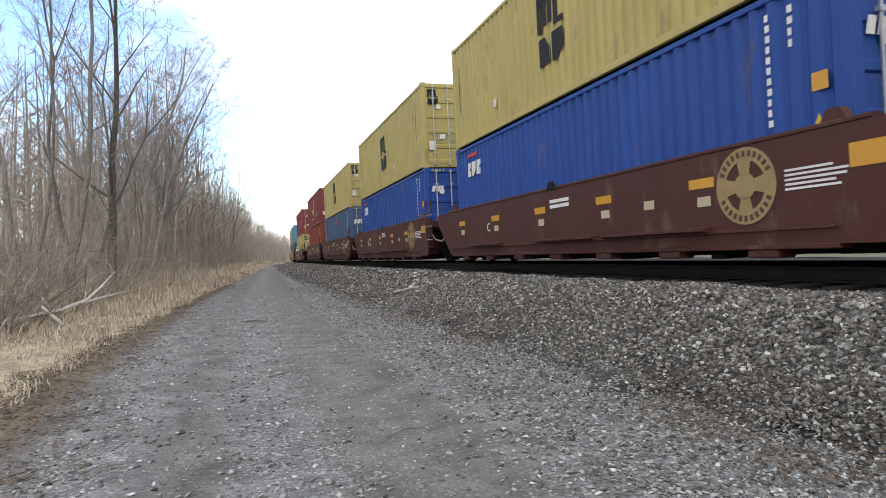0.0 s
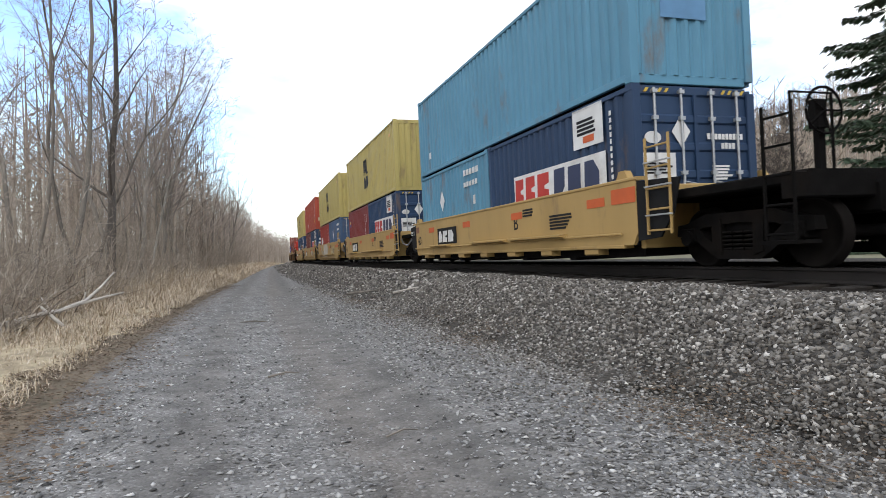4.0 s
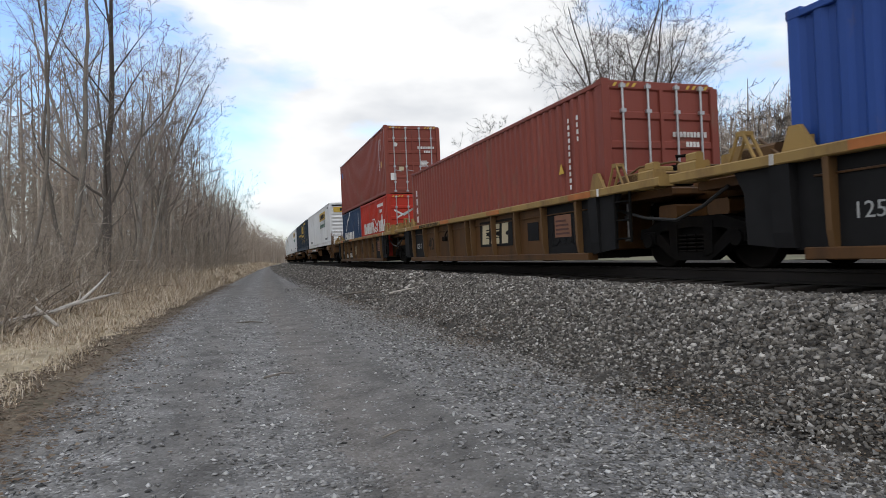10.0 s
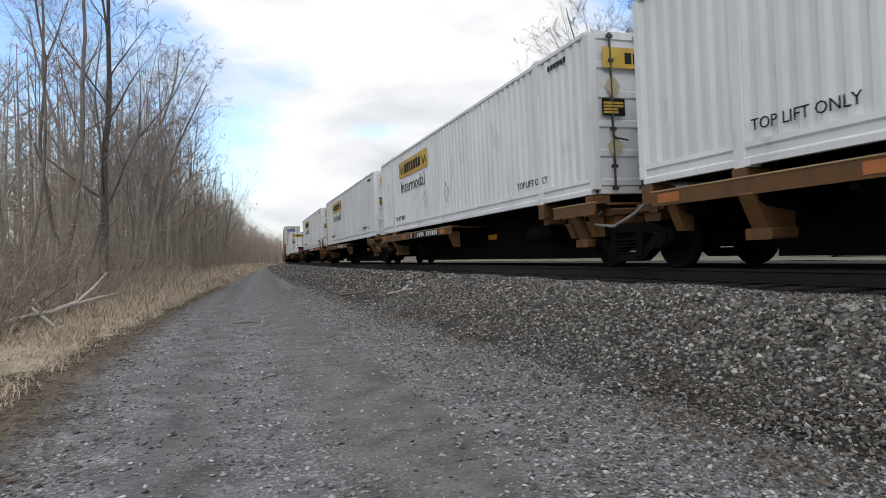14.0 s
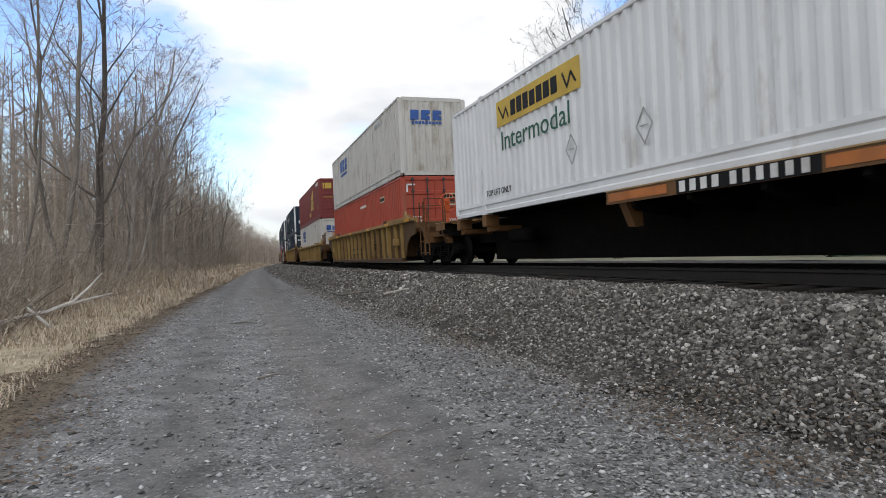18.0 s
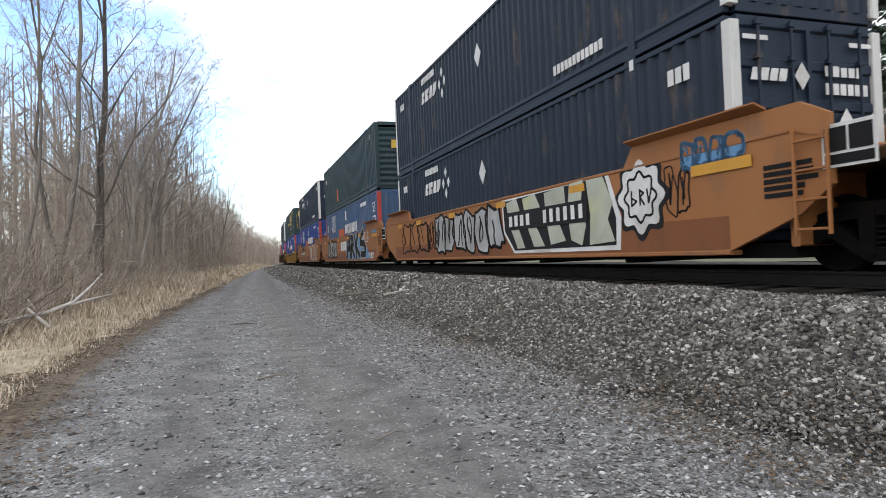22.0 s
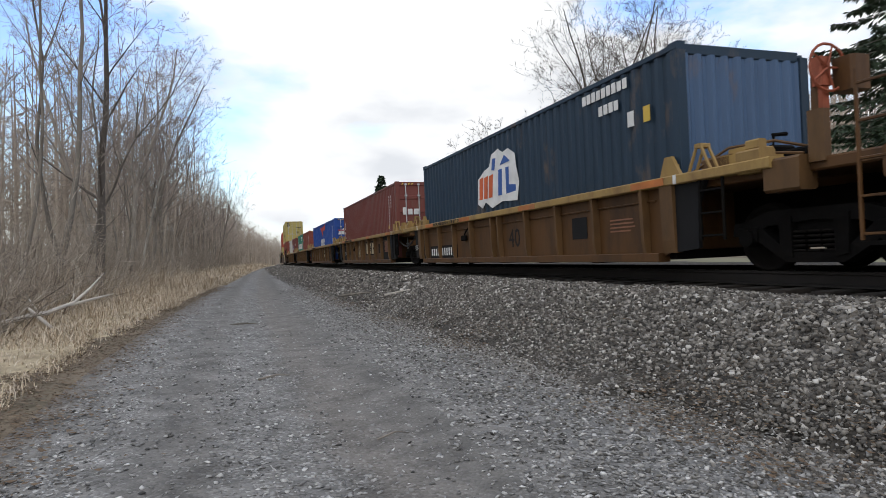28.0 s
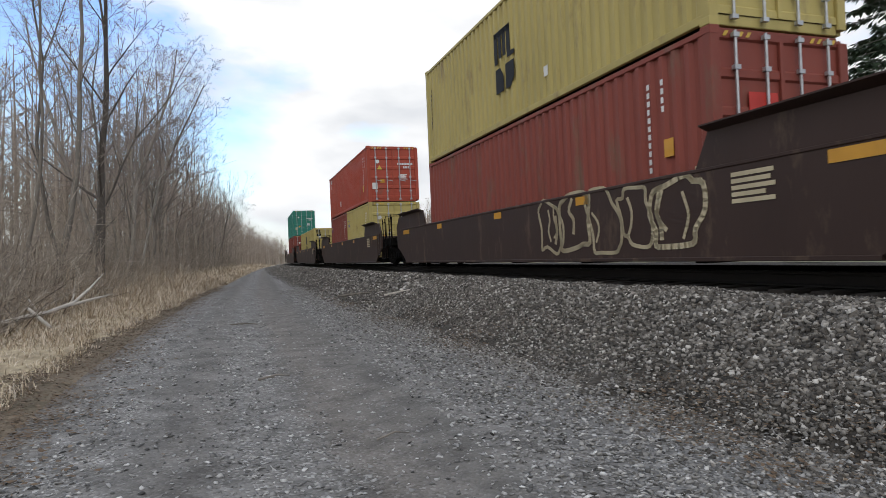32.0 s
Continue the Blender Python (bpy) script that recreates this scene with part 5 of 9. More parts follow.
@look_of("plain20")
def _(c, H, seed):
    mark(c, glyphs(11, 0.07, 0.12, seed, True), "white", S40, -2.1, H * 0.85, "painted_number")
    mark(c, glyphs(4, 0.07, 0.12, seed, True), "white", S40, -2.45, H * 0.85, "painted_number")
    mark(c, [rect(0, 0, 0.28, 0.34)], "blue", S40, 2.6, H * 0.66, "small_emblem")
    mark(c, [rect(0, 0, 0.28, 0.14)], "yellow", S40 - 0.006, 2.6, H * 0.72, "small_emblem")
    door_notes(c, H, L=6.058, seed=seed)


@look_of("hyun20")
def _(c, H, seed):
    block_row(c, 1.55, H * 0.41, 4.1, 0.58, 7, "white", S40, skew=0.0, label="tall white blocks", seed=41)
    mark(c, [[(0, 0), (0.6, 0), (0.3, 0.7)]], "green", S40, 2.4, H * 0.42, "emblem", label="green triangle")
    mark(c, [rect(0, 0, 0.9, 0.34, 0.03)], "white", S40, 2.5, H * 0.80, "name_board")
    mark(c, glyphs(4, 0.16, 0.18, 2), "navy", S40 - 0.006, 2.4, H * 0.83, "emblem")
    mark(c, glyphs(4, 0.11, 0.13, seed), "white", S40, -1.85, H * 0.88, "painted_number")
    mark(c, glyphs(7, 0.085, 0.11, seed), "white", S40, -1.8, H * 0.81, "painted_number")
    mark(c, glyphs(4, 0.11, 0.13, seed), "white", S40, -1.7, H * 0.74, "painted_number")
    mark(c, [rect(0, 0, 0.24, 0.2)], "amber", S40, -2.3, H * 0.66, "placard")


@look_of("hyun40")
def _(c, H, seed):
    block_row(c, 2.4, H * 0.42, 6.2, 0.95, 7, "white", S40, skew=0.0, label="tall white blocks", seed=41)
    mark(c, [[(0, 0), (0.95, 0.05), (0.42, 1.0)]], "green", S40, 3.7, H * 0.42, "emblem", label="green triangle")
    mark(c, [[(0, 0), (0.12, 0.02), (0.44, 1.02), (0.36, 1.02)]], "amber", S40 - 0.004, 3.78, H * 0.42, "emblem")
    mark(c, [rect(0, 0, 1.3, 0.42)], "white", S40, 5.55, H * 0.80, "name_board")
    mark(c, glyphs(4, 0.24, 0.22, 2), "navy", S40 - 0.006, 5.4, H * 0.84, "emblem")
    mark(c, bars(1.2, 0.1, 1, 2), "white", S40, 5.5, H * 0.75, "small_print")
    door_notes(c, H, seed=seed)


@look_of("sail20")
def _(c, H, seed):
    block_row(c, 2.2, H * 0.42, 2.3, 0.52, 7, "white", S40, skew=0.0, label="slim white blocks", seed=43)
    mark(c, stroke([(0, 0.62), (0.4, 0.62), (0.9, 0.3), (1.25, 0.5), (0.8, 0.02), (0.35, 0.12), (0, 0.62)], 0.06) + stroke([(0.2, 0), (0.6, 0.25), (1.1, 0.05)], 0.06), "white", S40, 0.1, H * 0.42, "emblem", label="white sail outline")
    block_row(c, -1.3, H * 0.42, 1.2, 0.5, 4, "white", S40, skew=0.0, label="slim white blocks", seed=44)
    mark(c, glyphs(10, 0.12, 0.14, seed), "white", S40, -1.0, H * 0.84, "painted_number")
    mark(c, glyphs(4, 0.12, 0.14, seed), "white", S40, -1.5, H * 0.74, "painted_number")
    mark(c, [rect(0, 0, 0.2, 0.26)], "white", S40, -1.8, H * 0.60, "plate")
    d = -(6.058 / 2 - 0.03) - 0.004
    mark(c, stroke([(0, 0.3), (0.4, 0.1), (0.8, 0.35), (0.1, 0.0)], 0.07), "white", d, -0.9, H * 0.62, "emblem", True)
    door_notes(c, H, L=6.058, seed=seed, plates=False)


@look_of("ship20")
def _(c, H, seed):
    block_row(c, 2.2, H * 0.46, 4.3, 0.5, 12, "white", S40, skew=0.0, label="white blocks", seed=51)
    mark(c, glyphs(4, 0.28, 0.32, 3, True, 0.2), "white", S40, 2.75, H * 0.92, "emblem")
    mark(c, glyphs(10, 0.13, 0.15, seed), "white", S40, -0.9, H * 0.84, "painted_number")
    mark(c, glyphs(4, 0.13, 0.15, seed), "white", S40, -1.2, H * 0.75, "painted_number")
    mark(c, [rect(0, 0, 0.2, 0.26)], "amber", S40, -2.0, H * 0.6, "placard")


@look_of("tal20")
def _(c, H, seed):
    LOOKS["plain20"](c, H, seed)
    d = -(6.058 / 2 - 0.03) - 0.008
    mark(c, [rect(0, 0, 0.5, 0.3)], "red", d, -0.6, H * 0.52, "emblem", True, "red panel")
    mark(c, [rect(0, 0, 0.5, 0.1)], "white", d, -0.6, H * 0.48, "emblem", True)


@look_of("tal40")
def _(c, H, seed):
    numbers(c, -4.75, z=H * 0.86, seed=seed)
    mark(c, [rect(0, 0, 0.2, 0.26)], "amber", S40, -5.1, H * 0.45, "placard")
    d = -(12.192 / 2 - 0.03) - 0.008
    mark(c, [rect(0, 0, 0.5, 0.3)], "red", d, -0.6, H * 0.60, "emblem", True, "red panel")
    mark(c, [rect(0, 0, 0.5, 0.1)], "white", d, -0.6, H * 0.55, "emblem", True)
    door_notes(c, H, seed=seed, plates=False)


@look_of("bio20")
def _(c, H, seed):
    mark(c, [rect(0, 0, 0.9, 0.62)], "blue", S40, 2.2, H * 0.5, "name_board", label="blue name board")
    mark(c, [[(0.1, 0.34), (0.85, 0.44), (0.85, 0.56)]], "yellow", S40 - 0.006, 2.2, H * 0.5, "emblem")
    mark(c, glyphs(3, 0.24, 0.28, 3), "white", S40 - 0.006, 2.1, H * 0.49, "emblem")
    LOOKS["plain20"](c, H, seed)


@look_of("grey20")
def _(c, H, seed):
    mark(c, [rect(0, 0, 1.1, 0.34)], "cream", S40, 1.9, H * 0.62, "faded_name_board", label="faded beige name board")
    mark(c, glyphs(6, 0.16, 0.22, 3), "grey", S40 - 0.006, 1.8, H * 0.645, "emblem")


@look_of("group40")
def _(c, H, seed):
    blob = [(0.0, 0.1), (0.3, -0.02), (0.5, 0.12), (0.9, -0.06), (1.5, 0.05), (2.3, 0.0), (2.42, 0.4), (2.3, 0.75), (2.25, 1.05), (1.9, 1.22), (1.6, 1.18), (1.35, 1.3), (0.95, 1.22), (0.8, 0.95), (0.5, 0.9), (0.05, 0.72)]
    mark(c, [blob], "white", S40, 1.5, H * 0.40, "name_board", label="ragged white painted-out name")
    mark(c, [[(x0, 0.2), (x0 + 0.22, 0.2), (x0 + 0.3, 0.75), (x0 + 0.06, 0.72)] for x0 in (0.12, 0.42, 0.72)], "orange", S40 - 0.008, 1.5, H * 0.40, "emblem", label="faded orange strokes")
    mark(c, [[(1.3, 0.2), (1.5, 0.2), (1.55, 0.8), (1.35, 0.8)], [(1.75, 0.2), (2.25, 0.22), (2.25, 0.36), (1.9, 0.4), (1.92, 0.8), (1.75, 0.8)], [(0.95, 0.85), (1.12, 0.82), (1.2, 1.1), (1.02, 1.12)], [(1.45, 0.9), (2.0, 0.92), (1.7, 1.1)]], "blue", S40 - 0.008, 1.5, H * 0.40, "emblem", label="ragged blue strokes")
    mark(c, glyphs(9, 0.15, 0.17, seed), "white", S40, -3.6, H * 0.88, "painted_number")
    mark(c, glyphs(4, 0.15, 0.17, seed), "white", S40, -4.1, H * 0.78, "painted_number")
    mark(c, [rect(0, 0, 0.16, 0.24)], "yellow", S40, -5.3, H * 0.66, "placard")
    mark(c, [rect(0, 0, 0.16, 0.24)], "white", S40, -4.9, H * 0.66, "plate")


@look_of("pil40")
def _(c, H, seed):
    mark(c, [rect(0, 0, 0.16, 0.5), rect(0.16, 0.28, 0.2, 0.22)], "white", S40, 5.6, H * 0.72, "emblem")
    mark(c, [rect(0, 0, 0.26, 0.3)], "white", S40, 2.0, H * 0.18, "placard")
    mark(c, [rect(0, 0, 0.2, 0.3)], "yellow", S40, -4.9, H * 0.22, "placard")
    numbers(c, -5.1, z=H * 0.85, seed=seed)
    d = -(12.192 / 2 - 0.03) - 0.008
    mark(c, [[(0, 0), (0.24, 0), (0.12, 0.2)]], "yellow", d, -0.75, H * 0.58, "warning_triangle", True)
    door_notes(c, H, seed=seed)


@look_of("jb_rib")
def _(c, H, seed):
    panel_53(c, False, seed)
    end_panel_53(c, False, seed)


@look_of("jb_door")
def _(c, H, seed):
    panel_53(c, True, seed)
    end_panel_53(c, True, seed)


@look_of("csx")
def _(c, H, seed):
    bracket_53(c, seed)
    d = -(16.154 / 2 - 0.03) - 0.008
    block_row(c, -0.85, 2.12, 1.5, 0.42, 3, "yellow", d, True, 0.05, "yellow blocks", 5)
    mark(c, glyphs(9, 0.15, 0.12, 3), "yellow", d, -0.8, 1.95, "emblem", True)
    mark(c, glyphs(10, 0.1, 0.15, 3, True), "yellow", d, -1.0, 2.2, "painted_number", True)
    mark(c, [rect(0, 0, 0.5, 0.26)], "white", d, 0.0, 0.6, "placard", True)


@look_of("csx_white")
def _(c, H, seed):
    block_row(c, 5.2, 1.85, 2.3, 0.62, 3, "blue", S53, skew=0.05, label="blue blocks", seed=5)
    mark(c, glyphs(9, 0.24, 0.14, 3), "blue", S53, 5.1, 1.6, "emblem")
    mark(c, glyphs(10, 0.14, 0.18, seed), "grey", S53, -4.0, 2.45, "painted_number")
    words(c, "53'", 0.34, "grey", S53, -6.9, 0.7)
    d = -(16.154 / 2 - 0.03) - 0.008
    block_row(c, -0.85, 2.05, 1.3, 0.36, 3, "blue", d, True, 0.05, "blue blocks", 5)
    mark(c, glyphs(9, 0.13, 0.1, 3), "blue", d, -0.8, 1.9, "emblem", True)


@look_of("umx_red")
def _(c, H, seed):
    mark(c, glyphs(9, 0.16, 0.12, seed), "white", S53, -0.2, 2.3, "emblem")
    mark(c, [rect(0, 0, 0.8, 0.24)], "cream", S53, -4.5, 2.2, "plate")
    mark(c, glyphs(7, 0.11, 0.14, seed), "black", S53 - 0.006, -4.52, 2.25, "painted_number")
    d = -(16.154 / 2 - 0.03) - 0.03
    words(c, "53'", 0.4, "white", d, -0.95, 1.15, True)
    mark(c, [rect(0, 0, 0.5, 0.2), rect(0.06, -0.26, 0.5, 0.2)], "cream", d, 0.3, 2.05, "plate", True)
    mark(c, glyphs(4, 0.11, 0.14, 2) + [rect(0.06 + i * 0.08, -0.23, 0.06, 0.14) for i in range(6)], "black", d - 0.006, 0.32, 2.08, "painted_number", True)
    words(c, "WARNING", 0.16, "white", d, 0.4, 1.2, True)
    mark(c, [rect(-1.12, 2.3, 0.06, 0.3), rect(-1.12, 2.54, 0.34, 0.06), rect(0.78, 2.54, 0.34, 0.06), rect(1.06, 2.3, 0.06, 0.3)], "white", d, 0, 0, "reflector_strip", True)


@look_of("gold53")
def _(c, H, seed):
    mark(c, [[(0.2, 0.0), (2.2, 0.0), (2.2, 1.5), (1.3, 1.3), (0.6, 0.8)]], "yellow", S53, -2.0, 0.95, "emblem", label="large gold quarter-globe emblem")
    mark(c, [rect(0.9, 0, 0.05, 1.2), rect(1.6, 0, 0.05, 1.4), rect(0.4, 0.7, 1.8, 0.05)], "maroon", S53 - 0.006, -2.0, 0.95, "emblem")
    mark(c, glyphs(3, 0.34, 0.34, 4), "yellow", S53, -1.4, 0.5, "emblem")
    mark(c, glyphs(8, 0.18, 0.22, seed), "white", S53, -6.2, 2.45, "painted_number")
    words(c, "53'", 0.34, "yellow", S53, -6.9, 0.75)
    d = -(16.154 / 2 - 0.03) - 0.03
    mark(c, [rect(0, 0, 0.62, 0.4)], "yellow", d, -1.0, 2.15, "emblem", True)
    mark(c, [rect(0, 0, 0.34, 0.18)], "cream", d, 0.12, 1.55, "plate", True)
    mark(c, glyphs(6, 0.12, 0.16, 5), "white", d, 0.12, 1.3, "painted_number", True)
    words(c, "WARNING", 0.15, "yellow", d, -1.0, 1.5, True)
    mark(c, [rect(0, 0, 0.4, 0.34)], "cream", d, 0.55, 0.75, "placard", True)


@look_of("umax")
def _(c, H, seed):
    diamond_53(c, seed)
    d = -(16.154 / 2 - 0.03) - 0.008
    mark(c, [rect(i * 0.13, 0, 0.1, 0.14, 0.04) for i in range(4)] + [diamond(0.75, 0.07, 0.16)], "white", d, -0.5, 1.9, "emblem", True)
    mark(c, glyphs(9, 0.1, 0.12, seed, True), "white", d, 0.62, 2.3, "painted_number", True)
    mark(c, [diamond(0, 0, 0.24)], "white", d, -0.72, 1.7 if seed % 2 else 1.2, "placard", True)


@look_of("umax_door")
def _(c, H, seed):
    diamond_53(c, seed)
    d = -(16.154 / 2 - 0.03) - 0.03
    mark(c, [rect(i * 0.15, 0, 0.12, 0.16, 0.04) for i in range(4)] + [diamond(0.85, 0.08, 0.18)], "white", d, -1.0, 2.05, "emblem", True)
    mark(c, glyphs(5, 0.14, 0.14, 2) + [rect(i * 0.13, -0.24, 0.1, 0.15) for i in range(6)], "white", d, 0.25, 2.15, "painted_number", True)
    mark(c, [rect(-1.1, 2.56, 0.4, 0.06), rect(0.7, 2.56, 0.4, 0.06)], "white", d, 0, 0, "reflector_strip", True)
    if seed % 2:
        mark(c, [diamond(0.6, 0, 0.24)], "white", d, 0, 1.5, "placard", True)


@look_of("pacer")
def _(c, H, seed):
    pacer_53(c, seed)
    d = -(16.154 / 2 - 0.03) - 0.02
    words(c, "53", 0.42, "white", d, -0.25, 1.75, True)
    mark(c, [rect(0, 0, 0.46, 0.3)], "white", d, -0.25, 1.35, "plate", True)


@look_of("pacer_door")
def _(c, H, seed):
    pacer_53(c, seed)
    d = -(16.154 / 2 - 0.03) - 0.04
    for x in (-0.65, 0.65):
        mark(c, [diamond(x - 0.1, 0, 0.3), rect(x - 0.1, -0.14, 0.4, 0.05), rect(x - 0.1, -0.02, 0.42, 0.05), rect(x - 0.1, 0.1, 0.4, 0.05)], "white", d, 0, 1.85, "emblem", True, "white emblem on the door")
        mark(c, [disc(x - 0.1, 0, 0.13, 12)], "blue", d - 0.006, 0, 1.85, "emblem", True)



REDPOST = paint("red_corner_paint", (0.40, 0.06, 0.045), amount=0.1)
WHITEPOST = paint("white_corner_paint", (0.62, 0.62, 0.60), amount=0.15)
DARKROD = mat("dark_lock_rod", (0.05, 0.05, 0.052), 0.5, 0.4, 0.2, 6)
HC, STD = 2.896, 2.591
NAMES = {}
for m, n in ((YELLOW, "mustard yellow"), (BLUE, "royal blue"), (FADED, "faded blue"), (PALEB, "pale turquoise blue"), (NAVY, "navy blue"), (MAROON, "maroon"), (OXIDE, "red-oxide brown"), (RED, "bright red"), (FADED_RED, "faded red"), (ORANGE, "orange-red"), (BROWN, "dark brown-red"), (WHITE, "white"), (GREYWHITE, "grimy off-white"), (TEAL, "teal green"), (DTEAL, "dark blue-green"), (DEEPNAVY, "deep navy blue"), (CHARCOAL, "charcoal blue"), (PACER, "strong blue")):
    NAMES[m] = n
# place of the load's near end at the start, car, its paint, first/middle/last of a set, loads from below: (size, paint, height, near end, look)
UNITS = [
    (-10.8, "bnsf", "F", [("40", BLUE, HC, "door", "apl_low"), ("40", YELLOW, HC, "door", "msc")], "B"),
    (4.68, "bnsf", "M", [("40", BLUE, HC, "door", "apl_low"), ("40", YELLOW, HC, "door", "msc")], "C"),
    (20.14, "bnsf", "M", [("40", BLUE, HC, "door", "apl_low"), ("40", YELLOW, HC, "door", "msc")], "D"),
    (36.22, "bnsf", "M", [("40", FADED, HC, "door", "scribble"), ("40", YELLOW, STD, "door", "msc")], "E"),
    (52.07, "bnsf", "L", [("40", OXIDE, HC, "door", "plain"), ("40", MAROON, HC, "door", "gold")], "A"),
    (74.39, "maroon53", "S", [("40", YELLOW, HC, "door", "msc"), ("40", MAROON, HC, "door", "plain")], ""),
    (96.59, "ttx", "F", [("20", NAVY, STD, "door", "cma20", "20", PALEB, "blue20"), ("40", PALEB, STD, "wall", "plain_wall")], "B"),
    (112.5, "ttx", "M", [("20", NAVY, STD, "door", "cma20", "20", MAROON, "plain20"), ("40", YELLOW, HC, "wall", "msc_wall")], "C"),
    (128.36, "ttx", "M", [("20", FADED, STD, "door", "blue20", "20", FADED_RED, "red20_far"), ("40", YELLOW, HC, "wall", "msc_wall")], "D"),
    (144.04, "ttx", "M", [("20", NAVY, STD, "door", "cma20", "20", BROWN, "plain20"), ("40", ORANGE, HC, "door", "pil40")], "E"),
    (159.85, "ttx", "L", [("20", NAVY, STD, "door", "cma20", "20", NAVY, "cma20_far"), ("40", YELLOW, HC, "wall", "msc_wall")], "A"),
    (179.51, "rib40", "F", [("20", RED, STD, "wall", "hyun20", "20", BROWN, "plain20")], "B"),
    (195.43, "rib40", "M", [("40", BROWN, HC, "door", "tex")], "C"),
    (211.26, "rib40", "M", [("40", BLUE, STD, "door", "apl")], "D"),
    (227.18, "rib40", "M", [("40", OXIDE, HC, "door", "triton")], "E"),
    (243.4, "rib40", "L", [("20", RED, STD, "door", "sail20", "20", NAVY, "cma20_far"), ("40", OXIDE, HC, "door", "plain")], "A"),
    (260.75, "spine", "F", [("53", WHITE, HC, "ribs", "jb_rib")], ""),
    (277.95, "spine", "M", [("53", DEEPNAVY, HC, "wall", "csx")], ""),
    (295.2, "spine", "M", [("53", WHITE, HC, "ribs", "jb_rib")], ""),
    (312.6, "spine", "M", [("53", WHITE, HC, "door", "jb_door")], ""),
    (330.2, "spine", "L", [("53", WHITE, HC, "door", "jb_door")], ""),
    (349.6, "spine3", "F", [("53", WHITE, HC, "door", "jb_door")], ""),
    (369.4, "spine3", "M", [], ""),
    (389.16, "spine3", "L", [("53", WHITE, HC, "door", "jb_door")], ""),
    (410.92, "rib53a", "S", [("53", ORANGE, HC, "door", "umx_red"), ("53", GREYWHITE, HC, "wall", "csx_white")], ""),
    (434.16, "rib53b", "S", [("53", GREYWHITE, HC, "door", "csx_white"), ("53", MAROON, HC, "door", "gold53")], ""),
    (457.68, "rib53c", "S", [("53", CHARCOAL, HC, "door", "umax_door"), ("53", CHARCOAL, HC, "wall", "umax")], ""),
    (481.33, "orange53", "F", [("53", CHARCOAL, HC, "door", "umax_door"), ("53", CHARCOAL, HC, "wall", "umax")], ""),
    (500.98, "orange53", "M", [("53", FADED, HC, "wall", "pacer"), ("53", DTEAL, HC, "ribs", "csx_dark")], ""),
    (520.84, "orange53", "L", [("53", PACER, HC, "door", "pacer_door"), ("53", CHARCOAL, HC, "wall", "umax")], "B"),
    (544.58, "yellow53", "S", [("53", PACER, HC, "wall", "pacer"), ("53", DTEAL, HC, "wall", "csx")], ""),
    (568.52, "dark53", "S", [("53", PACER, HC, "door", "pacer_door"), ("53", DTEAL, HC, "door", "umax_door")], ""),
    (592.2, "maroon53", "S", [("40", RED, HC, "door", "hyun40")], ""),
    (612.22, "rib40", "F", [("40", DEEPNAVY, HC, "wall", "group40")], "B"),
    (628.15, "rib40", "M", [("40", BROWN, HC, "door", "tex")], "C"),
    (644.07, "rib40", "M", [("40", BLUE, STD, "door", "apl")], "D"),
    (659.84, "rib40", "M", [("20", OXIDE, STD, "door", "tal20", "20", TEAL, "ship20")], "E"),
    (675.81, "rib40", "L", [("20", BROWN, STD, "door", "bio20", "20", GREYWHITE, "grey20")], "A"),
    (697.83, "brown53", "S", [("40", OXIDE, HC, "door", "tal40"), ("40", YELLOW, HC, "door", "msc")], ""),
    (719.47, "brown53", "S", [("20", YELLOW, STD, "door", "plain20", "20", OXIDE, "plain20"), ("40", ORANGE, STD, "door", "pil40")], ""),
    (742.0, "brown53", "S", [("40", YELLOW, STD, "door", "msc")], ""),
    (764.2, "brown53", "S", [("40", OXIDE, HC, "door", "plain"), ("40", TEAL, HC, "door", "plain")], ""),
]


@look_of("plain_wall")
def _(c, H, seed):
    d = -(12.192 / 2 - 0.03) - 0.008
    mark(c, [rect(0, 0, 0.9, 1.0)], "sky", d, -0.6, 1.1, "faded_placard", True)
    mark(c, [diamond(0, 0, 0.2)], "white", d - 0.006, -0.3, 1.7, "placard", True)
    mark(c, [rect(0, 0, 0.3, 0.18)], "orange", d - 0.006, 0.1, 1.65, "placard", True)
    mark(c, [rect(0, 0, 0.2, 0.2)], "white", S40, 5.0, 0.5, "placard")


@look_of("csx_dark")
def _(c, H, seed):
    mark(c, [rect(0, 0, 0.5, 0.7)], "orange", S53, 2.9, 0.5, "rust_patch", label="rusty patch")
    mark(c, glyphs(3, 0.16, 0.22, 3), "cream", S53, 7.3, 2.0, "painted_number")
    words(c, "53'", 0.3, "cream", S53, -6.8, 2.3)
    d = -(16.154 / 2 - 0.03) - 0.008
    words(c, "53'", 0.3, "white", d, -0.2, 2.35, True)
    block_row(c, -0.6, 1.75, 1.3, 0.36, 3, "yellow", d, True, 0.05, "yellow blocks", 5)
    mark(c, [rect(0, 0, 0.3, 0.26)], "amber", d, -0.1, 1.2, "placard", True)


def amber_bars(car, x, y0, y1, n, z, w=0.5, h=0.13, ink="amber", cream=True):
    for y in np.linspace(y0, y1, n):
        mark(car, [rect(0, 0, w, h)], ink, x, float(y), z, "reflector")
        if cream:
            mark(car, [rect(0, 0, 0.24, 0.13)], "cream", x, float(y) - 0.15, z - 0.24, "reflector")


def foot_boards(car, mt, half, z):
    for a, b in ((-half + 2.2, -half + 4.6), (-1.6, 0.6), (half - 4.0, half - 2.2)):
        part("foot_board", Shape().prism([(-1.46, z), (-1.62, z - 0.02), (-1.62, z - 0.05), (-1.46, z - 0.09)], "y", a, b).mesh("foot_board", mt), car)


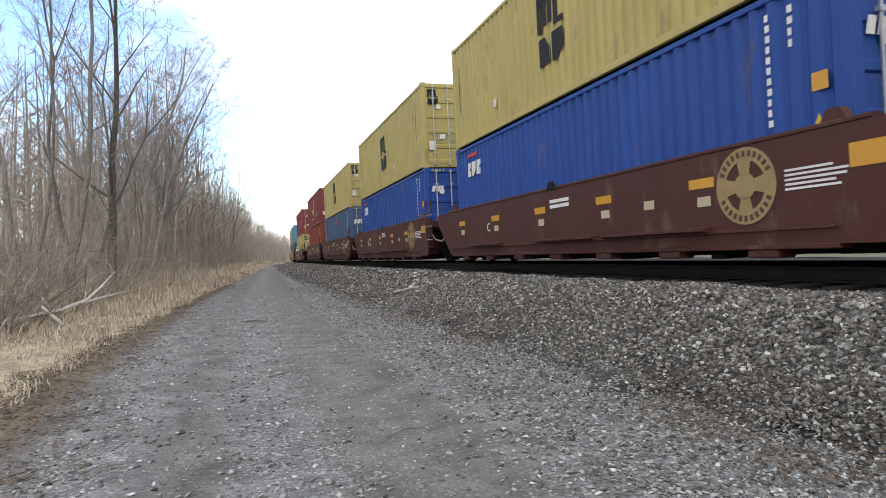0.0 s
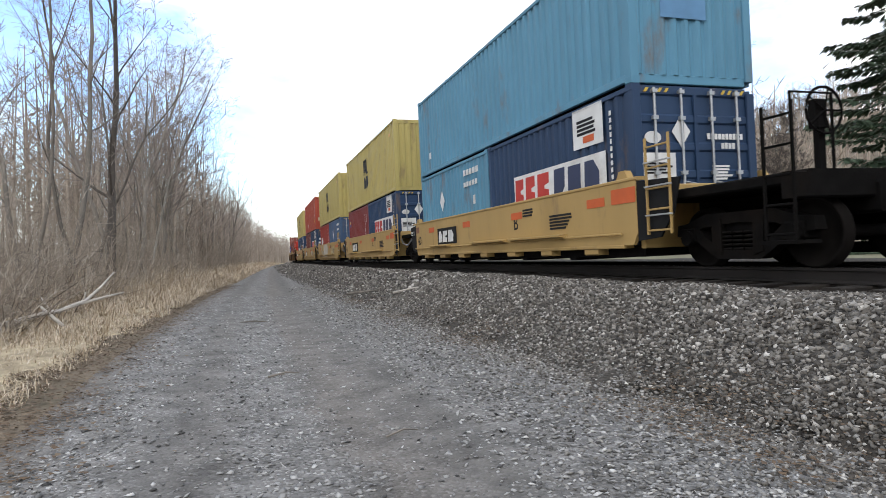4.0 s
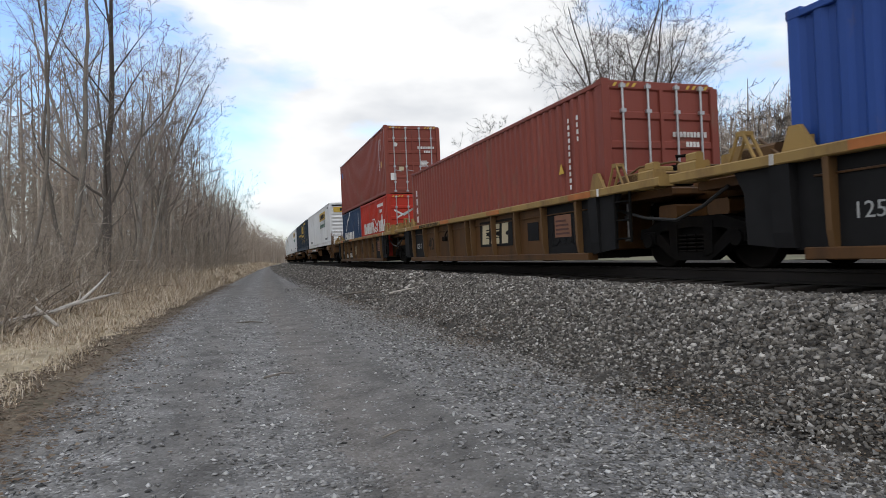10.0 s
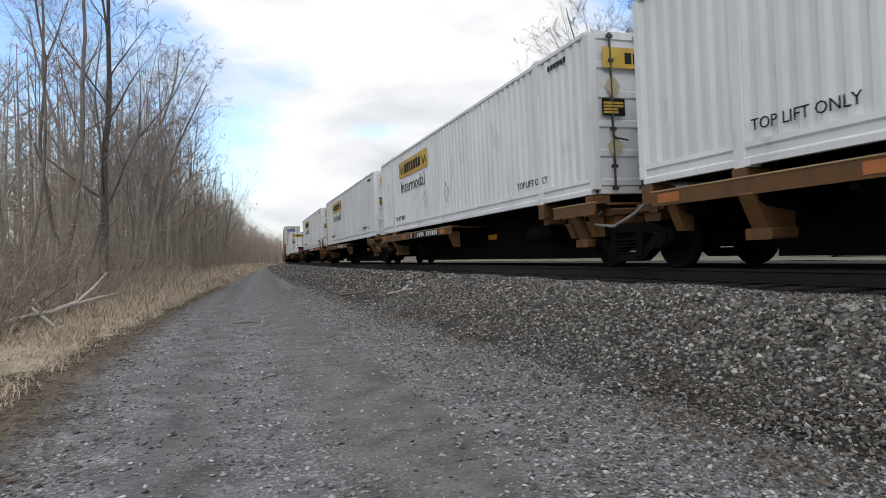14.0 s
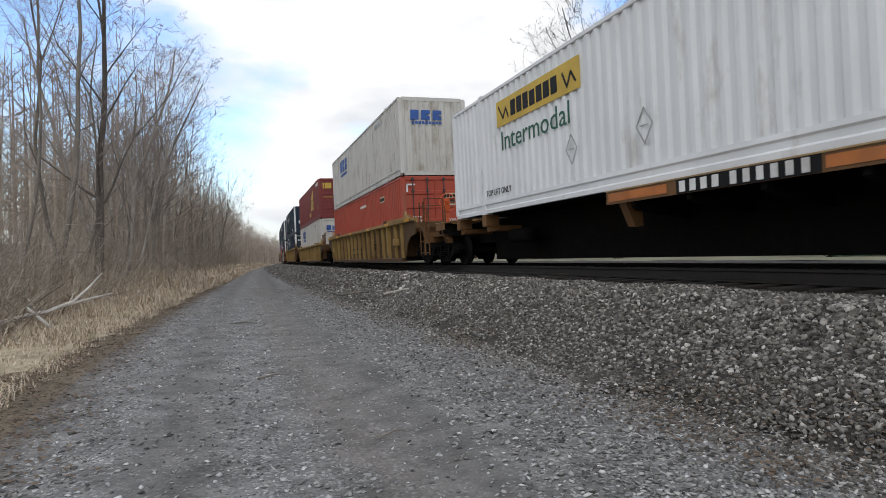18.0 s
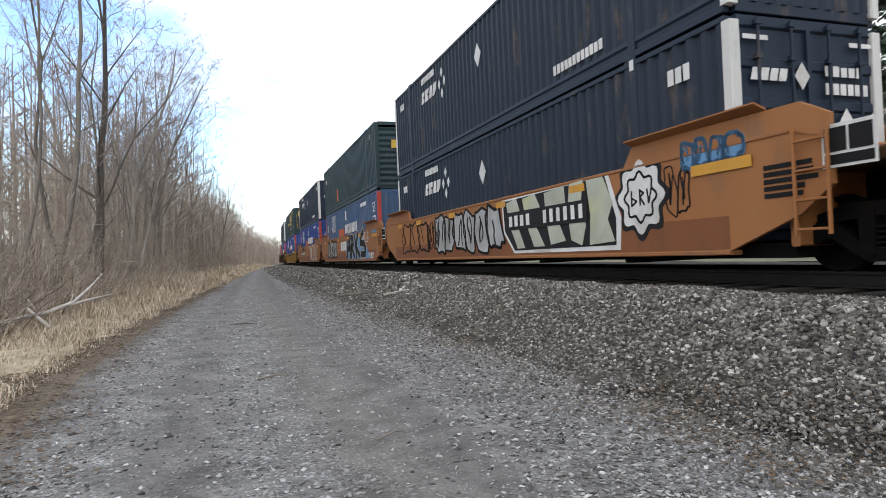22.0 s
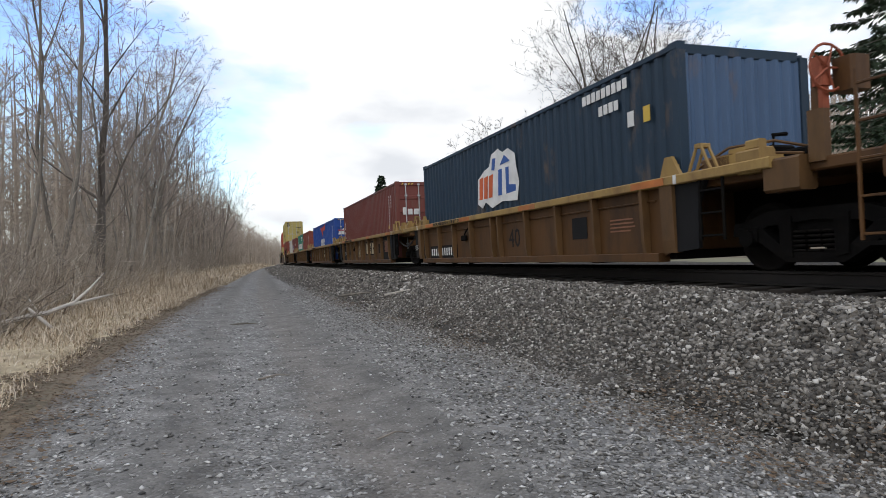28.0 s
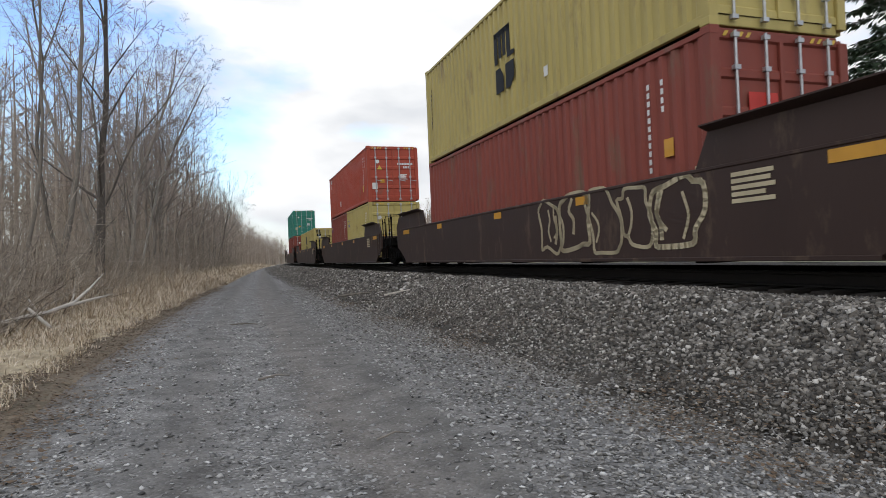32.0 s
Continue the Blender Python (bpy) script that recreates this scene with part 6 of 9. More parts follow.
def deck_fittings(car, e):
    """Brake gear, boxes, brackets and piping over the end of a ribbed unit."""
    def y(a):
        return e * a

    def span(a, b):
        return min(e * a, e * b), max(e * a, e * b)
    def bracket():
        sh = Shape()
        for x in (-1.40, -1.28):
            sh.tube([(x, -0.20, 0), (x, -0.03, 0.34), (x, 0.03, 0.34), (x, 0.20, 0)], 0.022, 5)
        return sh.box(-1.42, -1.26, -0.06, 0.06, 0.30, 0.36, 0.01)
    part("lashing_frame", cached(("lashing_frame",), bracket, TOPCHORD), car, at=(0, y(6.65), 1.33))
    part("gear_box", cached(("gear_box", e), lambda: Shape().box(-1.15, -0.62, *span(6.75, 7.25), 1.30, 1.50, 0.02).box(-1.08, -0.7, *span(6.82, 7.18), 1.50, 1.58, 0.02), TOPCHORD), car, "dusty yellow box on the end deck")
    part("brake_valve", cached(("brake_valve", e), lambda: Shape().box(-0.55, -0.2, *span(6.7, 7.05), 1.30, 1.62, 0.03).tube([(-0.38, y(7.05), 1.45), (-0.38, y(7.45), 1.45)], 0.10, 9).tube([(-0.38, y(6.88), 1.6), (-0.38, y(6.88), 1.78), (-0.15, y(6.88), 1.8)], 0.03, 6), STEEL_DARK), car, "grimy brake valve")
    part("brake_pipe", cached(("brake_pipe", e), lambda: Shape().tube([(-1.2, y(6.3), 1.36), (-1.0, y(6.75), 1.62), (-0.6, y(7.1), 1.66), (-0.3, y(7.5), 1.5), (-0.3, y(7.7), 1.3)], 0.020, 5).tube([(-1.3, y(7.3), 1.34), (-1.3, y(7.55), 1.42), (-0.7, y(7.6), 1.42)], 0.018, 5), POST_PAINT), car)
    part("corner_bracket", cached(("corner_bracket", e), lambda: Shape().box(-1.48, -1.24, *span(7.35, 7.7), 1.18, 1.46, 0.025).box(-1.40, -1.28, *span(7.42, 7.62), 1.46, 1.58, 0.02), TOPCHORD), car, "dusty yellow corner bracket")
    part("articulation_cap", cached(("articulation_cap", e), lambda: Shape().prism([(-0.15 + 0.42 * math.cos(2 * math.pi * i / 14), y(7.62) + 0.42 * math.sin(2 * math.pi * i / 14)) for i in range(14)], "z", 1.02, 1.30), CAR_RUST, True), car, "rounded rusty cap over the joint")


def build_car(kind, place, letter, seed, loaded):
    r = random.Random(seed)
    first, last = place in "FS", place in "LS"
    D = -1.463
    if kind in ("bnsf", "ttx"):
        mt = CAR_MAROON if kind == "bnsf" else CAR_TAN
        top, bot = (1.50, 0.28) if kind == "bnsf" else (1.37, 0.36)
        car = smooth_car(mt, 6.45, top, bot, tail=((6.85, 7.2, 0.95), (6.25, 7.35, 1.2)) if kind == "bnsf" else ((6.3, 6.42, 0.55), (6.05, 6.15, 0.5)))
        half, hp, face, y_bogie = 6.45, 7.93, 9.85, 8.0
        tagged(car, "maroon articulated well car unit with riveted emblem disc" if kind == "bnsf" else "tan yellow articulated well car unit with black lettering", "freight car", "cars of the freight train")
        if kind == "bnsf":
            amber_bars(car, D, 5.4, -3.87, 5, 1.05, 0.46)
            mark(car, [rect(0, 0, 0.24, 0.13)], "cream", D, -2.87, 0.86, "reflector")
            k = 0.86
            disc_shapes = ring(0, 0, 0.36 * k, 0.54 * k, 28) + [disc(0, 0, 0.19 * k, 16)] + [[(-0.08, 0.15), (0.08, 0.15), (0.13, 0.37), (-0.13, 0.37)], [(-0.08, -0.15), (0.08, -0.15), (0.13, -0.37), (-0.13, -0.37)], [(0.15, -0.08), (0.37, -0.13), (0.37, 0.13), (0.15, 0.08)], [(-0.15, -0.08), (-0.37, -0.13), (-0.37, 0.13), (-0.15, 0.08)]]
            mark(car, [[(x * (k if i > 28 else 1), y * (k if i > 28 else 1)) for x, y in q] for i, q in enumerate(disc_shapes)], "gold", D, -4.84, 1.0, "emblem_disc", label="faded gold emblem disc")
            marks = [[(q[0] * math.cos(a) - q[1] * math.sin(a), q[0] * math.sin(a) + q[1] * math.cos(a)) for q in rect(-0.022, 0.355, 0.044, 0.07)] for a in [2 * math.pi * i / 28 for i in range(28) if i not in (6, 7, 8, 20, 21, 22)]]
            mark(car, marks, "brown", D - 0.006, -4.84, 1.0, "emblem_rim")
            mark(car, bars(0.8, 0.26, 5, seed, 0.5), "white", D, -5.42, 0.88, "small_print")
            mark(car, bars(0.75, 0.2, 2, seed + 1), "white", D, 0.1, 1.12, "small_print")
            mark(car, [rect(0, 0, 0.5, 0.24)], "amber", D, -6.2, 1.03, "reflector")
            words(car, letter, 0.3, "white", D, 3.4, 0.82)
            mark(car, [[(-0.22, 0), (0.22, 0), (0.1, 0.16), (-0.1, 0.16)]], "maroon", D - 0.01, 0.0, top - 0.02, "lifting_lug")
            if letter == "A":
                mark(car, glyphs(4, 0.24, 0.26, 3, gap=0.45) + [rect(1.2 + i * 0.24, 0, 0.11, 0.26) for i in range(6)], "gold", D, 4.6, 0.72, "painted_number")
        else:
            amber_bars(car, D, 4.6, -5.0, 4, 1.02, 0.55, 0.15, "orange", False)
            mark(car, [rect(0, 0, 0.65, 0.24)], "orange", D, -5.75, 1.02, "reflector")
            words(car, letter, 0.42, "black", D, {"A": 1.4, "D": 2.55}.get(letter, -1.9), 0.80)
            words(car, "40", 0.40, "black", D, 5.95, 0.66)
            mark(car, [rect(0, 0, 0.34, 0.2)], "rust", D, 6.1, 1.06, "reflector")
            if letter == "A":
                mark(car, [rect(0, 0, 2.3, 0.34)], "maroon", D, 4.6, 0.72, "number_board", label="black number board")
                mark(car, glyphs(4, 0.2, 0.22, 3, gap=0.45) + [rect(0.95 + i * 0.2, 0, 0.10, 0.22) for i in range(6)], "white", D - 0.006, 4.5, 0.78, "painted_number")
                words(car, "LD LMT 124,500 PER UNIT", 0.15, "black", D, 0.3, 0.92)
            elif letter != "D":
                mark(car, [rect(0, 0, 1.75, 0.48)], "maroon", D, 3.7, 0.62, "emblem_board", label="black emblem board")
                block_row(car, 3.6, 0.68, 1.5, 0.34, 3, "white", D - 0.006, skew=0.2, label="white slanting blocks", seed=72)
            mark(car, bars(0.9, 0.3, 5, seed), "black", D, -3.6, 0.72, "small_print")
            mark(car, bars(0.5, 0.18, 3, seed), "black", D, -2.4, 1.05, "small_print")
            for e in (-1, 1):
                part("end_side_plate", Shape().prism([(-6.42, 1.33), (-6.42, 0.42), (-6.95, 0.46), (-7.25, 0.8), (-7.4, 1.28)] if e < 0 else [(6.15, 1.33), (6.15, 0.42), (6.70, 0.50), (6.76, 0.8), (6.86, 1.28)], "x", -1.455, -1.42).mesh("end_side_plate", INK["maroon"]), car, "black-painted end plate")
            words(car, "125 T", 0.2, "white", -1.482, 6.78, 1.0)
            if letter == "D":
                scrawl(car, D - 0.004, 3.45, 0.46, 1.4, 0.45, 5, 9, "wash", "wash", 0.045, False)
                scrawl(car, D - 0.004, 3.7, 0.9, 0.5, 0.4, 2, 19, "wash", "wash", 0.05, False)
                mark(car, [[(0.1, 0.38), (0.0, 0.55), (0.04, 0.75), (0.22, 0.93), (2.4, 0.93), (2.7, 0.5), (2.4, 0.05), (0.25, 0.0), (0.05, 0.1), (0.0, 0.28)]], "wash", D - 0.003, 1.85, 0.42, "painted_patch", label="chalky pale painted-out patch")
                scrawl(car, D - 0.006, -2.6, 0.5, 1.8, 0.6, 5, 10, "cream", "cream", 0.045, False)
            if letter == "E":
                scrawl(car, D - 0.004, -3.2, 0.55, 0.9, 0.5, 3, 12, "cream", "white", 0.04, False)
        grab(car, mt, [(-1.5, -half + 0.4, bot + 0.18), (-1.5, half - 0.3, bot + 0.18)], 0.02, "train_line_pipe")
        foot_boards(car, mt, half, bot + 0.26)
        ly = -7.3 if kind == "bnsf" else -7.0
        ladder(car, mt, ly, 0.5, top + 0.55, -1.5, 0.52, 5)
        for z in (0.78, 1.2, 1.55):
            grab(car, GALV, [(-1.5, ly - 0.30, z), (-1.54, ly - 0.26, z), (-1.54, ly + 0.26, z), (-1.5, ly + 0.30, z)], 0.014, "grab_iron")
        dz = top - 0.25
    elif kind == "rib40":
        top, bot = 1.33, 0.22
        posts = [-6.05, -5.48, -4.15, -2.88, -1.58, -0.2, 0.2, 1.58, 2.88, 4.15, 5.48, 6.05]
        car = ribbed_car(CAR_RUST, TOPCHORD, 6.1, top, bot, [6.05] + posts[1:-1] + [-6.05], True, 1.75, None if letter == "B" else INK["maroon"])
        half, hp, face, y_bogie = 6.2, 7.95, 9.85, 8.0
        tagged(car, "rusty tan ribbed well car unit with yellow top chord", "freight car", "cars of the freight train")
        DP = -1.349
        for y in (5.2, 2.2, -1.4, -5.3):
            mark(car, [rect(0, 0, 0.75, 0.10)], "patch", -1.503, y, 1.215, "orange_patch")
        words(car, "40", 0.58, "black", DP, 3.95 if letter in "CDE" else -0.55, 0.48)
        mark(car, [rect(0, 0, 0.46, 1.0) if letter == "B" else rect(0, 0, 1.75, 1.0)], "maroon", DP + 0.001, 5.98, 0.24, "black_panel", label="black-painted side panel")
        words(car, "125-T", 0.24, "grey", DP - 0.006 if letter != "B" else -1.424, 5.3 if letter != "B" else 6.68, 0.55, squeeze=1.0 if letter != "B" else 0.75)
        for y in (6.15, -6.25):
            mark(car, [rect(0, 0, 0.06, 0.125)], "white", -1.503, y, 1.203, "white_tick")
        if letter in "CDE":
            mark(car, [rect(0, 0, 1.95, 0.62)], "maroon", DP, -0.58, 0.48, "emblem_board", label="black emblem board")
            block_row(car, -0.72, 0.54, 1.66, 0.48, 3, "cream", DP - 0.006, skew=0.12, label="cream slanting blocks", seed=71)
            mark(car, [rect(0, i * 0.062, 0.92, 0.024) for i in range(4)], "maroon", DP - 0.012, -1.0, 0.68, "emblem_stripes", label="thin black stripes across the blocks")
        else:
            mark(car, [rect(0, 0, 2.4, 0.36)], "maroon", DP - 0.003, 5.2 if letter == "B" else 4.1, 0.28, "number_board", label="black number board")
            mark(car, glyphs(4, 0.2, 0.22, 3, gap=0.45) + [rect(1.0 + i * 0.19, 0, 0.09, 0.22) for i in range(6)], "white", DP - 0.010, 5.1 if letter == "B" else 4.0, 0.35, "painted_number")
        if letter != "B":
            mark(car, [rect(0, 0, 1.78, 0.98)], "maroon", DP, -4.2, 0.25, "black_panel", label="black-painted side panel")
            mark(car, [rect(0, 0, 0.62, 0.42)], "rust", DP - 0.006, -4.5, 0.58, "notice_patch", label="faded tan notice")
            mark(car, bars(0.52, 0.32, 4, seed, 0.55), "brown", DP - 0.012, -4.55, 0.63, "small_print")
        if letter == "A":
            scrawl(car, DP - 0.012, -5.1, 0.42, 0.7, 0.6, 2, 90, "cream", "cream", 0.035, False)
        mark(car, [rect(0, 0, 0.5, 0.38)], "maroon", DP, -3.3, 0.55, "plate")
        if letter == "B":
            mark(car, bars(0.7, 0.24, 4, seed, 0.6), "rust", DP, -4.5, 0.62, "small_print")
        words(car, "52,900 LBS. MAX. GROSS WT. FOR 20 FT. CONT.", 0.125, "black", -1.503, 4.6, 1.222)
        if (seed % 2 and letter != "B") or (letter == "C" and seed > 20):
            scrawl(car, DP - 0.004, 1.2, 0.42, 1.0, 0.55, 4, seed, "cream", "cream", 0.035, False)
        if letter == "E":
            scrawl(car, DP - 0.004, -4.4, 0.42, 1.0, 0.5, 4, seed + 3, "cream", "black", 0.04, False)
        ladder(car, STEEL_DARK, -6.9, 0.42, 1.2, -1.46, 0.4, 3)
        for e in (-1, 1):
            deck_fittings(car, e)
        part("release_lever", Shape().tube([(-1.38, 1.7, 1.1), (-1.40, 2.0, 0.95), (-1.40, 2.15, 0.82)], 0.022, 5).box(-1.43, -1.36, 2.02, 2.3, 0.72, 0.86, 0.02).mesh("release_lever", STEEL_DARK), car)
        for e in (-1, 1):
            part("walkway_bracket", cached(("walkway_bracket", e), lambda: Shape().box(-1.2, 1.2, min(e * 6.3, e * 7.0), max(e * 6.3, e * 7.0), 1.22, 1.30, 0.02).box(-1.15, -0.8, min(e * 6.4, e * 6.9), max(e * 6.4, e * 6.9), 1.3, 1.52, 0.03).box(0.5, 1.0, min(e * 6.4, e * 6.9), max(e * 6.4, e * 6.9), 1.3, 1.48, 0.03), POST_PAINT), car)
        dz = top
    elif kind in ("orange53", "maroon53", "brown53"):
        mt = {"orange53": CAR_ORANGE, "maroon53": CAR_MAROON, "brown53": CAR_DARK}[kind]
        top, bot, wing = {"orange53": (1.55, 0.27, 1.87), "maroon53": (1.28, 0.21, 1.44), "brown53": (1.32, 0.20, 1.80)}[kind]
        car = smooth_car(mt, 9.0, top, bot, (6.0, wing), 0.9 if kind == "orange53" else 0.6, boards=False, over=0.5)
        half, hp, face, y_bogie = 9.0, 9.85, (11.9 if kind == "orange53" else 11.05), (9.9 if kind == "orange53" else 9.75)
        tagged(car, {"orange53": "burnt-orange well car unit covered in graffiti", "maroon53": "maroon well car with plain sides and raised ends", "brown53": "dark brown well car with plain grimy sides"}[kind], "freight car", "cars of the freight train")
        if kind == "orange53":
            for y in (7.6, 5.3, 2.1, -1.15, -4.4):
                mark(car, [rect(0, 0, 0.5, 0.13)], "amber", D - 0.014, y, 1.36, "reflector")
            mark(car, [rect(0, 0, 1.0, 0.14)], "amber", D - 0.014, -7.5, 1.25, "reflector")
            # thin overlay whose darker orange imitates shade on the in-turned lower plate
            part("lower_side_band", Shape().box(-1.4625, -1.458, -8.1, 8.1, 0.29, 0.70).mesh("lower_side_band", CAR_ORANGE_LOW), car, "lower edge of the side with its shade painted in darker orange")
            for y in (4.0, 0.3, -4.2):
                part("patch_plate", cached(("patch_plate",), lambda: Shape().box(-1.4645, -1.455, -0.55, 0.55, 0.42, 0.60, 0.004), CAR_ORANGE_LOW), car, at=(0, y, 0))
        else:
            for y in (8.6, 4.8, 0.6, -3.0, -7.9):
                mark(car, [rect(0, 0, 0.75 if abs(y) > 7 else 0.4, 0.14)], "amber", D, y, top - 0.18, "reflector")
        mark(car, bars(0.7, 0.4, 5, seed), "cream" if kind != "orange53" else "maroon", D, -6.6 if kind != "orange53" else -8.65, 0.85, "small_print")
        for i, y in enumerate((-6.0, -6.7, -7.4, -8.1)):
            mark(car, [rect(0, 0, 0.2, 0.05), rect(0.16, 0, 0.05, 0.2)], "cream" if kind != "orange53" else "maroon", D, y, top + 0.02, "guide_mark")
        if kind == "orange53":
            mark(car, [rect(0, 0, 0.58, 0.44)], "white", D, -9.4, 1.08, "notice_frame")
            mark(car, [rect(0.03, 0.03, 0.52, 0.10), rect(0.03, 0.16, 0.24, 0.24), rect(0.30, 0.16, 0.24, 0.24)], "maroon", D - 0.006, -9.4, 1.08, "notice_board")
            if place == "F":
                scrawl(car, D, 7.1, 0.45, 3.0, 1.0, 3, 5, "grey", "black", 0.08, False)
                scrawl(car, D, 3.35, 0.36, 4.75, 1.15, 6, 6, "grey", "black", 0.09)
                scrawl(car, D - 0.004, 4.2, 0.5, 1.1, 0.85, 4, 16, "grey", "black", 0.04, False)
                # the large pale letters on a black ground with a white rim
                mark(car, [[(0, 1.18), (0.05, 0.45), (0.55, 0.0), (4.4, 0.0), (4.45, 0.5), (4.15, 1.2)]], "white", D, -1.45, 0.33, "graffiti_ground")
                mark(car, [[(0.08, 1.14), (0.12, 0.5), (0.6, 0.06), (4.3, 0.08), (4.32, 0.5), (4.05, 1.2)]], "black", D - 0.006, -1.45, 0.33, "graffiti_ground")
                for q in ([(0.25, 1.1), (0.75, 1.16), (0.95, 0.8), (0.8, 0.55), (1.1, 0.1), (0.75, 0.1), (0.4, 0.6)], [(1.05, 1.12), (1.6, 1.17), (1.8, 0.9), (1.55, 0.6), (1.95, 0.12), (1.5, 0.12), (1.2, 0.6)], [(2.0, 1.14), (2.75, 1.2), (2.8, 0.75), (2.55, 0.5), (2.75, 0.2), (2.2, 0.14), (2.05, 0.6)], [(2.95, 1.2), (3.4, 1.22), (3.3, 0.8), (3.45, 0.45), (3.3, 0.1), (2.95, 0.2), (2.85, 0.7)], [(3.5, 1.2), (4.0, 1.2), (4.25, 0.75), (4.1, 0.5), (4.28, 0.14), (3.55, 0.1), (3.6, 0.6)]):
                    mark(car, [q], "pale", D - 0.012, -1.45, 0.33, "graffiti_letter", label="pale sprayed graffiti letter")
                mark(car, [rect(0, 0, 3.2, 0.38, 0.03)], "black", D - 0.02, -1.75, 0.83, "number_board", label="black number board")
                mark(car, glyphs(4, 0.27, 0.24, 3, gap=0.45) + [rect(1.55 + i * 0.26, 0, 0.12, 0.25) for i in range(6)], "white", D - 0.026, -1.85, 0.90, "painted_number")
                lobes = [((0.50 + 0.06 * math.cos(8 * a)) * math.cos(a), (0.50 + 0.06 * math.cos(8 * a)) * math.sin(a)) for a in [2 * math.pi * i / 48 for i in range(48)]]
                mark(car, [[(x * 1.18, y * 1.18) for x, y in lobes]], "black", D, -6.4, 1.10, "graffiti_rim")
                mark(car, [lobes], "white", D - 0.006, -6.4, 1.10, "graffiti_flower", label="white sprayed flower with black rim")
                mark(car, stroke([(x * 0.68, y * 0.68) for x, y in lobes] + [(lobes[0][0] * 0.68, 0)], 0.035) + stroke([(-0.2, 0.1), (-0.2, -0.12), (-0.08, -0.06), (-0.2, 0.0)], 0.03) + stroke([(0.0, -0.12), (0.0, 0.1), (0.09, 0.05), (0.0, 0.0), (0.1, -0.12)], 0.03) + stroke([(0.17, 0.1), (0.2, -0.1), (0.27, 0.1)], 0.03), "black", D - 0.012, -6.4, 1.10, "graffiti_outline")
                scrawl(car, D, -6.95, 0.75, 0.5, 0.7, 2, 18, "black", "black", 0.03, False)
                scrawl(car, D, -7.3, 1.36, 1.05, 0.36, 4, 8, "sky", "sky", 0.08)
            elif place == "M":
                scrawl(car, D, 6.15, 0.42, 3.4, 1.05, 4, 25, "grey", "black", 0.13)
                mark(car, [[(0.3, 0), (6.4, 0.0), (5.7, 0.45), (4.6, 0.9), (4.2, 1.2), (0.4, 1.0), (0, 0.4)]], "sky", D, -0.6, 0.33, "painted_patch", label="pale blue sprayed ground")
                mark(car, [rect(-0.2, 0, 0.5, 0.48, 0.1), rect(0.4, 0, 0.5, 0.48, 0.1), rect(1.0, 0, 0.62, 0.48, 0.1)], "white", D - 0.006, 0.95, 0.80, "emblem", label="white worn emblem")
                letters = [[(0, 0), (0.55, 1.0), (0.85, 1.05), (1.0, 0.0)], [(0.3, 0.42), (0.95, 0.45)], [(1.3, 0.0), (1.35, 1.0), (1.85, 0.95), (1.95, 0.65), (1.45, 0.5), (2.15, 0.05)], [(2.4, 1.05), (2.75, 0.0)], [(3.2, 1.1), (2.65, 0.5), (3.6, 0.05)], [(4.55, 1.15), (3.95, 0.95), (3.85, 0.65), (4.7, 0.6), (5.0, 0.35), (4.8, 0.1), (4.0, 0.12)]]
                mark(car, [q for w in letters for q in stroke(w, 0.42)], "grey", D - 0.006, -0.95, 0.42, "graffiti_rim")
                for w in letters:
                    mark(car, stroke(w, 0.29), "black", D - 0.012, -0.95, 0.42, "graffiti_stroke", label="bold black sprayed stroke")
                scrawl(car, D, -5.3, 1.05, 1.35, 0.5, 5, 31, "white", "white", 0.035, False)
                scrawl(car, D, -6.3, 0.34, 1.3, 0.25, 5, 30, "white", "white", 0.03, False)
                mark(car, [rect(0, 0, 0.9, 0.36)], "sky", D, -7.4, 1.42, "painted_patch")
            else:
                scrawl(car, D, -2.6, 0.36, 1.3, 1.05, 2, 34, "white", "white", 0.045, False)
                scrawl(car, D, -3.6, 0.34, 3.4, 1.25, 3, 33, "white", "white", 0.055, False)
                scrawl(car, D, -2.2, 1.15, 0.9, 0.3, 5, 35, "cream", "cream", 0.025, False)
                scrawl(car, D, 4.2, 1.22, 2.6, 0.3, 7, 36, "black", "black", 0.03, False)
                mark(car, [rect(0, 0, 3.2, 0.34)], "black", D, 5.0, 0.80, "number_board", label="black number board")
                mark(car, glyphs(4, 0.27, 0.22, 3, gap=0.45) + [rect(1.5 + i * 0.26, 0, 0.12, 0.22) for i in range(6)], "white", D - 0.006, 4.9, 0.86, "painted_number")
                words(car, "B", 0.34, "black", D, 1.42, 0.88)
                words(car, "53", 0.46, "navy", D, 8.0, 0.75)
        elif kind == "maroon53":
            words(car, "53", 0.4, "gold", D, -6.6, 0.62)
            mark(car, glyphs(4, 0.2, 0.26, 3, gap=0.45) + [rect(1.3 + i * 0.22, 0, 0.10, 0.26) for i in range(6)], "cream", D, 5.6, 0.72, "painted_number")
            mark(car, [rect(0, 0, 0.6, 0.42)], "maroon", D, -7.4, 0.62, "notice_board")
            if seed < 20:
                mark(car, [[(0, 0.1), (0.3, -0.02), (1.55, 0), (1.75, 0.5), (1.6, 0.92), (0.2, 0.95), (-0.05, 0.5)]], "grey", D, 1.0, 0.28, "painted_patch", label="pale blue-white sprayed patch")
            else:
                scrawl(car, D, -0.5, 0.28, 5.2, 1.1, 5, 44, "white", "black", 0.13)
                mark(car, [[(0, 0), (0.7, 0), (0.5, 0.5), (0.2, 0.62)]], "red", D, 1.6, 0.3, "painted_patch")
        elif place == "S" and seed == 38:
            scrawl(car, D, -1.6, 0.3, 4.4, 1.05, 5, 47, "gold", "cream", 0.10, False)
        ladder(car, mt, -half - 0.3, 0.42, top, -1.52, 0.4, 4)
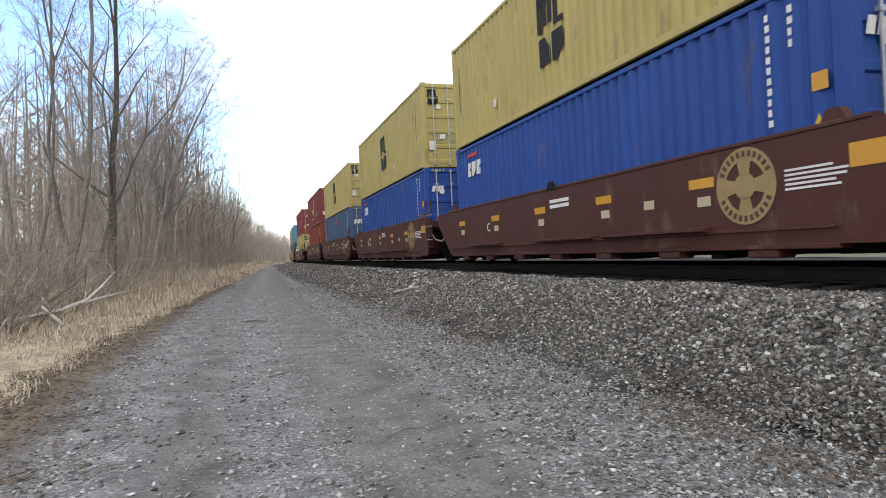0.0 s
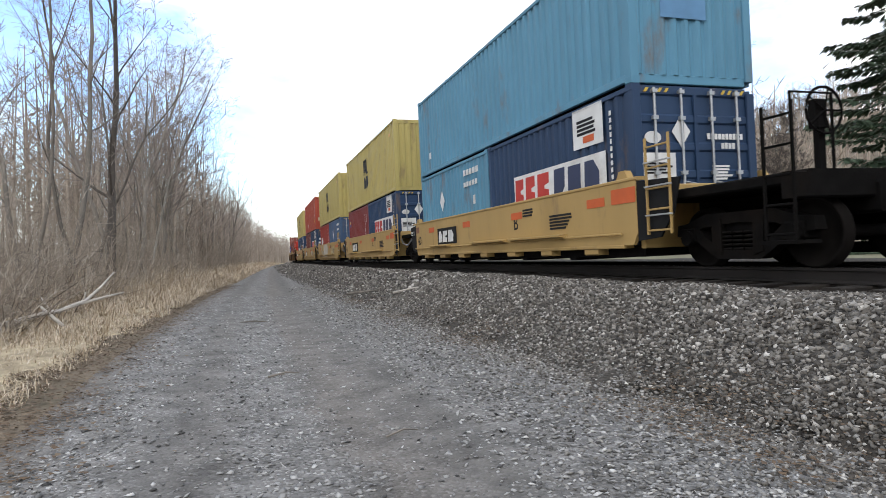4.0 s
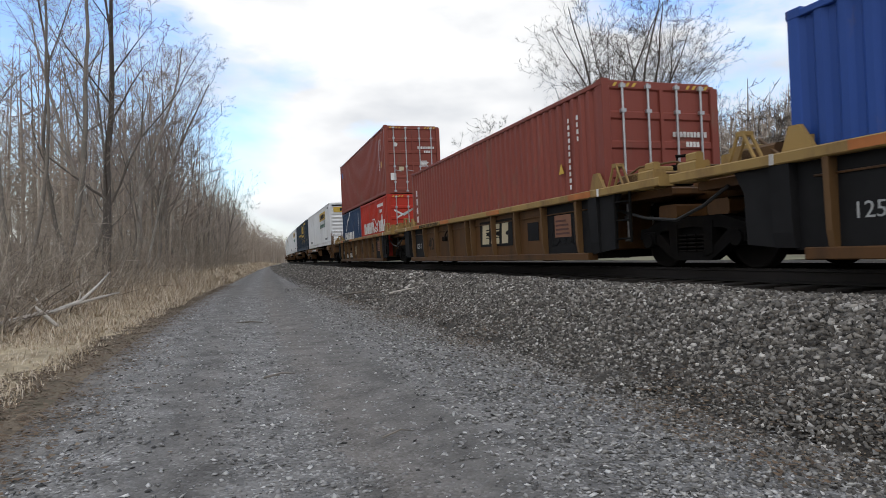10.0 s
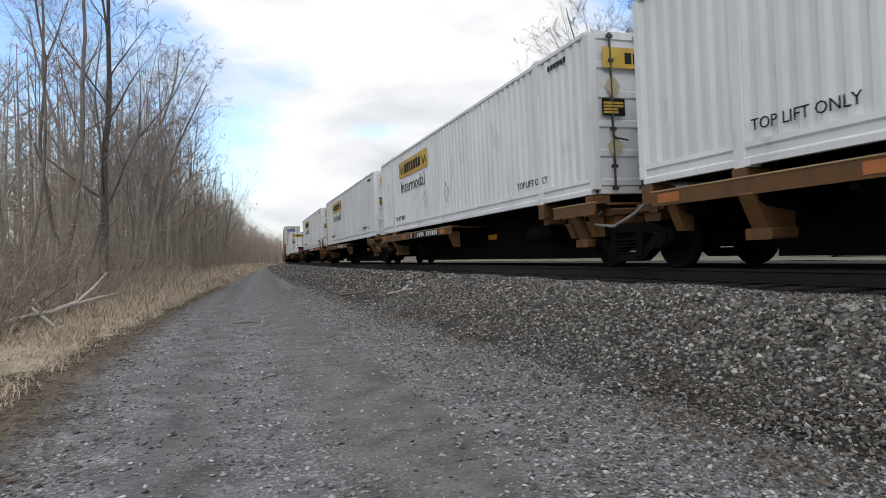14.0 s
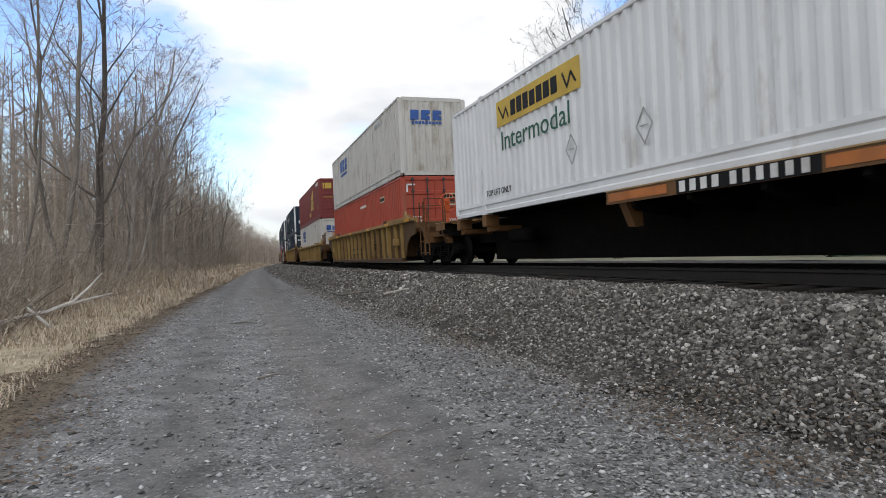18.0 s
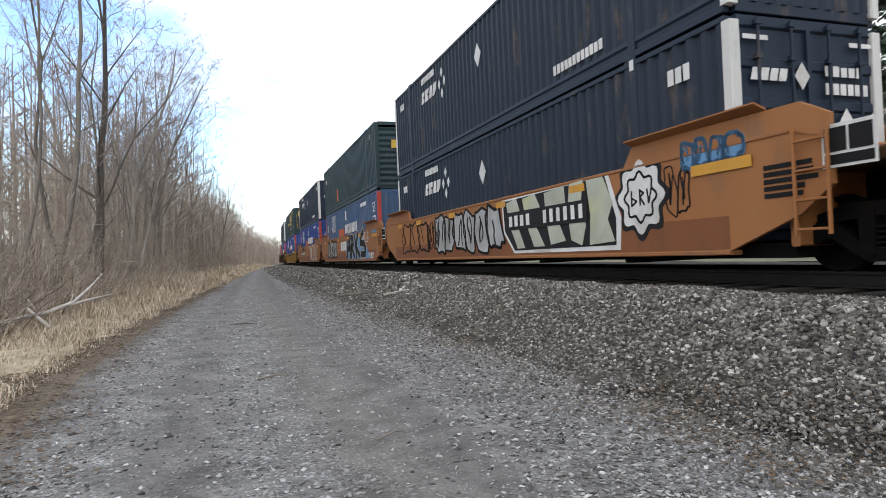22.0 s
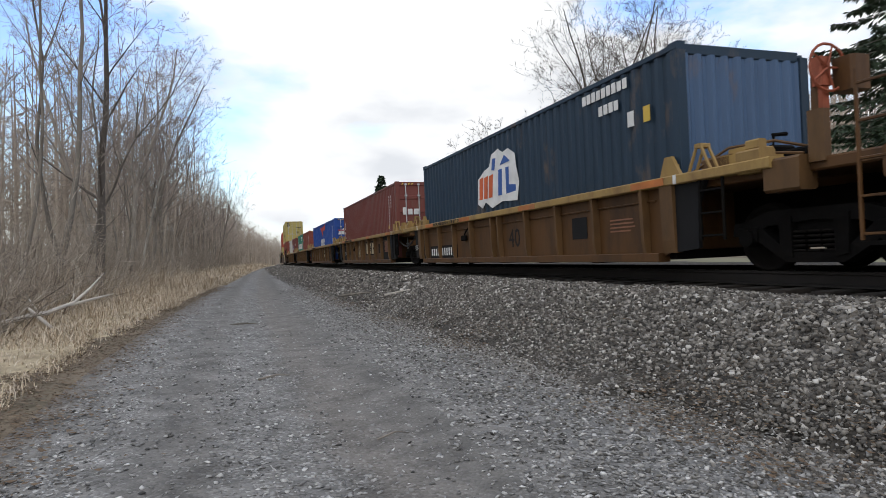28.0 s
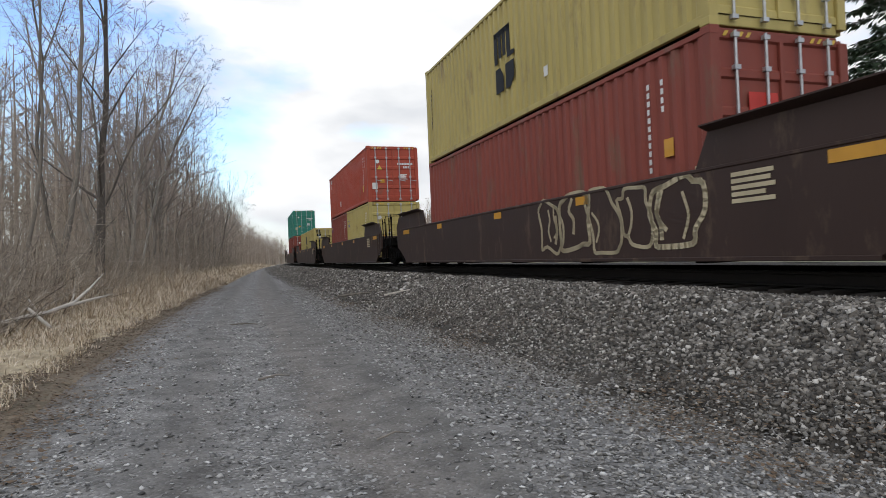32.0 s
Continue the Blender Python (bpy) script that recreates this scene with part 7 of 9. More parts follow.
        dz = top - 0.2
    elif kind in ("rib53a", "rib53b", "rib53c", "yellow53", "dark53"):
        top = {"rib53a": 1.62, "rib53b": 1.45, "rib53c": 1.60, "yellow53": 1.24, "dark53": 1.50}[kind]
        mt = {"yellow53": CAR_OCHRE, "dark53": CAR_DARK}.get(kind, CAR_DULL)
        ch = {"yellow53": CAR_OCHRE, "dark53": CAR_DARK}.get(kind, TOPCHORD)
        bot = 0.21
        posts = [6.2, 8.3, 7.3, 5.0, 3.93, 2.9, 1.9, 0.88, -0.15, -1.2, -2.23, -3.25, -4.25, -5.28, -7.35, -8.3, -6.2]
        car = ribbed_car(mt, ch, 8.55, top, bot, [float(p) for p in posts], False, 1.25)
        half, hp, face, y_bogie = 8.6, 9.9, 11.9, 10.15
        tagged(car, {"yellow53": "mustard yellow ribbed well car with black lettering", "dark53": "dark brown ribbed well car with end ladders"}.get(kind, "rusty brown ribbed well car with yellow ribs"), "freight car", "cars of the freight train")
        DP = -1.349
        for e in (-1, 1):
            for s in (-1, 1):
                poly = [(e * 8.5, top - 0.12), (e * 8.5, bot + 0.15), (e * 8.75, bot + 0.15), (e * 9.0, bot + 0.55), (e * 9.45, bot + 0.78), (e * 10.0, bot + 0.85), (e * 10.0, top - 0.14)]
                part("end_side_plate", Shape().prism(poly, "x", min(s * 1.36, s * 1.41), max(s * 1.36, s * 1.41)).mesh("end_side_plate", mt), car)
                part("lashing_box", cached(("lashing_box", s), lambda: Shape().box(min(s * 1.38, s * 1.52), max(s * 1.38, s * 1.52), -0.22, 0.22, 0.72, 0.98, 0.02), ch), car, at=(0, e * 7.55, 0))
                part("hinged_guide", cached(("hinged_guide", s), lambda: Shape().prism([(-0.17, 0), (0.17, 0), (0.15, 0.07), (0.02, 0.12), (-0.1, 0.09)], "x", min(s * 1.38, s * 1.5), max(s * 1.38, s * 1.5)), CAR_DULL), car, at=(0, e * 5.9, top))
                part("end_rail_plate", Shape().prism([(e * 6.3, top), (e * 6.45, top + 0.08), (e * 9.2, top + 0.05), (e * 9.9, top - 0.1), (e * 6.3, top - 0.02)], "x", min(s * 1.38, s * 1.5), max(s * 1.38, s * 1.5)).mesh("end_rail_plate", ch), car)
        for y in (9.6, 6.3, 2.0, -2.4, -6.0, -9.0):
            mark(car, [rect(0, 0, 0.62, 0.11)], "amber", -1.504, y, top - 0.12, "reflector")
        words(car, "53", 0.44, "black", DP, 0.7 if kind == "yellow53" else -4.6, 0.55)
        mark(car, [rect(0, 0, 2.3, 0.32)], "maroon", DP, 5.05 if kind == "yellow53" else 1.9, 0.46, "number_board")
        mark(car, glyphs(4, 0.2, 0.2, 3, gap=0.45) + [rect(1.0 + i * 0.2, 0, 0.09, 0.2) for i in range(6)], "white" if kind == "yellow53" else "gold", DP - 0.006, 4.95 if kind == "yellow53" else 1.8, 0.52, "painted_number")
        mark(car, bars(0.8, 0.3, 5, seed), "maroon", DP, -3.0, 0.62, "small_print")
        if kind == "yellow53":
            mark(car, [rect(0, 0, 0.5, 0.36)], "maroon", DP, -5.17, 0.5, "notice_board")
            mark(car, [rect(-0.2, 0, 0.5, 0.42, 0.1), rect(0.4, 0, 0.5, 0.42, 0.1), rect(1.0, 0, 0.6, 0.42, 0.1)], "rust", DP, -2.85, 0.48, "emblem", label="faint rust-red emblem")
            part("lifting_lug", Shape().prism([(-0.3, 0), (0.3, 0), (0.18, 0.22), (-0.2, 0.16)], "x", -1.52, -1.3).mesh("lifting_lug", CAR_OCHRE), car, at=(0, -6.5, top))
            scrawl(car, DP, -0.6, 0.5, 1.8, 0.42, 5, 51, "rust", "rust", 0.04, False)
        dz = top - 0.25
    else:
        decks = [(-9.3, -5.1), (-4.82, 1.7)] if loaded == 0 else [(-9.2, 0.62), (8.7, 9.4)]
        half = 8.5 if kind == "spine" else 9.7
        if kind == "spine":
            decks = [(-8.3, -6.9), (-0.95, 7.6)]
        up = 0.0 if kind == "spine" else 0.12
        car = spine_car(SPINE_BROWN, half, decks, 1.22 if loaded else 0.98, up)
        for y in ((5.85, -7.6) if kind == "spine" else (-8.6,) if loaded else ()):
            part("rusty_gusset", cached(("rusty_gusset",), lambda: Shape().prism([(-1.45, 0.98), (-1.47, 0.92), (-1.22, 0.42), (-0.85, 0.40), (-0.85, 1.0)], "y", -0.12, 0.12).box(-1.3, -0.9, -0.2, 0.2, 0.38, 0.52, 0.02), SPINE_BROWN), car, at=(0, y, up))
        hp, face, y_bogie = (8.62 if kind == "spine" else 9.85), (half + 3.1 if kind == "spine" else 10.9), (8.62 if kind == "spine" else 9.8)
        tagged(car, "empty rusty spine car with trailer hitch" if loaded == 0 else "rusty brown spine car under a long container", "freight car", "cars of the freight train")
        if loaded:
            twist_lock_posts(car, SPINE_BROWN, (-7.9, -6.1, 6.1, 7.9))
        for y in ((7.45, 4.4, 0.05) if kind == "spine" else (0.55, -3.3, -6.5) if loaded else ()):
            mark(car, [rect(0, 0, 0.45 if kind == "spine" else 1.4, 0.13)], "patch", -1.463, y, 0.96 + up, "orange_patch")
        if not loaded:
            mark(car, [rect(0, 0, 1.7, 0.15)], "patch", -1.474, 0.28, 0.945 + up, "orange_patch")
            mark(car, glyphs(3, 0.24, 0.15, 3), "white", -1.472, 1.2, 0.95 + up, "emblem")
            for y in (-5.05, -8.8):
                part("rusty_gusset", Shape().prism([(-1.46, 1.22), (-1.50, 1.20), (-1.48, 1.0), (-1.25, 0.5), (-0.95, 0.5), (-0.95, 1.15)], "y", y - 0.08, y + 0.08).mesh("rusty_gusset", CAR_RUST), car)
        if kind == "spine":
            mark(car, [rect(0, 0, 0.55, 0.2)], "maroon", -1.463, 3.4, 0.93, "notice_board")
            words(car, "53'", 0.2, "white", -1.472, 3.3, 0.96)
            mark(car, [rect(0, 0, 0.6, 0.14)], "amber", -0.345, -1.0, 0.70, "reflector")
            mark(car, [rect(0, 0, 2.25, 0.2)], "maroon", -1.463, 2.5, 0.925, "number_board", label="black number board")
            mark(car, glyphs(4, 0.2, 0.14, 3, gap=0.45) + [rect(1.0 + i * 0.2, 0, 0.10, 0.14) for i in range(6)], "white", -1.472, 2.4, 0.955, "painted_number")
        else:
            if loaded:
                mark(car, [rect(0, 0, 2.2, 0.2)], "maroon", -1.463, -1.05, 1.045, "notice_board")
                mark(car, glyphs(4, 0.2, 0.16, 3, gap=0.45) + [rect(0.9 + i * 0.2, 0, 0.10, 0.16) for i in range(6)], "white", -1.472, -1.12, 1.065, "painted_number")
                words(car, "2-28/1-57", 0.2, "white", -1.463, -5.0, 1.08)
            else:
                mark(car, [rect(0, 0, 6.4, 0.205)], "maroon", -1.463, 1.65, 1.042, "notice_board")
                words(car, "TWIN 28'-ALL PURPOSE SPINE CAR", 0.2, "white", -1.472, -1.56, 1.05, squeeze=0.99)
                hitch = part("trailer_hitch", Shape().prism([(6.9, 1.0), (7.2, 1.0), (8.35, 1.85), (8.35, 1.98), (8.1, 1.98)], "x", -0.46, -0.34).prism([(6.9, 1.0), (7.2, 1.0), (8.35, 1.85), (8.35, 1.98), (8.1, 1.98)], "x", 0.36, 0.42).box(-0.42, 0.42, 8.1, 8.5, 1.0, 1.05).mesh("trailer_hitch", CAR_MAROON), car, "rusty red trailer hitch stand")
                part("marker_box", Shape().box(0.9, 1.35, 4.6, 5.4, 1.13, 1.4, 0.03).mesh("marker_box", INK["orange"]), car, "orange-red box on the deck")
                part("hitch_plate", Shape().box(-0.55, 0.55, 7.75, 8.75, 1.97, 2.03, 0.02).mesh("hitch_plate", STEEL_DARK), hitch)
                part("hitch_brace", Shape().box(-0.42, 0.42, 8.3, 8.42, 1.0, 1.97).prism([(7.0, 1.02), (7.25, 1.02), (8.2, 1.9), (8.05, 1.95)], "x", -0.36, 0.36).mesh("hitch_brace", CAR_MAROON), hitch)
        dz = 1.02
    # ends and running gear
    if kind.startswith("spine"):
        steel = SPINE_BROWN
    elif kind == "rib40":
        steel = CAR_RUST
    elif kind in ("bnsf", "brown53", "maroon53"):
        steel = STEEL_DARK
    elif kind == "ttx":
        steel = STEEL_DARK
    else:
        steel = CAR_RUST if kind != "yellow53" else CAR_OCHRE
    plate = min(half, hp - 0.6)
    for e, free in ((-1, first), (1, last)):
        if free:
            coupler_end(car, steel, e, plate, face, min(dz, 1.25), brake=kind != "rib40" and e < 0)
            if kind == "rib40" and e < 0:
                brake_wheel(car, -7.85, 2.38, -0.55, INK["signal"])
                part("brake_stand", Shape().box(-0.62, -0.48, -7.75, -7.65, 1.2, 2.3, 0.02).box(-0.4, -0.1, -8.05, -7.75, 2.1, 2.5, 0.04).mesh("brake_stand", CAR_RUST), car, "rusty stand of the hand brake")
                part("end_bracket", Shape().box(-1.46, -1.2, -8.2, -7.72, 0.92, 1.3, 0.03).box(-1.35, -1.2, -8.4, -8.2, 1.2, 1.75, 0.03).mesh("end_bracket", POST_PAINT), car, "rusty yellow end bracket")
            bogie(car, e * y_bogie)
        else:
            joint_end(car, steel, e, plate, hp, min(dz, 1.2))
            if e < 0:
                bogie(car, -hp)
    return car


def build_train():
    counts = {}
    for i, (near, kind, place, loads, letter) in enumerate(UNITS):
        long = kind.startswith("spine") or (loads and loads[0][0] == "53")
        mid = near + (16.154 if long else 12.192) / 2
        car = build_car(kind, place, letter, i, len(loads))
        rides(car, mid)
        z = DECK if kind.startswith("spine") else FLOOR
        for k, ld in enumerate(loads):
            size, mt, H, end, lk = ld[:5]
            where = "on top of another container" if k else ("on a spine car" if kind.startswith("spine") else "sunk in a well car")
            ft = {"20": "short", "40": "long", "53": "extra-long"}[size]
            post = {"umax": WHITEPOST, "umax_door": WHITEPOST, "pacer": REDPOST, "pacer_door": REDPOST}.get(lk)
            rod = None if lk not in ("jb_door", "umx_red", "gold53", "csx_white", "umax_door", "pacer_door") else {"jb_door": DARKROD, "umx_red": DARKROD}.get(lk, mt)
            label = f"{NAMES[mt]} {ft} corrugated steel container {where}"
            # group40's end wall gets a lighter blue to imitate light falling on it
            c = container(size, mt, H, end, label, post=post, rod=rod, end=FADED if lk == "group40" else None)
            if lk in LOOKS:
                LOOKS[lk](c, H, i)
            if len(ld) > 5:
                rides(c, mid - 3.06, z)
                c2 = container(ld[5], ld[6], H, "wall", f"{NAMES[ld[6]]} short corrugated steel container {where}")
                if ld[7] in LOOKS:
                    LOOKS[ld[7]](c2, H, i + 50)
                rides(c2, mid + 3.06, z)
            else:
                rides(c, mid, z)
            z += H


build_train()

# ---- loose stone, grass, brush and trees ----
def island_material(name, tones, rough=0.9, relief=0.0):
    """Each loose piece takes its own tone."""
    m = MATS[name] = bpy.data.materials.new(name)
    m.use_nodes = True
    nt = m.node_tree
    n, l = nt.nodes.new, nt.links.new
    b = nt.nodes["Principled BSDF"]
    b.inputs["Roughness"].default_value = rough
    g, cr = n("ShaderNodeNewGeometry"), n("ShaderNodeValToRGB")
    e = cr.color_ramp.elements
    e[0].position, e[0].color, e[1].position, e[1].color = 0, (*tones[0], 1), 1, (*tones[-1], 1)
    for i, c in enumerate(tones[1:-1]):
        e.new((i + 1) / (len(tones) - 1)).color = (*c, 1)
    l(g.outputs["Random Per Island"], cr.inputs[0])
    tc, no, mx = n("ShaderNodeTexCoord"), n("ShaderNodeTexNoise"), n("ShaderNodeMixRGB")
    no.inputs["Scale"].default_value, no.inputs["Detail"].default_value = 18, 5
    mx.blend_type = "MULTIPLY"
    mx.inputs[0].default_value = 0.5
    l(tc.outputs["Object"], no.inputs["Vector"]), l(cr.outputs[0], mx.inputs[1]), l(no.outputs[0], mx.inputs[2]), l(mx.outputs[0], b.inputs["Base Color"])
    return m


def mesh_from(name, verts, faces, material, smooth=False):
    me = bpy.data.meshes.new(name)
    v = np.asarray(verts, dtype=np.float32).reshape(-1, 3)
    f = np.asarray(faces, dtype=np.int32)
    k = f.shape[1]
    me.vertices.add(len(v))
    me.vertices.foreach_set("co", v.ravel())
    me.loops.add(f.size)
    me.loops.foreach_set("vertex_index", f.ravel())
    me.polygons.add(len(f))
    me.polygons.foreach_set("loop_start", np.arange(0, f.size, k, dtype=np.int32))
    me.update(calc_edges=True)
    if smooth:
        me.polygons.foreach_set("use_smooth", [True] * len(f))
    me.materials.append(material)
    return me


rng = np.random.default_rng(7)


def sticks(p0, p1, r0, r1, sides=3):
    """Tapered bars from p0 to p1 as one set of vertices and faces."""
    p0, p1 = np.asarray(p0, float), np.asarray(p1, float)
    d = p1 - p0
    d /= np.linalg.norm(d, axis=1, keepdims=True) + 1e-9
    ref = np.where(np.abs(d[:, 2:3]) < 0.9, np.array([[0, 0, 1.0]]), np.array([[1.0, 0, 0]]))
    a = np.cross(d, ref)
    a /= np.linalg.norm(a, axis=1, keepdims=True)
    b = np.cross(d, a)
    v = []
    for q, r in ((p0, r0), (p1, r1)):
        for i in range(sides):
            t = 2 * math.pi * i / sides
            v.append(q + np.asarray(r)[:, None] * (math.cos(t) * a + math.sin(t) * b))
    v = np.stack(v, 1)
    k = 2 * sides
    base = np.arange(len(p0))[:, None] * k
    f = [np.concatenate([base + i, base + (i + 1) % sides, base + sides + (i + 1) % sides, base + sides + i], 1) for i in range(sides)]
    return v.reshape(-1, 3), np.concatenate(f)


def ground_z(s, off):
    q = along(s, off)
    foot = min(-3.7, bank_foot(s))
    c = [(foot, -0.03 + rise(s)), (-3.6, max(0.10, rise(s))), (-3.1, 0.33), (-2.6, 0.56), (-2.15, 0.775), (-1.9, 0.825), (-1.4, 0.84), (0, 0.87)]
    if off > foot:
        return max(0.0, float(np.interp(off, [a for a, _ in c], [b for _, b in c])) + bumps(q.x, q.y, 0.04, 0.8))
    l = road_left(s)
    if off > l:
        u = (off - l) / (-3.7 - l)
        return 0.012 + rise(s) - 0.02 * math.cos(u * 2 * math.pi * 2.2) + bumps(q.x, q.y, 0.014, 0.6)
    return float(np.interp(off, [-40, -20, -13, -11, l - 1.2, l], [1.6, 0.2, 0.15, 0.1, 0.04 + rise(s), -0.03 + rise(s)])) + bumps(q.x, q.y, 0.05, 0.7)


def stone_kinds(n=9):
    """Split, blocky stones: boxes knocked out of shape."""
    kinds = []
    faces = [(0, 2, 3, 1), (4, 5, 7, 6), (0, 1, 5, 4), (2, 6, 7, 3), (0, 4, 6, 2), (1, 3, 7, 5)]
    tri = np.array([t for q in faces for t in ((q[0], q[1], q[2]), (q[0], q[2], q[3]))])
    for k in range(n):
        r = random.Random(k)
        sx, sy, sz = 1.0, r.uniform(0.55, 0.9), r.uniform(0.28, 0.6)
        v = [(x * sx * r.uniform(0.45, 1.1), y * sy * r.uniform(0.45, 1.1), z * sz * r.uniform(0.5, 1.15)) for z in (-1, 1) for y in (-1, 1) for x in (-1, 1)]
        kinds.append((np.array(v), tri))
    return kinds


def flake_kinds(n=7):
    """Flat chips of stone: six corners, eight faces."""
    kinds = []
    tri = np.array([(0, 2, 4), (2, 1, 4), (1, 3, 4), (3, 0, 4), (2, 0, 5), (1, 2, 5), (3, 1, 5), (0, 3, 5)])
    for k in range(n):
        r = random.Random(50 + k)
        v = [(r.uniform(0.7, 1.1), r.uniform(-0.3, 0.3), 0), (-r.uniform(0.7, 1.1), r.uniform(-0.3, 0.3), 0), (r.uniform(-0.3, 0.3), r.uniform(0.45, 0.9), 0), (r.uniform(-0.3, 0.3), -r.uniform(0.45, 0.9), 0), (r.uniform(-0.3, 0.3), r.uniform(-0.2, 0.2), r.uniform(0.16, 0.4)), (0, 0, -0.3)]
        kinds.append((np.array(v), tri))
    return kinds


STONES, FLAKES = stone_kinds(), flake_kinds()


def scatter_stones(name, label, places, sizes, material, tilt=0.35, sink=0.15, shapes=STONES):
    vs, fs, base = [], [], 0
    for (x, y, z), r in zip(places, sizes):
        v, f = shapes[rng.integers(len(shapes))]
        e = Euler((rng.normal(0, tilt), rng.normal(0, tilt), rng.uniform(0, 6.28))).to_matrix()
        vs.append(v @ np.array(e).T * r + (x, y, z + r * sink))
        fs.append(f + base)
        base += len(v)
    ob = new(name, mesh_from(name, np.concatenate(vs), np.concatenate(fs), material))
    return tagged(ob, label, kind="stuff")


def in_rut(s, off):
    off -= rut_shift(s) + 0.4 * noise.noise(along(s, off) * 1.1)
    return abs(off + 6.2) < 0.42 or abs(off + 7.62) < 0.28


def stone_places(n, s0, s1, o0, o1, power=1.0, ruts=False):
    out = []
    for _ in range(n):
        s = s0 + (s1 - s0) * rng.random() ** power
        off = rng.uniform(o0(s) if callable(o0) else o0, o1(s) if callable(o1) else o1)
        if ruts and in_rut(s, off) and rng.random() < 0.66:
            continue
        q = along(s, off)
        out.append((q.x, q.y, ground_z(s, off)))
    return out


# the darkest stone tones imitate shadowed gaps in the pile
BALLAST_STONE = island_material("ballast_stone", [(0.018, 0.016, 0.014), (0.15, 0.134, 0.116), (0.045, 0.039, 0.034), (0.34, 0.315, 0.28), (0.09, 0.073, 0.057), (0.21, 0.197, 0.178), (0.03, 0.027, 0.024), (0.46, 0.43, 0.39), (0.10, 0.092, 0.083), (0.80, 0.765, 0.715)])
ROAD_STONE = island_material("road_stone", [(0.05, 0.049, 0.048), (0.30, 0.298, 0.295), (0.42, 0.415, 0.41), (0.13, 0.128, 0.125), (0.58, 0.575, 0.565), (0.36, 0.357, 0.352), (0.85, 0.84, 0.83)])
MARGIN_STONE = island_material("margin_stone", [(0.04, 0.037, 0.033), (0.26, 0.253, 0.24), (0.38, 0.372, 0.36), (0.10, 0.092, 0.08), (0.52, 0.51, 0.495), (0.22, 0.21, 0.19), (0.80, 0.785, 0.76)])


def by_height(places, lo, hi):
    """Coarser stones high on the bank, finer ones at its foot."""
    return [rng.uniform(lo, hi) * float(np.interp(z, [-0.05, 0.25, 0.8], [0.6, 0.8, 1.15])) for _, _, z in places]


pl = stone_places(34000, 2.0, 16, lambda s: -3.95 - 0.8 * rng.random() ** 2.5, -1.5, 1.25)
scatter_stones("ballast_stones", "loose broken grey ballast stones on the bank", pl, by_height(pl, 0.016, 0.036), BALLAST_STONE, 0.55)
pl = stone_places(9000, 15, 52, lambda s: -3.9 - 0.7 * rng.random() ** 2, -1.75, 1.5)
scatter_stones("ballast_stones", "loose broken grey ballast stones farther along", pl, by_height(pl, 0.032, 0.065), BALLAST_STONE, 0.5)
pl = stone_places(4500, 50, 140, lambda s: -3.9 - 0.5 * rng.random() ** 2, -1.75, 1.3)
scatter_stones("ballast_stones", "grey ballast stones far along the curve", pl, by_height(pl, 0.045, 0.09), BALLAST_STONE, 0.5)
pl = stone_places(30000, 1.6, 22, lambda s: road_left(s) + 0.2, -3.7, 1.6, True)
scatter_stones("road_stones", "small loose grey stones on the road", pl, np.minimum(0.032, rng.gamma(1.8, 0.0066, len(pl)) + 0.005), ROAD_STONE, 0.3, 0.12, FLAKES)
pl = stone_places(19000, 1.6, 28, lambda s: -5.0 - 0.75 * rng.random() ** 1.5 + rut_shift(s) * 0.5, lambda s: -3.0 - 0.9 * rng.random(), 1.3)
scatter_stones("strayed_stones", "stones strayed from the bank onto the road edge", pl, np.minimum(0.036, rng.gamma(2.6, 0.0066, len(pl)) + 0.006), MARGIN_STONE, 0.3, 0.15, FLAKES)

# behind the camera, more thinly
pl = stone_places(4500, -7, 2.1, -4.0, -1.75)
scatter_stones("ballast_stones", "loose broken grey ballast stones on the bank", pl, rng.uniform(0.02, 0.045, len(pl)), BALLAST_STONE, 0.5)
pl = stone_places(4500, -7, 1.7, lambda s: road_left(s) + 0.25, -3.6, 1.0, True)
scatter_stones("road_stones", "small loose grey stones on the road", pl, rng.gamma(2.4, 0.005, len(pl)) + 0.006, ROAD_STONE, 0.12, 0.12, FLAKES)

LITTER = island_material("fallen_leaf_litter", [(0.10, 0.065, 0.04), (0.19, 0.13, 0.085), (0.14, 0.095, 0.06), (0.26, 0.20, 0.14), (0.12, 0.085, 0.06)])


def litter(name, label, places, r0, r1, material):
    """Curled dead leaves and chaff lying about."""
    vs, fs = [], []
    for x, y, z in places:
        a, r = rng.uniform(0, 6.28), rng.uniform(r0, r1)
        c, d, w = math.cos(a) * r, math.sin(a) * r, rng.uniform(0.25, 0.6)
        h = rng.uniform(0.1, 0.6) * r
        b = len(vs)
        vs += [(x - c, y - d, z + 0.004 + h), (x + d * w, y - c * w, z + 0.006), (x + c, y + d, z + 0.004 + h * rng.random()), (x - d * w, y + c * w, z + 0.008 + h * 0.5)]
        fs += [(b, b + 1, b + 2), (b, b + 2, b + 3)]
    return tagged(new(name, mesh_from(name, vs, fs, material)), label, kind="stuff")


pl = []
while len(pl) < 6500:
    s, off = 2.5 + 26 * rng.random() ** 1.3, rng.normal(-3.75, 0.45)
    q = along(s, off)
    if noise.noise(Vector((q.x * 1.1, q.y * 0.6, 4.0))) + rng.normal(0, 0.12) > 0.08:
        pl.append((q.x, q.y, ground_z(s, off) + 0.012))
litter("leaf_litter", "brown dead leaves and chaff at the foot of the bank", pl, 0.010, 0.028, LITTER)
pl = []
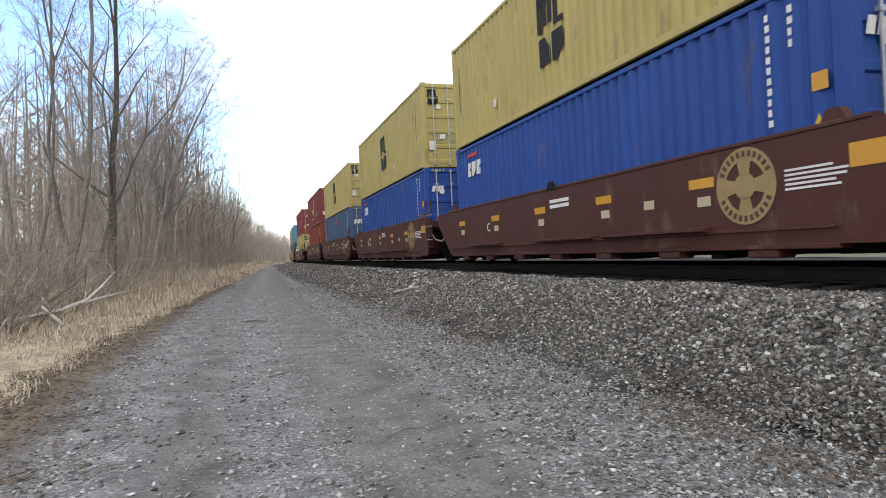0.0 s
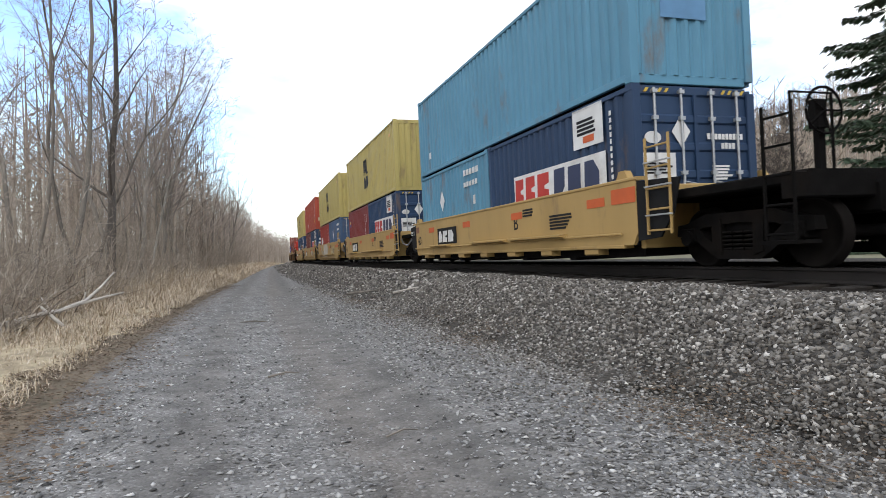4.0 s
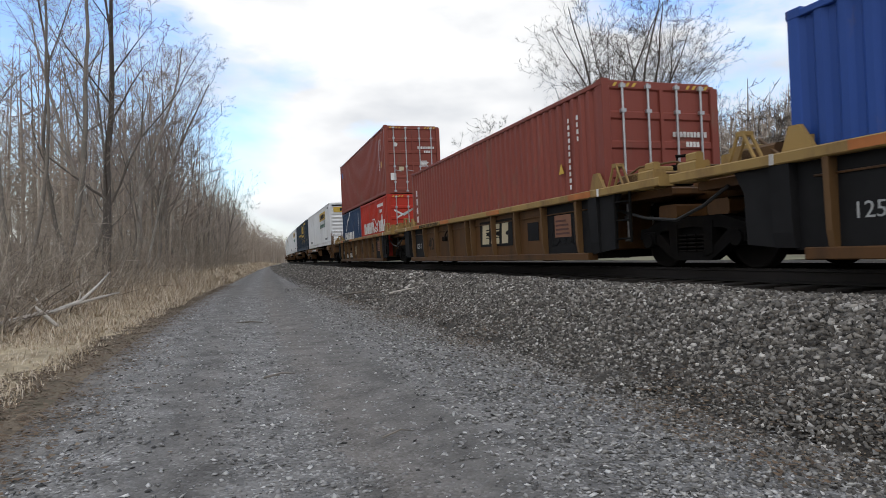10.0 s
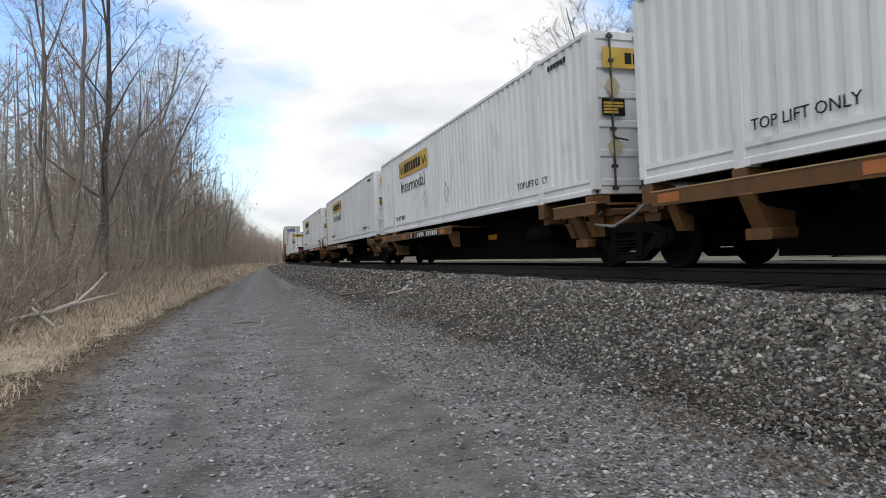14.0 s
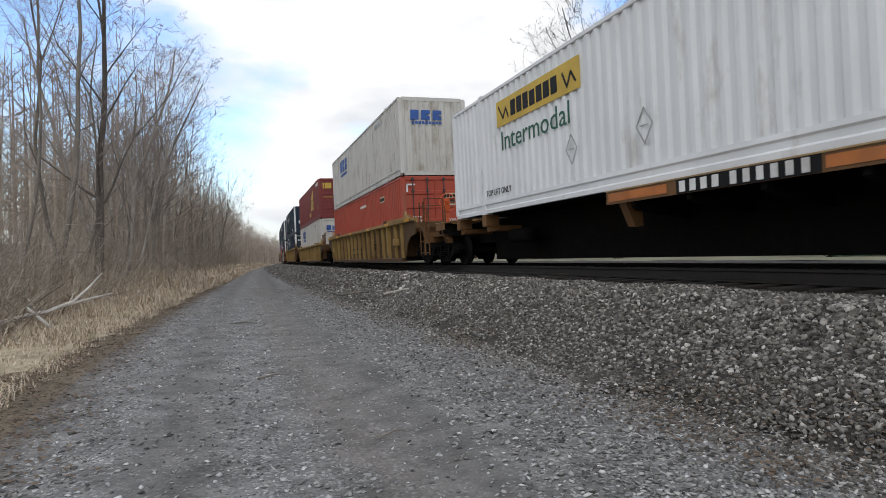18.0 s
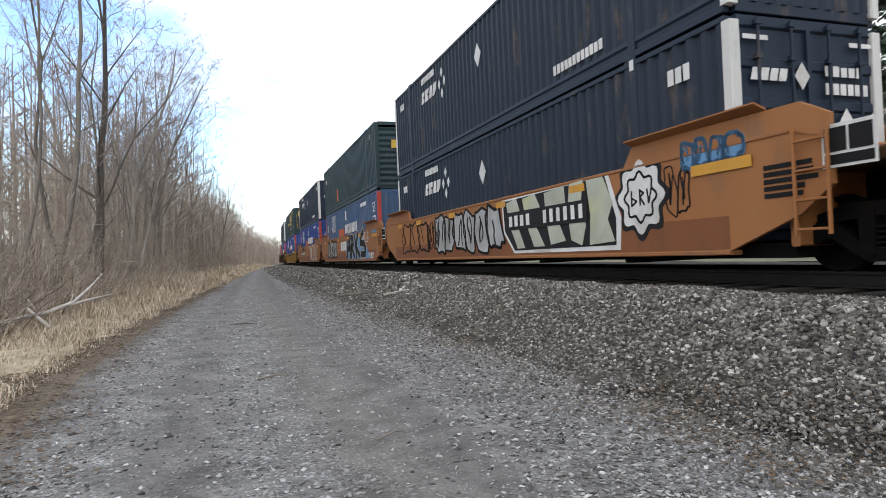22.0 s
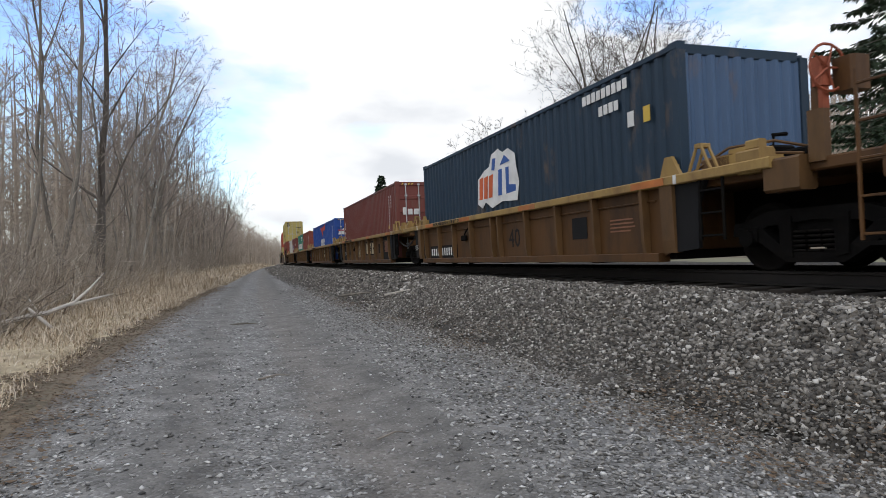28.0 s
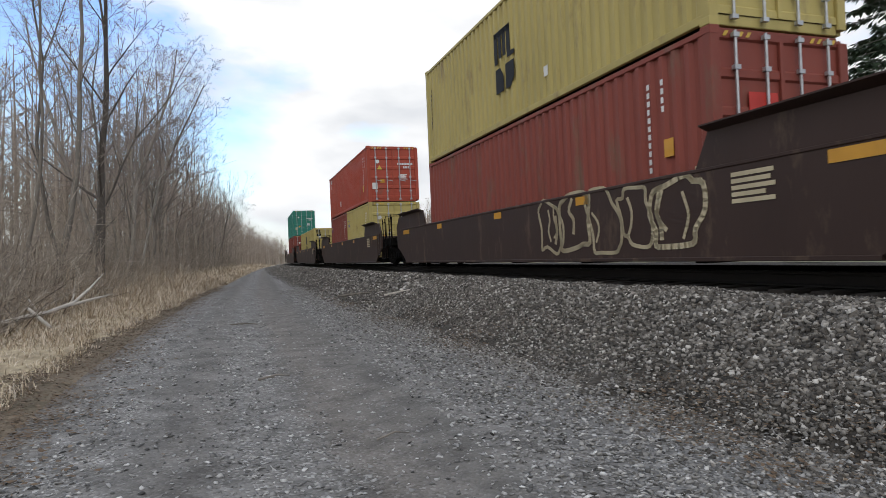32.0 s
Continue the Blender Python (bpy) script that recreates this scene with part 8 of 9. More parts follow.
for _ in range(22000):
    s = 2.5 + 30 * rng.random() ** 1.5
    off = verge_edge(s) + rng.normal(0.12, 0.38)
    q = along(s, off)
    pl.append((q.x, q.y, max(ground_z(s, off), -0.02) + 0.008))
litter("leaf_litter", "brown dead leaves and chaff along the road margin", pl, 0.010, 0.032, LITTER)

DRY_GRASS = island_material("dry_grass", [(0.56, 0.44, 0.31), (0.76, 0.63, 0.47), (0.84, 0.72, 0.56), (0.62, 0.49, 0.34), (0.90, 0.80, 0.66), (0.42, 0.31, 0.20), (0.54, 0.44, 0.30)], 0.85)


def grass(name, label, n, s0, s1, o0, o1, h0, h1, power, wide=0.004, blades=11):
    """Clumps of dead blades that fan out and bend over; o0 counts from the wood's line, o1 from the road's edge."""
    vs, fs = [], []
    b = 0
    for _ in range(n):
        s = s0 + (s1 - s0) * rng.random() ** power
        l, back = road_left(s), wood_left(s) + o0
        off = back + (l + o1 - back) * rng.random() ** 0.85
        d = l - off
        clump = noise.noise(Vector((s * 0.9, off * 1.3, 0)))
        if clump < 0.02 - 0.16 * d and rng.random() < 0.6:
            continue
        q = along(s, off)
        z = ground_z(s, off) - 0.015
        tall = min(1.15, 0.30 + d * 0.36) * (1 + 1.5 * max(0, clump)) * rng.uniform(0.45, 1.4) * float(np.interp(s, [3, 9, 14, 18, 24], [0.45, 0.42, 0.55, 1.0, 1.3]))
        lay, lean = rng.uniform(0, 6.28), rng.uniform(0.35, 1.3)
        for _ in range(blades):
            h = rng.uniform(h0, h1) * tall
            x, y = q.x + rng.normal(0, 0.05), q.y + rng.normal(0, 0.05)
            a = lay + rng.normal(0, 1.2)
            dx, dy = math.cos(a), math.sin(a)
            fall = lean + rng.normal(0, 0.4)
            w = wide * rng.uniform(0.5, 1.5) * (1 + s / 18)
            px, py = -dy * w, dx * w
            m, t = h * 0.5, h * 0.5
            f2 = fall + rng.uniform(0.3, 1.5)
            mx, my, mz = x + dx * m * math.sin(fall), y + dy * m * math.sin(fall), z + m * math.cos(fall) + 0.01
            ex, ey, ez = mx + dx * t * math.sin(f2), my + dy * t * math.sin(f2), max(z + 0.02, mz + t * math.cos(f2))
            vs += [(x - px, y - py, z), (x + px, y + py, z), (mx + px, my + py, mz), (mx - px, my - py, mz), (ex, ey, ez)]
            fs += [(b, b + 1, b + 2), (b, b + 2, b + 3), (b + 3, b + 2, b + 4)]
            b += 5
    return tagged(new(name, mesh_from(name, vs, fs, DRY_GRASS)), label, kind="stuff")


grass("dry_grass", "matted pale straw-coloured grass along the road", 6600, 2.5, 38, -2.7, -0.3, 0.2, 0.7, 1.35, 0.0026, 14)
grass("dry_grass", "matted pale straw-coloured grass beside the road", 900, -7, 2.6, -2.7, -0.3, 0.2, 0.5, 1.0, 0.003, 12)
grass("dry_grass", "pale matted dry grass farther along the verge", 5000, 34, 190, -2.8, -0.15, 0.2, 0.5, 1.2, 0.005, 9)

BARK = mat("grey_brown_bark", (0.195, 0.173, 0.148), 0.9, 0, 0.3, 5, (0.075, 0.062, 0.052), 0.4, 0.8, 16, 0.3, (1, 1, 0.25))
DARK_BARK = mat("dark_bark", (0.09, 0.077, 0.066), 0.9, 0, 0.3, 5, (0.04, 0.034, 0.03), 0.4, 0.8, 16, 0.1, (1, 1, 0.25))
# darker copy of the twigs, with backlight from the sky put into its colour
BACKLIT_TWIG = mat("backlit_brown_twigs", (0.065, 0.053, 0.045), 0.9, 0, 0.2, 4, None, 0, 0, 16, 0.2)
PALE_BARK = mat("pale_bark", (0.42, 0.40, 0.36), 0.9, 0, 0.25, 5, (0.22, 0.2, 0.17), 0.4, 0.5, 16, 0.15)
TWIG = mat("brown_twigs", (0.30, 0.25, 0.222), 0.9, 0, 0.2, 4, None, 0, 0, 16, 0.25)
BRUSH = island_material("brush_stems", [(0.13, 0.105, 0.085), (0.52, 0.435, 0.345), (0.36, 0.295, 0.235), (0.74, 0.65, 0.55), (0.22, 0.18, 0.14), (0.46, 0.38, 0.30)])
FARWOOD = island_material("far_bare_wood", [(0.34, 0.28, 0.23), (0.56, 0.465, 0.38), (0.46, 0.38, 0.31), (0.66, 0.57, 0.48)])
NEEDLE = island_material("spruce_needles", [(0.036, 0.066, 0.036), (0.062, 0.105, 0.056), (0.048, 0.083, 0.044), (0.09, 0.14, 0.074)], 0.7)


def seg_mesh(name, segs, material, sides, fat=1.0, least=0.0):
    p0, p1, r0, r1 = zip(*segs)
    v, f = sticks(p0, p1, np.maximum(np.array(r0) * fat, least), np.maximum(np.array(r1) * fat, least), sides)
    return mesh_from(name, v, f, material, True)


def forked_tree(seed, H, spread, low=0.3, lean=0.05, stems=1, girth=0.008, depth=4, rich=0.92):
    """A leafless tree that forks into rising leaders, with limbs, branches and fine twigs: (heavy, fine) segments."""
    r = random.Random(seed)
    heavy, fine = [], []
    segs, wander = (10, 6, 4, 2, 1), (0.075, 0.11, 0.12, 0.12, 0.1)
    rise, most = (0.03, 0.07, 0.06, 0.04, 0.03), (1.35, 1.15 * rich, 1.15 * rich, 1.25 * rich, 0)
    share, begin = (0.0, 0.48, 0.46, 0.50, 0.55), (low, 0.22, 0.15, 0.1, 0)

    def limb(p, d, length, rad, level, t0=0.0, turn=0.0):
        k = max(2, round(segs[level] * (1 - t0)))
        step = length / k
        for i in range(k):
            d = (d + Vector((r.gauss(0, 1), r.gauss(0, 1), r.gauss(0, 0.5))) * wander[level] + Vector((0, 0, rise[level]))).normalized()
            e = p + d * step
            a, b = rad * (1 - 0.82 * i / k), rad * (1 - 0.82 * (i + 1) / k)
            (heavy if level < 2 else fine).append((p[:], e[:], a, b))
            t = t0 + (1 - t0) * (i + 1) / k
            if level < depth and t >= begin[level]:
                n = most[level] * r.uniform(0.5, 1.5)
                for _ in range(int(n) + (r.random() < n % 1)):
                    turn += 2.4 + r.gauss(0, 0.5)
                    side = d.orthogonal().normalized()
                    side = Matrix.Rotation(turn, 3, d) @ side
                    tilted = r.uniform(0.55, 1.05) if level else r.uniform(0.45, 1.0)
                    cd = d * math.cos(tilted) + side * math.sin(tilted)
                    ln = spread * (1.15 - 0.75 * t) * r.uniform(0.6, 1.2) if level == 0 else length * share[level] * r.uniform(0.6, 1.3) * (1.25 - 0.55 * t)
                    limb(p.lerp(e, r.random()), cd, ln, max(0.0035, b * (0.42 if level == 0 else 0.55)), level + 1)
                if level == 0 and t < 0.72 and i < k - 2 and r.random() < 0.22:  # a second leader
                    turn += 2.0
                    side = d.orthogonal().normalized()
                    side = Matrix.Rotation(turn, 3, d) @ side
                    limb(e, (d + side * r.uniform(0.25, 0.5)).normalized(), length * (1 - (i + 1) / k) * r.uniform(0.8, 1.0), b * 0.8, 0, t, turn)
                    d = (d - side * 0.2).normalized()
            p = e

    for st in range(stems):
        a0 = 2 * math.pi * st / stems + r.uniform(0, 1)
        tilt = lean if stems == 1 else r.uniform(0.08, 0.28)
        q = Vector((math.cos(a0), math.sin(a0), 0)) * (0.14 if stems > 1 else 0)
        limb(q - Vector((0, 0, 0.1)), Vector((math.sin(tilt) * math.cos(a0), math.sin(tilt) * math.sin(a0), math.cos(tilt))), H * (1 if st == 0 else r.uniform(0.75, 0.97)), H * girth * (1 if stems == 1 else 0.75), 0)
    return heavy, fine


TREE_KINDS = []
for k in range(14):
    h = [11, 12.5, 10, 13.5, 9, 12, 10.5, 8, 13, 9.5, 11.5, 7, 14, 10][k]
    hv, fn = forked_tree(100 + k, h, h * 0.24, 0.30 if k % 2 else 0.40, 0.03 + 0.12 * (k % 3 == 1 and k != 4), 1 if k % 5 else 2, 0.0050 + 0.0012 * (k % 3))
    TREE_KINDS.append((seg_mesh("trunk", hv, PALE_BARK if k == 4 else BARK, 5), seg_mesh("crown", fn, TWIG, 3, 1.0, 0.0032)))
LIGHT_KINDS = []  # the same with fewer twigs, for the far part of the wood
for k in range(8):
    h = [11, 12.5, 10, 13, 9, 12, 10.5, 13.5][k]
    hv, fn = forked_tree(200 + k, h, h * 0.25, 0.28, 0.04, 1, 0.007, 3, 0.95)
    LIGHT_KINDS.append((seg_mesh("trunk", hv, PALE_BARK if k == 4 else BARK, 4), seg_mesh("crown", fn, TWIG, 3, 1.0, 0.0052)))


def put_tree(kind, x, y, z, turn, size, kinds=TREE_KINDS, label="bare grey-brown deciduous tree in the roadside wood", group="trees of the roadside wood"):
    root = tagged(new("tree"), label, "tree", group)
    root.matrix_basis = pose(x, y, z - 0.05, 0, 0, turn) @ Matrix.Scale(size, 4)
    part("trunk", kinds[kind][0], root)
    part("crown", kinds[kind][1], root)
    return root


wood = random.Random(5)
for i in range(98):
    s = 19 + 115 * wood.random() ** 1.2
    l = wood_left(s)
    off = l - 2.5 - 9 * wood.random() ** 1.5
    q = along(s, off, ground_z(s, off))
    if q.x < -0.42 * q.y or (s < 45 and wood.random() < 0.8):
        continue
    if s < 50:
        put_tree(wood.randrange(14), q.x, q.y, q.z, wood.uniform(0, 360), wood.uniform(0.8, 1.15))
    else:
        put_tree(wood.randrange(8), q.x, q.y, q.z, wood.uniform(0, 360), wood.uniform(0.8, 1.15), LIGHT_KINDS)
# the trees at the wood's edge, one by one: kind, place, turn, size
for k, x, y, turn, size in ((3, -5.2, 18.5, 20, 1.0), (12, -5.4, 20.0, 140, 0.95), (8, -4.4, 19.0, 80, 1.0), (5, -4.6, 22.0, 200, 1.05), (4, -3.6, 29.5, 0, 1.1), (9, -3.9, 31.0, 90, 1.1), (0, -3.9, 26.0, 60, 1.05), (6, -3.5, 33.0, 120, 1.1), (2, -3.4, 37.0, 33, 1.2), (8, -3.3, 42.0, 211, 0.95)):
    put_tree(k, x, y, 0.08, turn, size)
# the big leaning tree whose low limbs reach over the verge
hv, fn = forked_tree(77, 11.6, 4.4, 0.24, 0.12, 1, 0.0125)
root = tagged(new("tree"), "large leaning bare tree with dark low limbs", "tree", "trees of the roadside wood")
root.matrix_basis = pose(-3.75, 21.5, 0.02, 0, 0, 15)
part("trunk", seg_mesh("trunk", hv, DARK_BARK, 7), root)
part("crown", seg_mesh("crown", fn, TWIG, 3, 1.0, 0.007), root)
# three wide-crowned trees at the bend
for seed, H, x, y, turn, sp in ((91, 10.2, -3.45, 25.6, 40, 4.6), (96, 10.4, -3.9, 23.6, 190, 4.0), (99, 9.6, -3.3, 30.5, 300, 5.0)):
    hv, fn = forked_tree(seed, H, sp * 0.85, 0.3, 0.05, 1, 0.0095)
    root = tagged(new("tree"), "wide-crowned bare tree with a dense head of fine twigs", "tree", "trees of the roadside wood")
    root.matrix_basis = pose(x, y, 0.02, 0, 0, turn)
    part("trunk", seg_mesh("trunk", hv, BARK, 6, 1.1), root)
    part("crown", seg_mesh("crown", fn, TWIG, 3, 1.0, 0.0048), root)


def brush(name, label, n, s0, s1, o0, o1, h0, h1, power, thick, material, branchy=2, spread=0.42):
    p0, p1, r0, r1 = [], [], [], []
    for _ in range(n):
        s = s0 + (s1 - s0) * rng.random() ** power
        off = wood_left(s) + o0 + (o1 - o0) * rng.random() ** 1.3
        q = along(s, off)
        z = ground_z(s, off) - 0.03
        h = rng.uniform(h0, h1)
        p = np.array((q.x, q.y, z))
        d = np.array((rng.normal(0, spread), rng.normal(0, spread), 1.0))
        rad = thick * rng.uniform(0.5, 1.4)
        for i in range(3):
            d = d + rng.normal(0, 0.24, 3)
            e = p + d / np.linalg.norm(d) * h / 3
            p0.append(p), p1.append(e), r0.append(rad * (1 - 0.28 * i)), r1.append(rad * (1 - 0.28 * (i + 1)))
            for _ in range(branchy):
                t = rng.random()
                b = p + (e - p) * t
                bd = d / np.linalg.norm(d) * 0.7 + rng.normal(0, 0.6, 3)
                p0.append(b), p1.append(b + bd / np.linalg.norm(bd) * h * rng.uniform(0.12, 0.3)), r0.append(rad * 0.5), r1.append(rad * 0.2)
            p = e
    v, f = sticks(p0, p1, np.array(r0), np.array(r1), 3)
    return tagged(new(name, mesh_from(name, v, f, material, True)), label, kind="stuff")


brush("brush", "tangled bare pale brush at the edge of the wood", 2300, 10, 48, -1.75, -5.0, 0.4, 2.1, 1.1, 0.0125, BRUSH, 3, 0.62)
brush("brush", "low bare scrub inside the wood", 1500, 11, 60, -3.2, -13.0, 0.8, 2.6, 0.9, 0.009, BRUSH, 4)
brush("brush", "bare undergrowth and saplings inside the wood", 1500, 15, 75, -2.3, -8.0, 1.2, 4.2, 1.0, 0.0085, BRUSH, 6, 0.2)
brush("brush", "bare undergrowth along the far part of the wood", 1200, 45, 150, -2.2, -8.0, 1.2, 4.5, 1.0, 0.026, BRUSH, 4)


def far_wood(name, label, places, h0, h1, material, thick=0.11):
    p0, p1, r0, r1 = [], [], [], []
    for x, y, z in places:
        h = rng.uniform(h0, h1)
        top = np.array((x + rng.normal(0, 0.5), y + rng.normal(0, 0.5), z + h))
        base = np.array((x, y, z - 0.4))
        rad = thick * rng.uniform(0.6, 1.3)
        p0.append(base), p1.append(top), r0.append(rad), r1.append(rad * 0.15)
        for k in range(10):
            u = 0.22 + 0.75 * (k + rng.random()) / 10
            b = base + (top - base) * u
            a = rng.uniform(0, 6.28)
            ln = h * 0.26 * (1.2 - u) * rng.uniform(0.7, 1.3) + 0.4
            e = b + np.array((math.cos(a), math.sin(a), rng.uniform(0.2, 1.2))) * ln * 0.85
            p0.append(b), p1.append(e), r0.append(rad * 0.4 * (1.1 - u) + 0.012), r1.append(0.012)
            for _ in range(3):
                t = rng.uniform(0.25, 1.0)
                c = b + (e - b) * t
                a2 = rng.uniform(0, 6.28)
                p0.append(c), p1.append(c + np.array((math.cos(a2), math.sin(a2), rng.uniform(0.2, 1.4))) * ln * rng.uniform(0.2, 0.5)), r0.append(thick * 0.24), r1.append(thick * 0.08)
    v, f = sticks(p0, p1, np.array(r0), np.array(r1), 3)
    return tagged(new(name, mesh_from(name, v, f, material, True)), label, kind="stuff")


pts = []
for _ in range(780):
    s = 45 + 300 * rng.random() ** 0.9
    q = along(s, wood_left(s) - 2.8 - 18 * rng.random() ** 1.6, 0.1)
    pts.append(tuple(q))
for _ in range(130):
    a, d = radians(rng.uniform(-22, -4)), rng.uniform(34, 80)
    pts.append((math.sin(a) * d, math.cos(a) * d, 0.1))
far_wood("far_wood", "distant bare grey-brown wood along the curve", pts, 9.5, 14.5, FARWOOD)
pts = []
for _ in range(1500):
    s, off = rng.uniform(0, 330), 26 + 150 * rng.random() ** 1.1
    q = along(s, off, float(np.interp(off, [16, 20, 40, 70, 110, 170], [1.3, 1.5, 4.5, 15, 30, 44])))
    pts.append(tuple(q))
for _ in range(500):
    s, off = rng.uniform(55, 260), rng.uniform(20, 55)
    pts.append(tuple(along(s, off, float(np.interp(off, [16, 20, 40, 70], [1.3, 1.5, 4.5, 15])))))
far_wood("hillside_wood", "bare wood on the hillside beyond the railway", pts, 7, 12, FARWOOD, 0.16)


# ---- beyond the track ----
def by_bearing(deg, dist):
    a = radians(deg)
    return math.sin(a) * dist, math.cos(a) * dist


# trees against the sky: dark bark and twig colours imitate backlight
hv, fn = forked_tree(501, 17.5, 6.2, 0.2, 0, 5, 0.0085)
x, y = by_bearing(34.8, 36)
root = tagged(new("tree"), "tall bare many-stemmed tree beyond the railway", "tree")
root.matrix_basis = pose(x, y, 1.1)
part("trunk", seg_mesh("trunk", hv, DARK_BARK, 5, 1.2), root)
part("crown", seg_mesh("crown", fn, BACKLIT_TWIG, 3, 1.0, 0.006), root)
for i, (deg, dist, h, spread, seed) in enumerate(((23.3, 58, 14.0, 6.2, 502), (26.8, 66, 15.5, 6.0, 503), (30.5, 60, 13.5, 6.0, 504), (41.0, 55, 14.0, 6.0, 505), (46.5, 48, 12.0, 5.0, 506))):
    hv, fn = forked_tree(seed, h, spread * 0.8, 0.2, 0, 3, 0.0075)
    x, y = by_bearing(deg, dist)
    root = tagged(new("tree"), "bare deciduous tree on the grass beyond the railway", "tree")
    root.matrix_basis = pose(x, y, 1.1)
    part("trunk", seg_mesh("trunk", hv, DARK_BARK, 4, 1.1), root)
    part("crown", seg_mesh("crown", fn, BACKLIT_TWIG, 3, 1.0, 0.010), root)


def spruce(x, y, z, H, R, seed, label, tiers=26, per=9, sprays=40, leaf=0.24):
    """A conifer: a stem, whorls of drooping boughs, and hanging needle sprays along them."""
    r = np.random.default_rng(seed)
    root = tagged(new("spruce_tree"), label, "conifer")
    root.matrix_basis = pose(x, y, z)
    part("trunk", Shape().tube([(0, 0, -0.1), (0.05, 0, H * 0.5), (0, 0, H)], [H * 0.012, H * 0.008, 0.02], 7).mesh("trunk", BARK), root)
    p0, p1, r0, r1, vs, fs = [], [], [], [], [], []
    b = 0
    for t in range(tiers):
        u = (t + r.uniform(0.2, 0.8)) / tiers
        zz = H * (0.05 + 0.94 * u)
        ln = R * (1 - u) ** 0.9 + 0.15
        k1 = per if u < 0.75 else max(5, per - 3)
        for k in range(k1):
            a = 2 * math.pi * (k + r.random() * 0.8) / k1 + t * 2.4
            l = ln * r.uniform(0.62, 1.15)
            q = np.array((0, 0, zz + r.normal(0, H * 0.008)))
            out = np.array((math.cos(a), math.sin(a), 0))
            drop = -0.38 * (1 - u) - 0.05 if u < 0.75 else 0.35
            knee = q + out * l * 0.62 + np.array((0, 0, drop * l * 0.62))
            end = knee + out * l * 0.40 + np.array((0, 0, (drop * 0.2 + 0.10) * l * 0.4))
            p0 += [q, knee]
            p1 += [knee, end]
            r0 += [0.03 * (1 - u) + 0.008, 0.014]
            r1 += [0.014, 0.005]
            for j in range(int(sprays * (0.35 + 0.65 * (1 - u)))):
                w = 0.1 + 0.9 * r.random() ** 0.7
                c = q + (knee - q) * w / 0.62 if w < 0.62 else knee + (end - knee) * (w - 0.62) / 0.38
                side = r.choice((-1, 1)) * r.uniform(0.3, 1.2)
                sp = np.array((math.cos(a + side), math.sin(a + side), r.uniform(-0.75, 0.0)))
                c = c + sp * r.random() * l * 0.16 * (1.15 - w)
                g = leaf * r.uniform(0.6, 1.5)
                n = np.array((-sp[1], sp[0], r.uniform(-0.6, 0.6))) * g * 0.24
                vs += [c, c + sp * g * 0.45 + n, c + sp * g + (0, 0, -0.1 * g), c + sp * g * 0.45 - n]
                fs += [(b, b + 1, b + 2, b + 3)]
                b += 4
    v, f = sticks(p0, p1, np.array(r0), np.array(r1), 3)
    part("bough_frame", mesh_from("bough_frame", v, f, BARK), root)["kind"] = "stuff"
    part("foliage", mesh_from("foliage", vs, fs, NEEDLE), root, "dark green needle sprays")["kind"] = "stuff"
    return root


x, y = by_bearing(56.0, 28.0)
spruce(x, y, 1.1, 18.0, 4.2, 1, "large dark green spruce with drooping boughs", 27, 9, 300, 0.2)
x, y = by_bearing(29.7, 46)
spruce(x, y, 1.1, 8.6, 2.8, 2, "small dense green fir beyond the railway", 20, 9, 90, 0.22)
x, y = by_bearing(13.4, 100)
spruce(x, y, 1.5, 13.8, 3.1, 3, "distant dark pine above the train", 34, 10, 90, 0.36)
x, y = by_bearing(19.0, 95)
spruce(x, y, 1.5, 8.0, 2.2, 4, "distant dark pine among bare trees", 24, 8, 50, 0.36)

# a small house far off
HOUSE_WALL = mat("white_clapboard", (0.55, 0.55, 0.53), 0.7, 0, 0.08, 2, None, 0, 0.2, 12)
SHINGLE = mat("grey_shingle_roof", (0.13, 0.13, 0.135), 0.85, 0, 0.2, 3, None, 0, 0.4, 10)
GLASS = mat("dark_window_glass", (0.02, 0.025, 0.03), 0.1)
house = tagged(new("house"), "small white clapboard house with grey roof", "house")
x, y = by_bearing(26.0, 92)
house.matrix_basis = pose(x, y, 1.6, 0, 0, 20)
part("wall", Shape().prism([(-3.5, 0), (3.5, 0), (3.5, 2.9), (0, 5.2), (-3.5, 2.9)], "y", -4.5, 4.5).mesh("wall", HOUSE_WALL), house)
part("roof", Shape().prism([(-3.9, 2.62), (0, 5.2), (3.9, 2.62), (3.9, 2.82), (0, 5.42), (-3.9, 2.82)], "y", -4.9, 4.9).mesh("roof", SHINGLE), house)
for wx, wz in ((-1.8, 1.0), (0.9, 1.0), (-0.4, 3.1)):
    w = part("window", Shape().box(wx, wx + 0.9, -4.56, -4.5, wz, wz + 1.2, 0.02).mesh("window", HOUSE_WALL), house)
    part("pane", Shape().box(wx + 0.08, wx + 0.82, -4.575, -4.561, wz + 0.08, wz + 1.12).mesh("pane", GLASS), w)

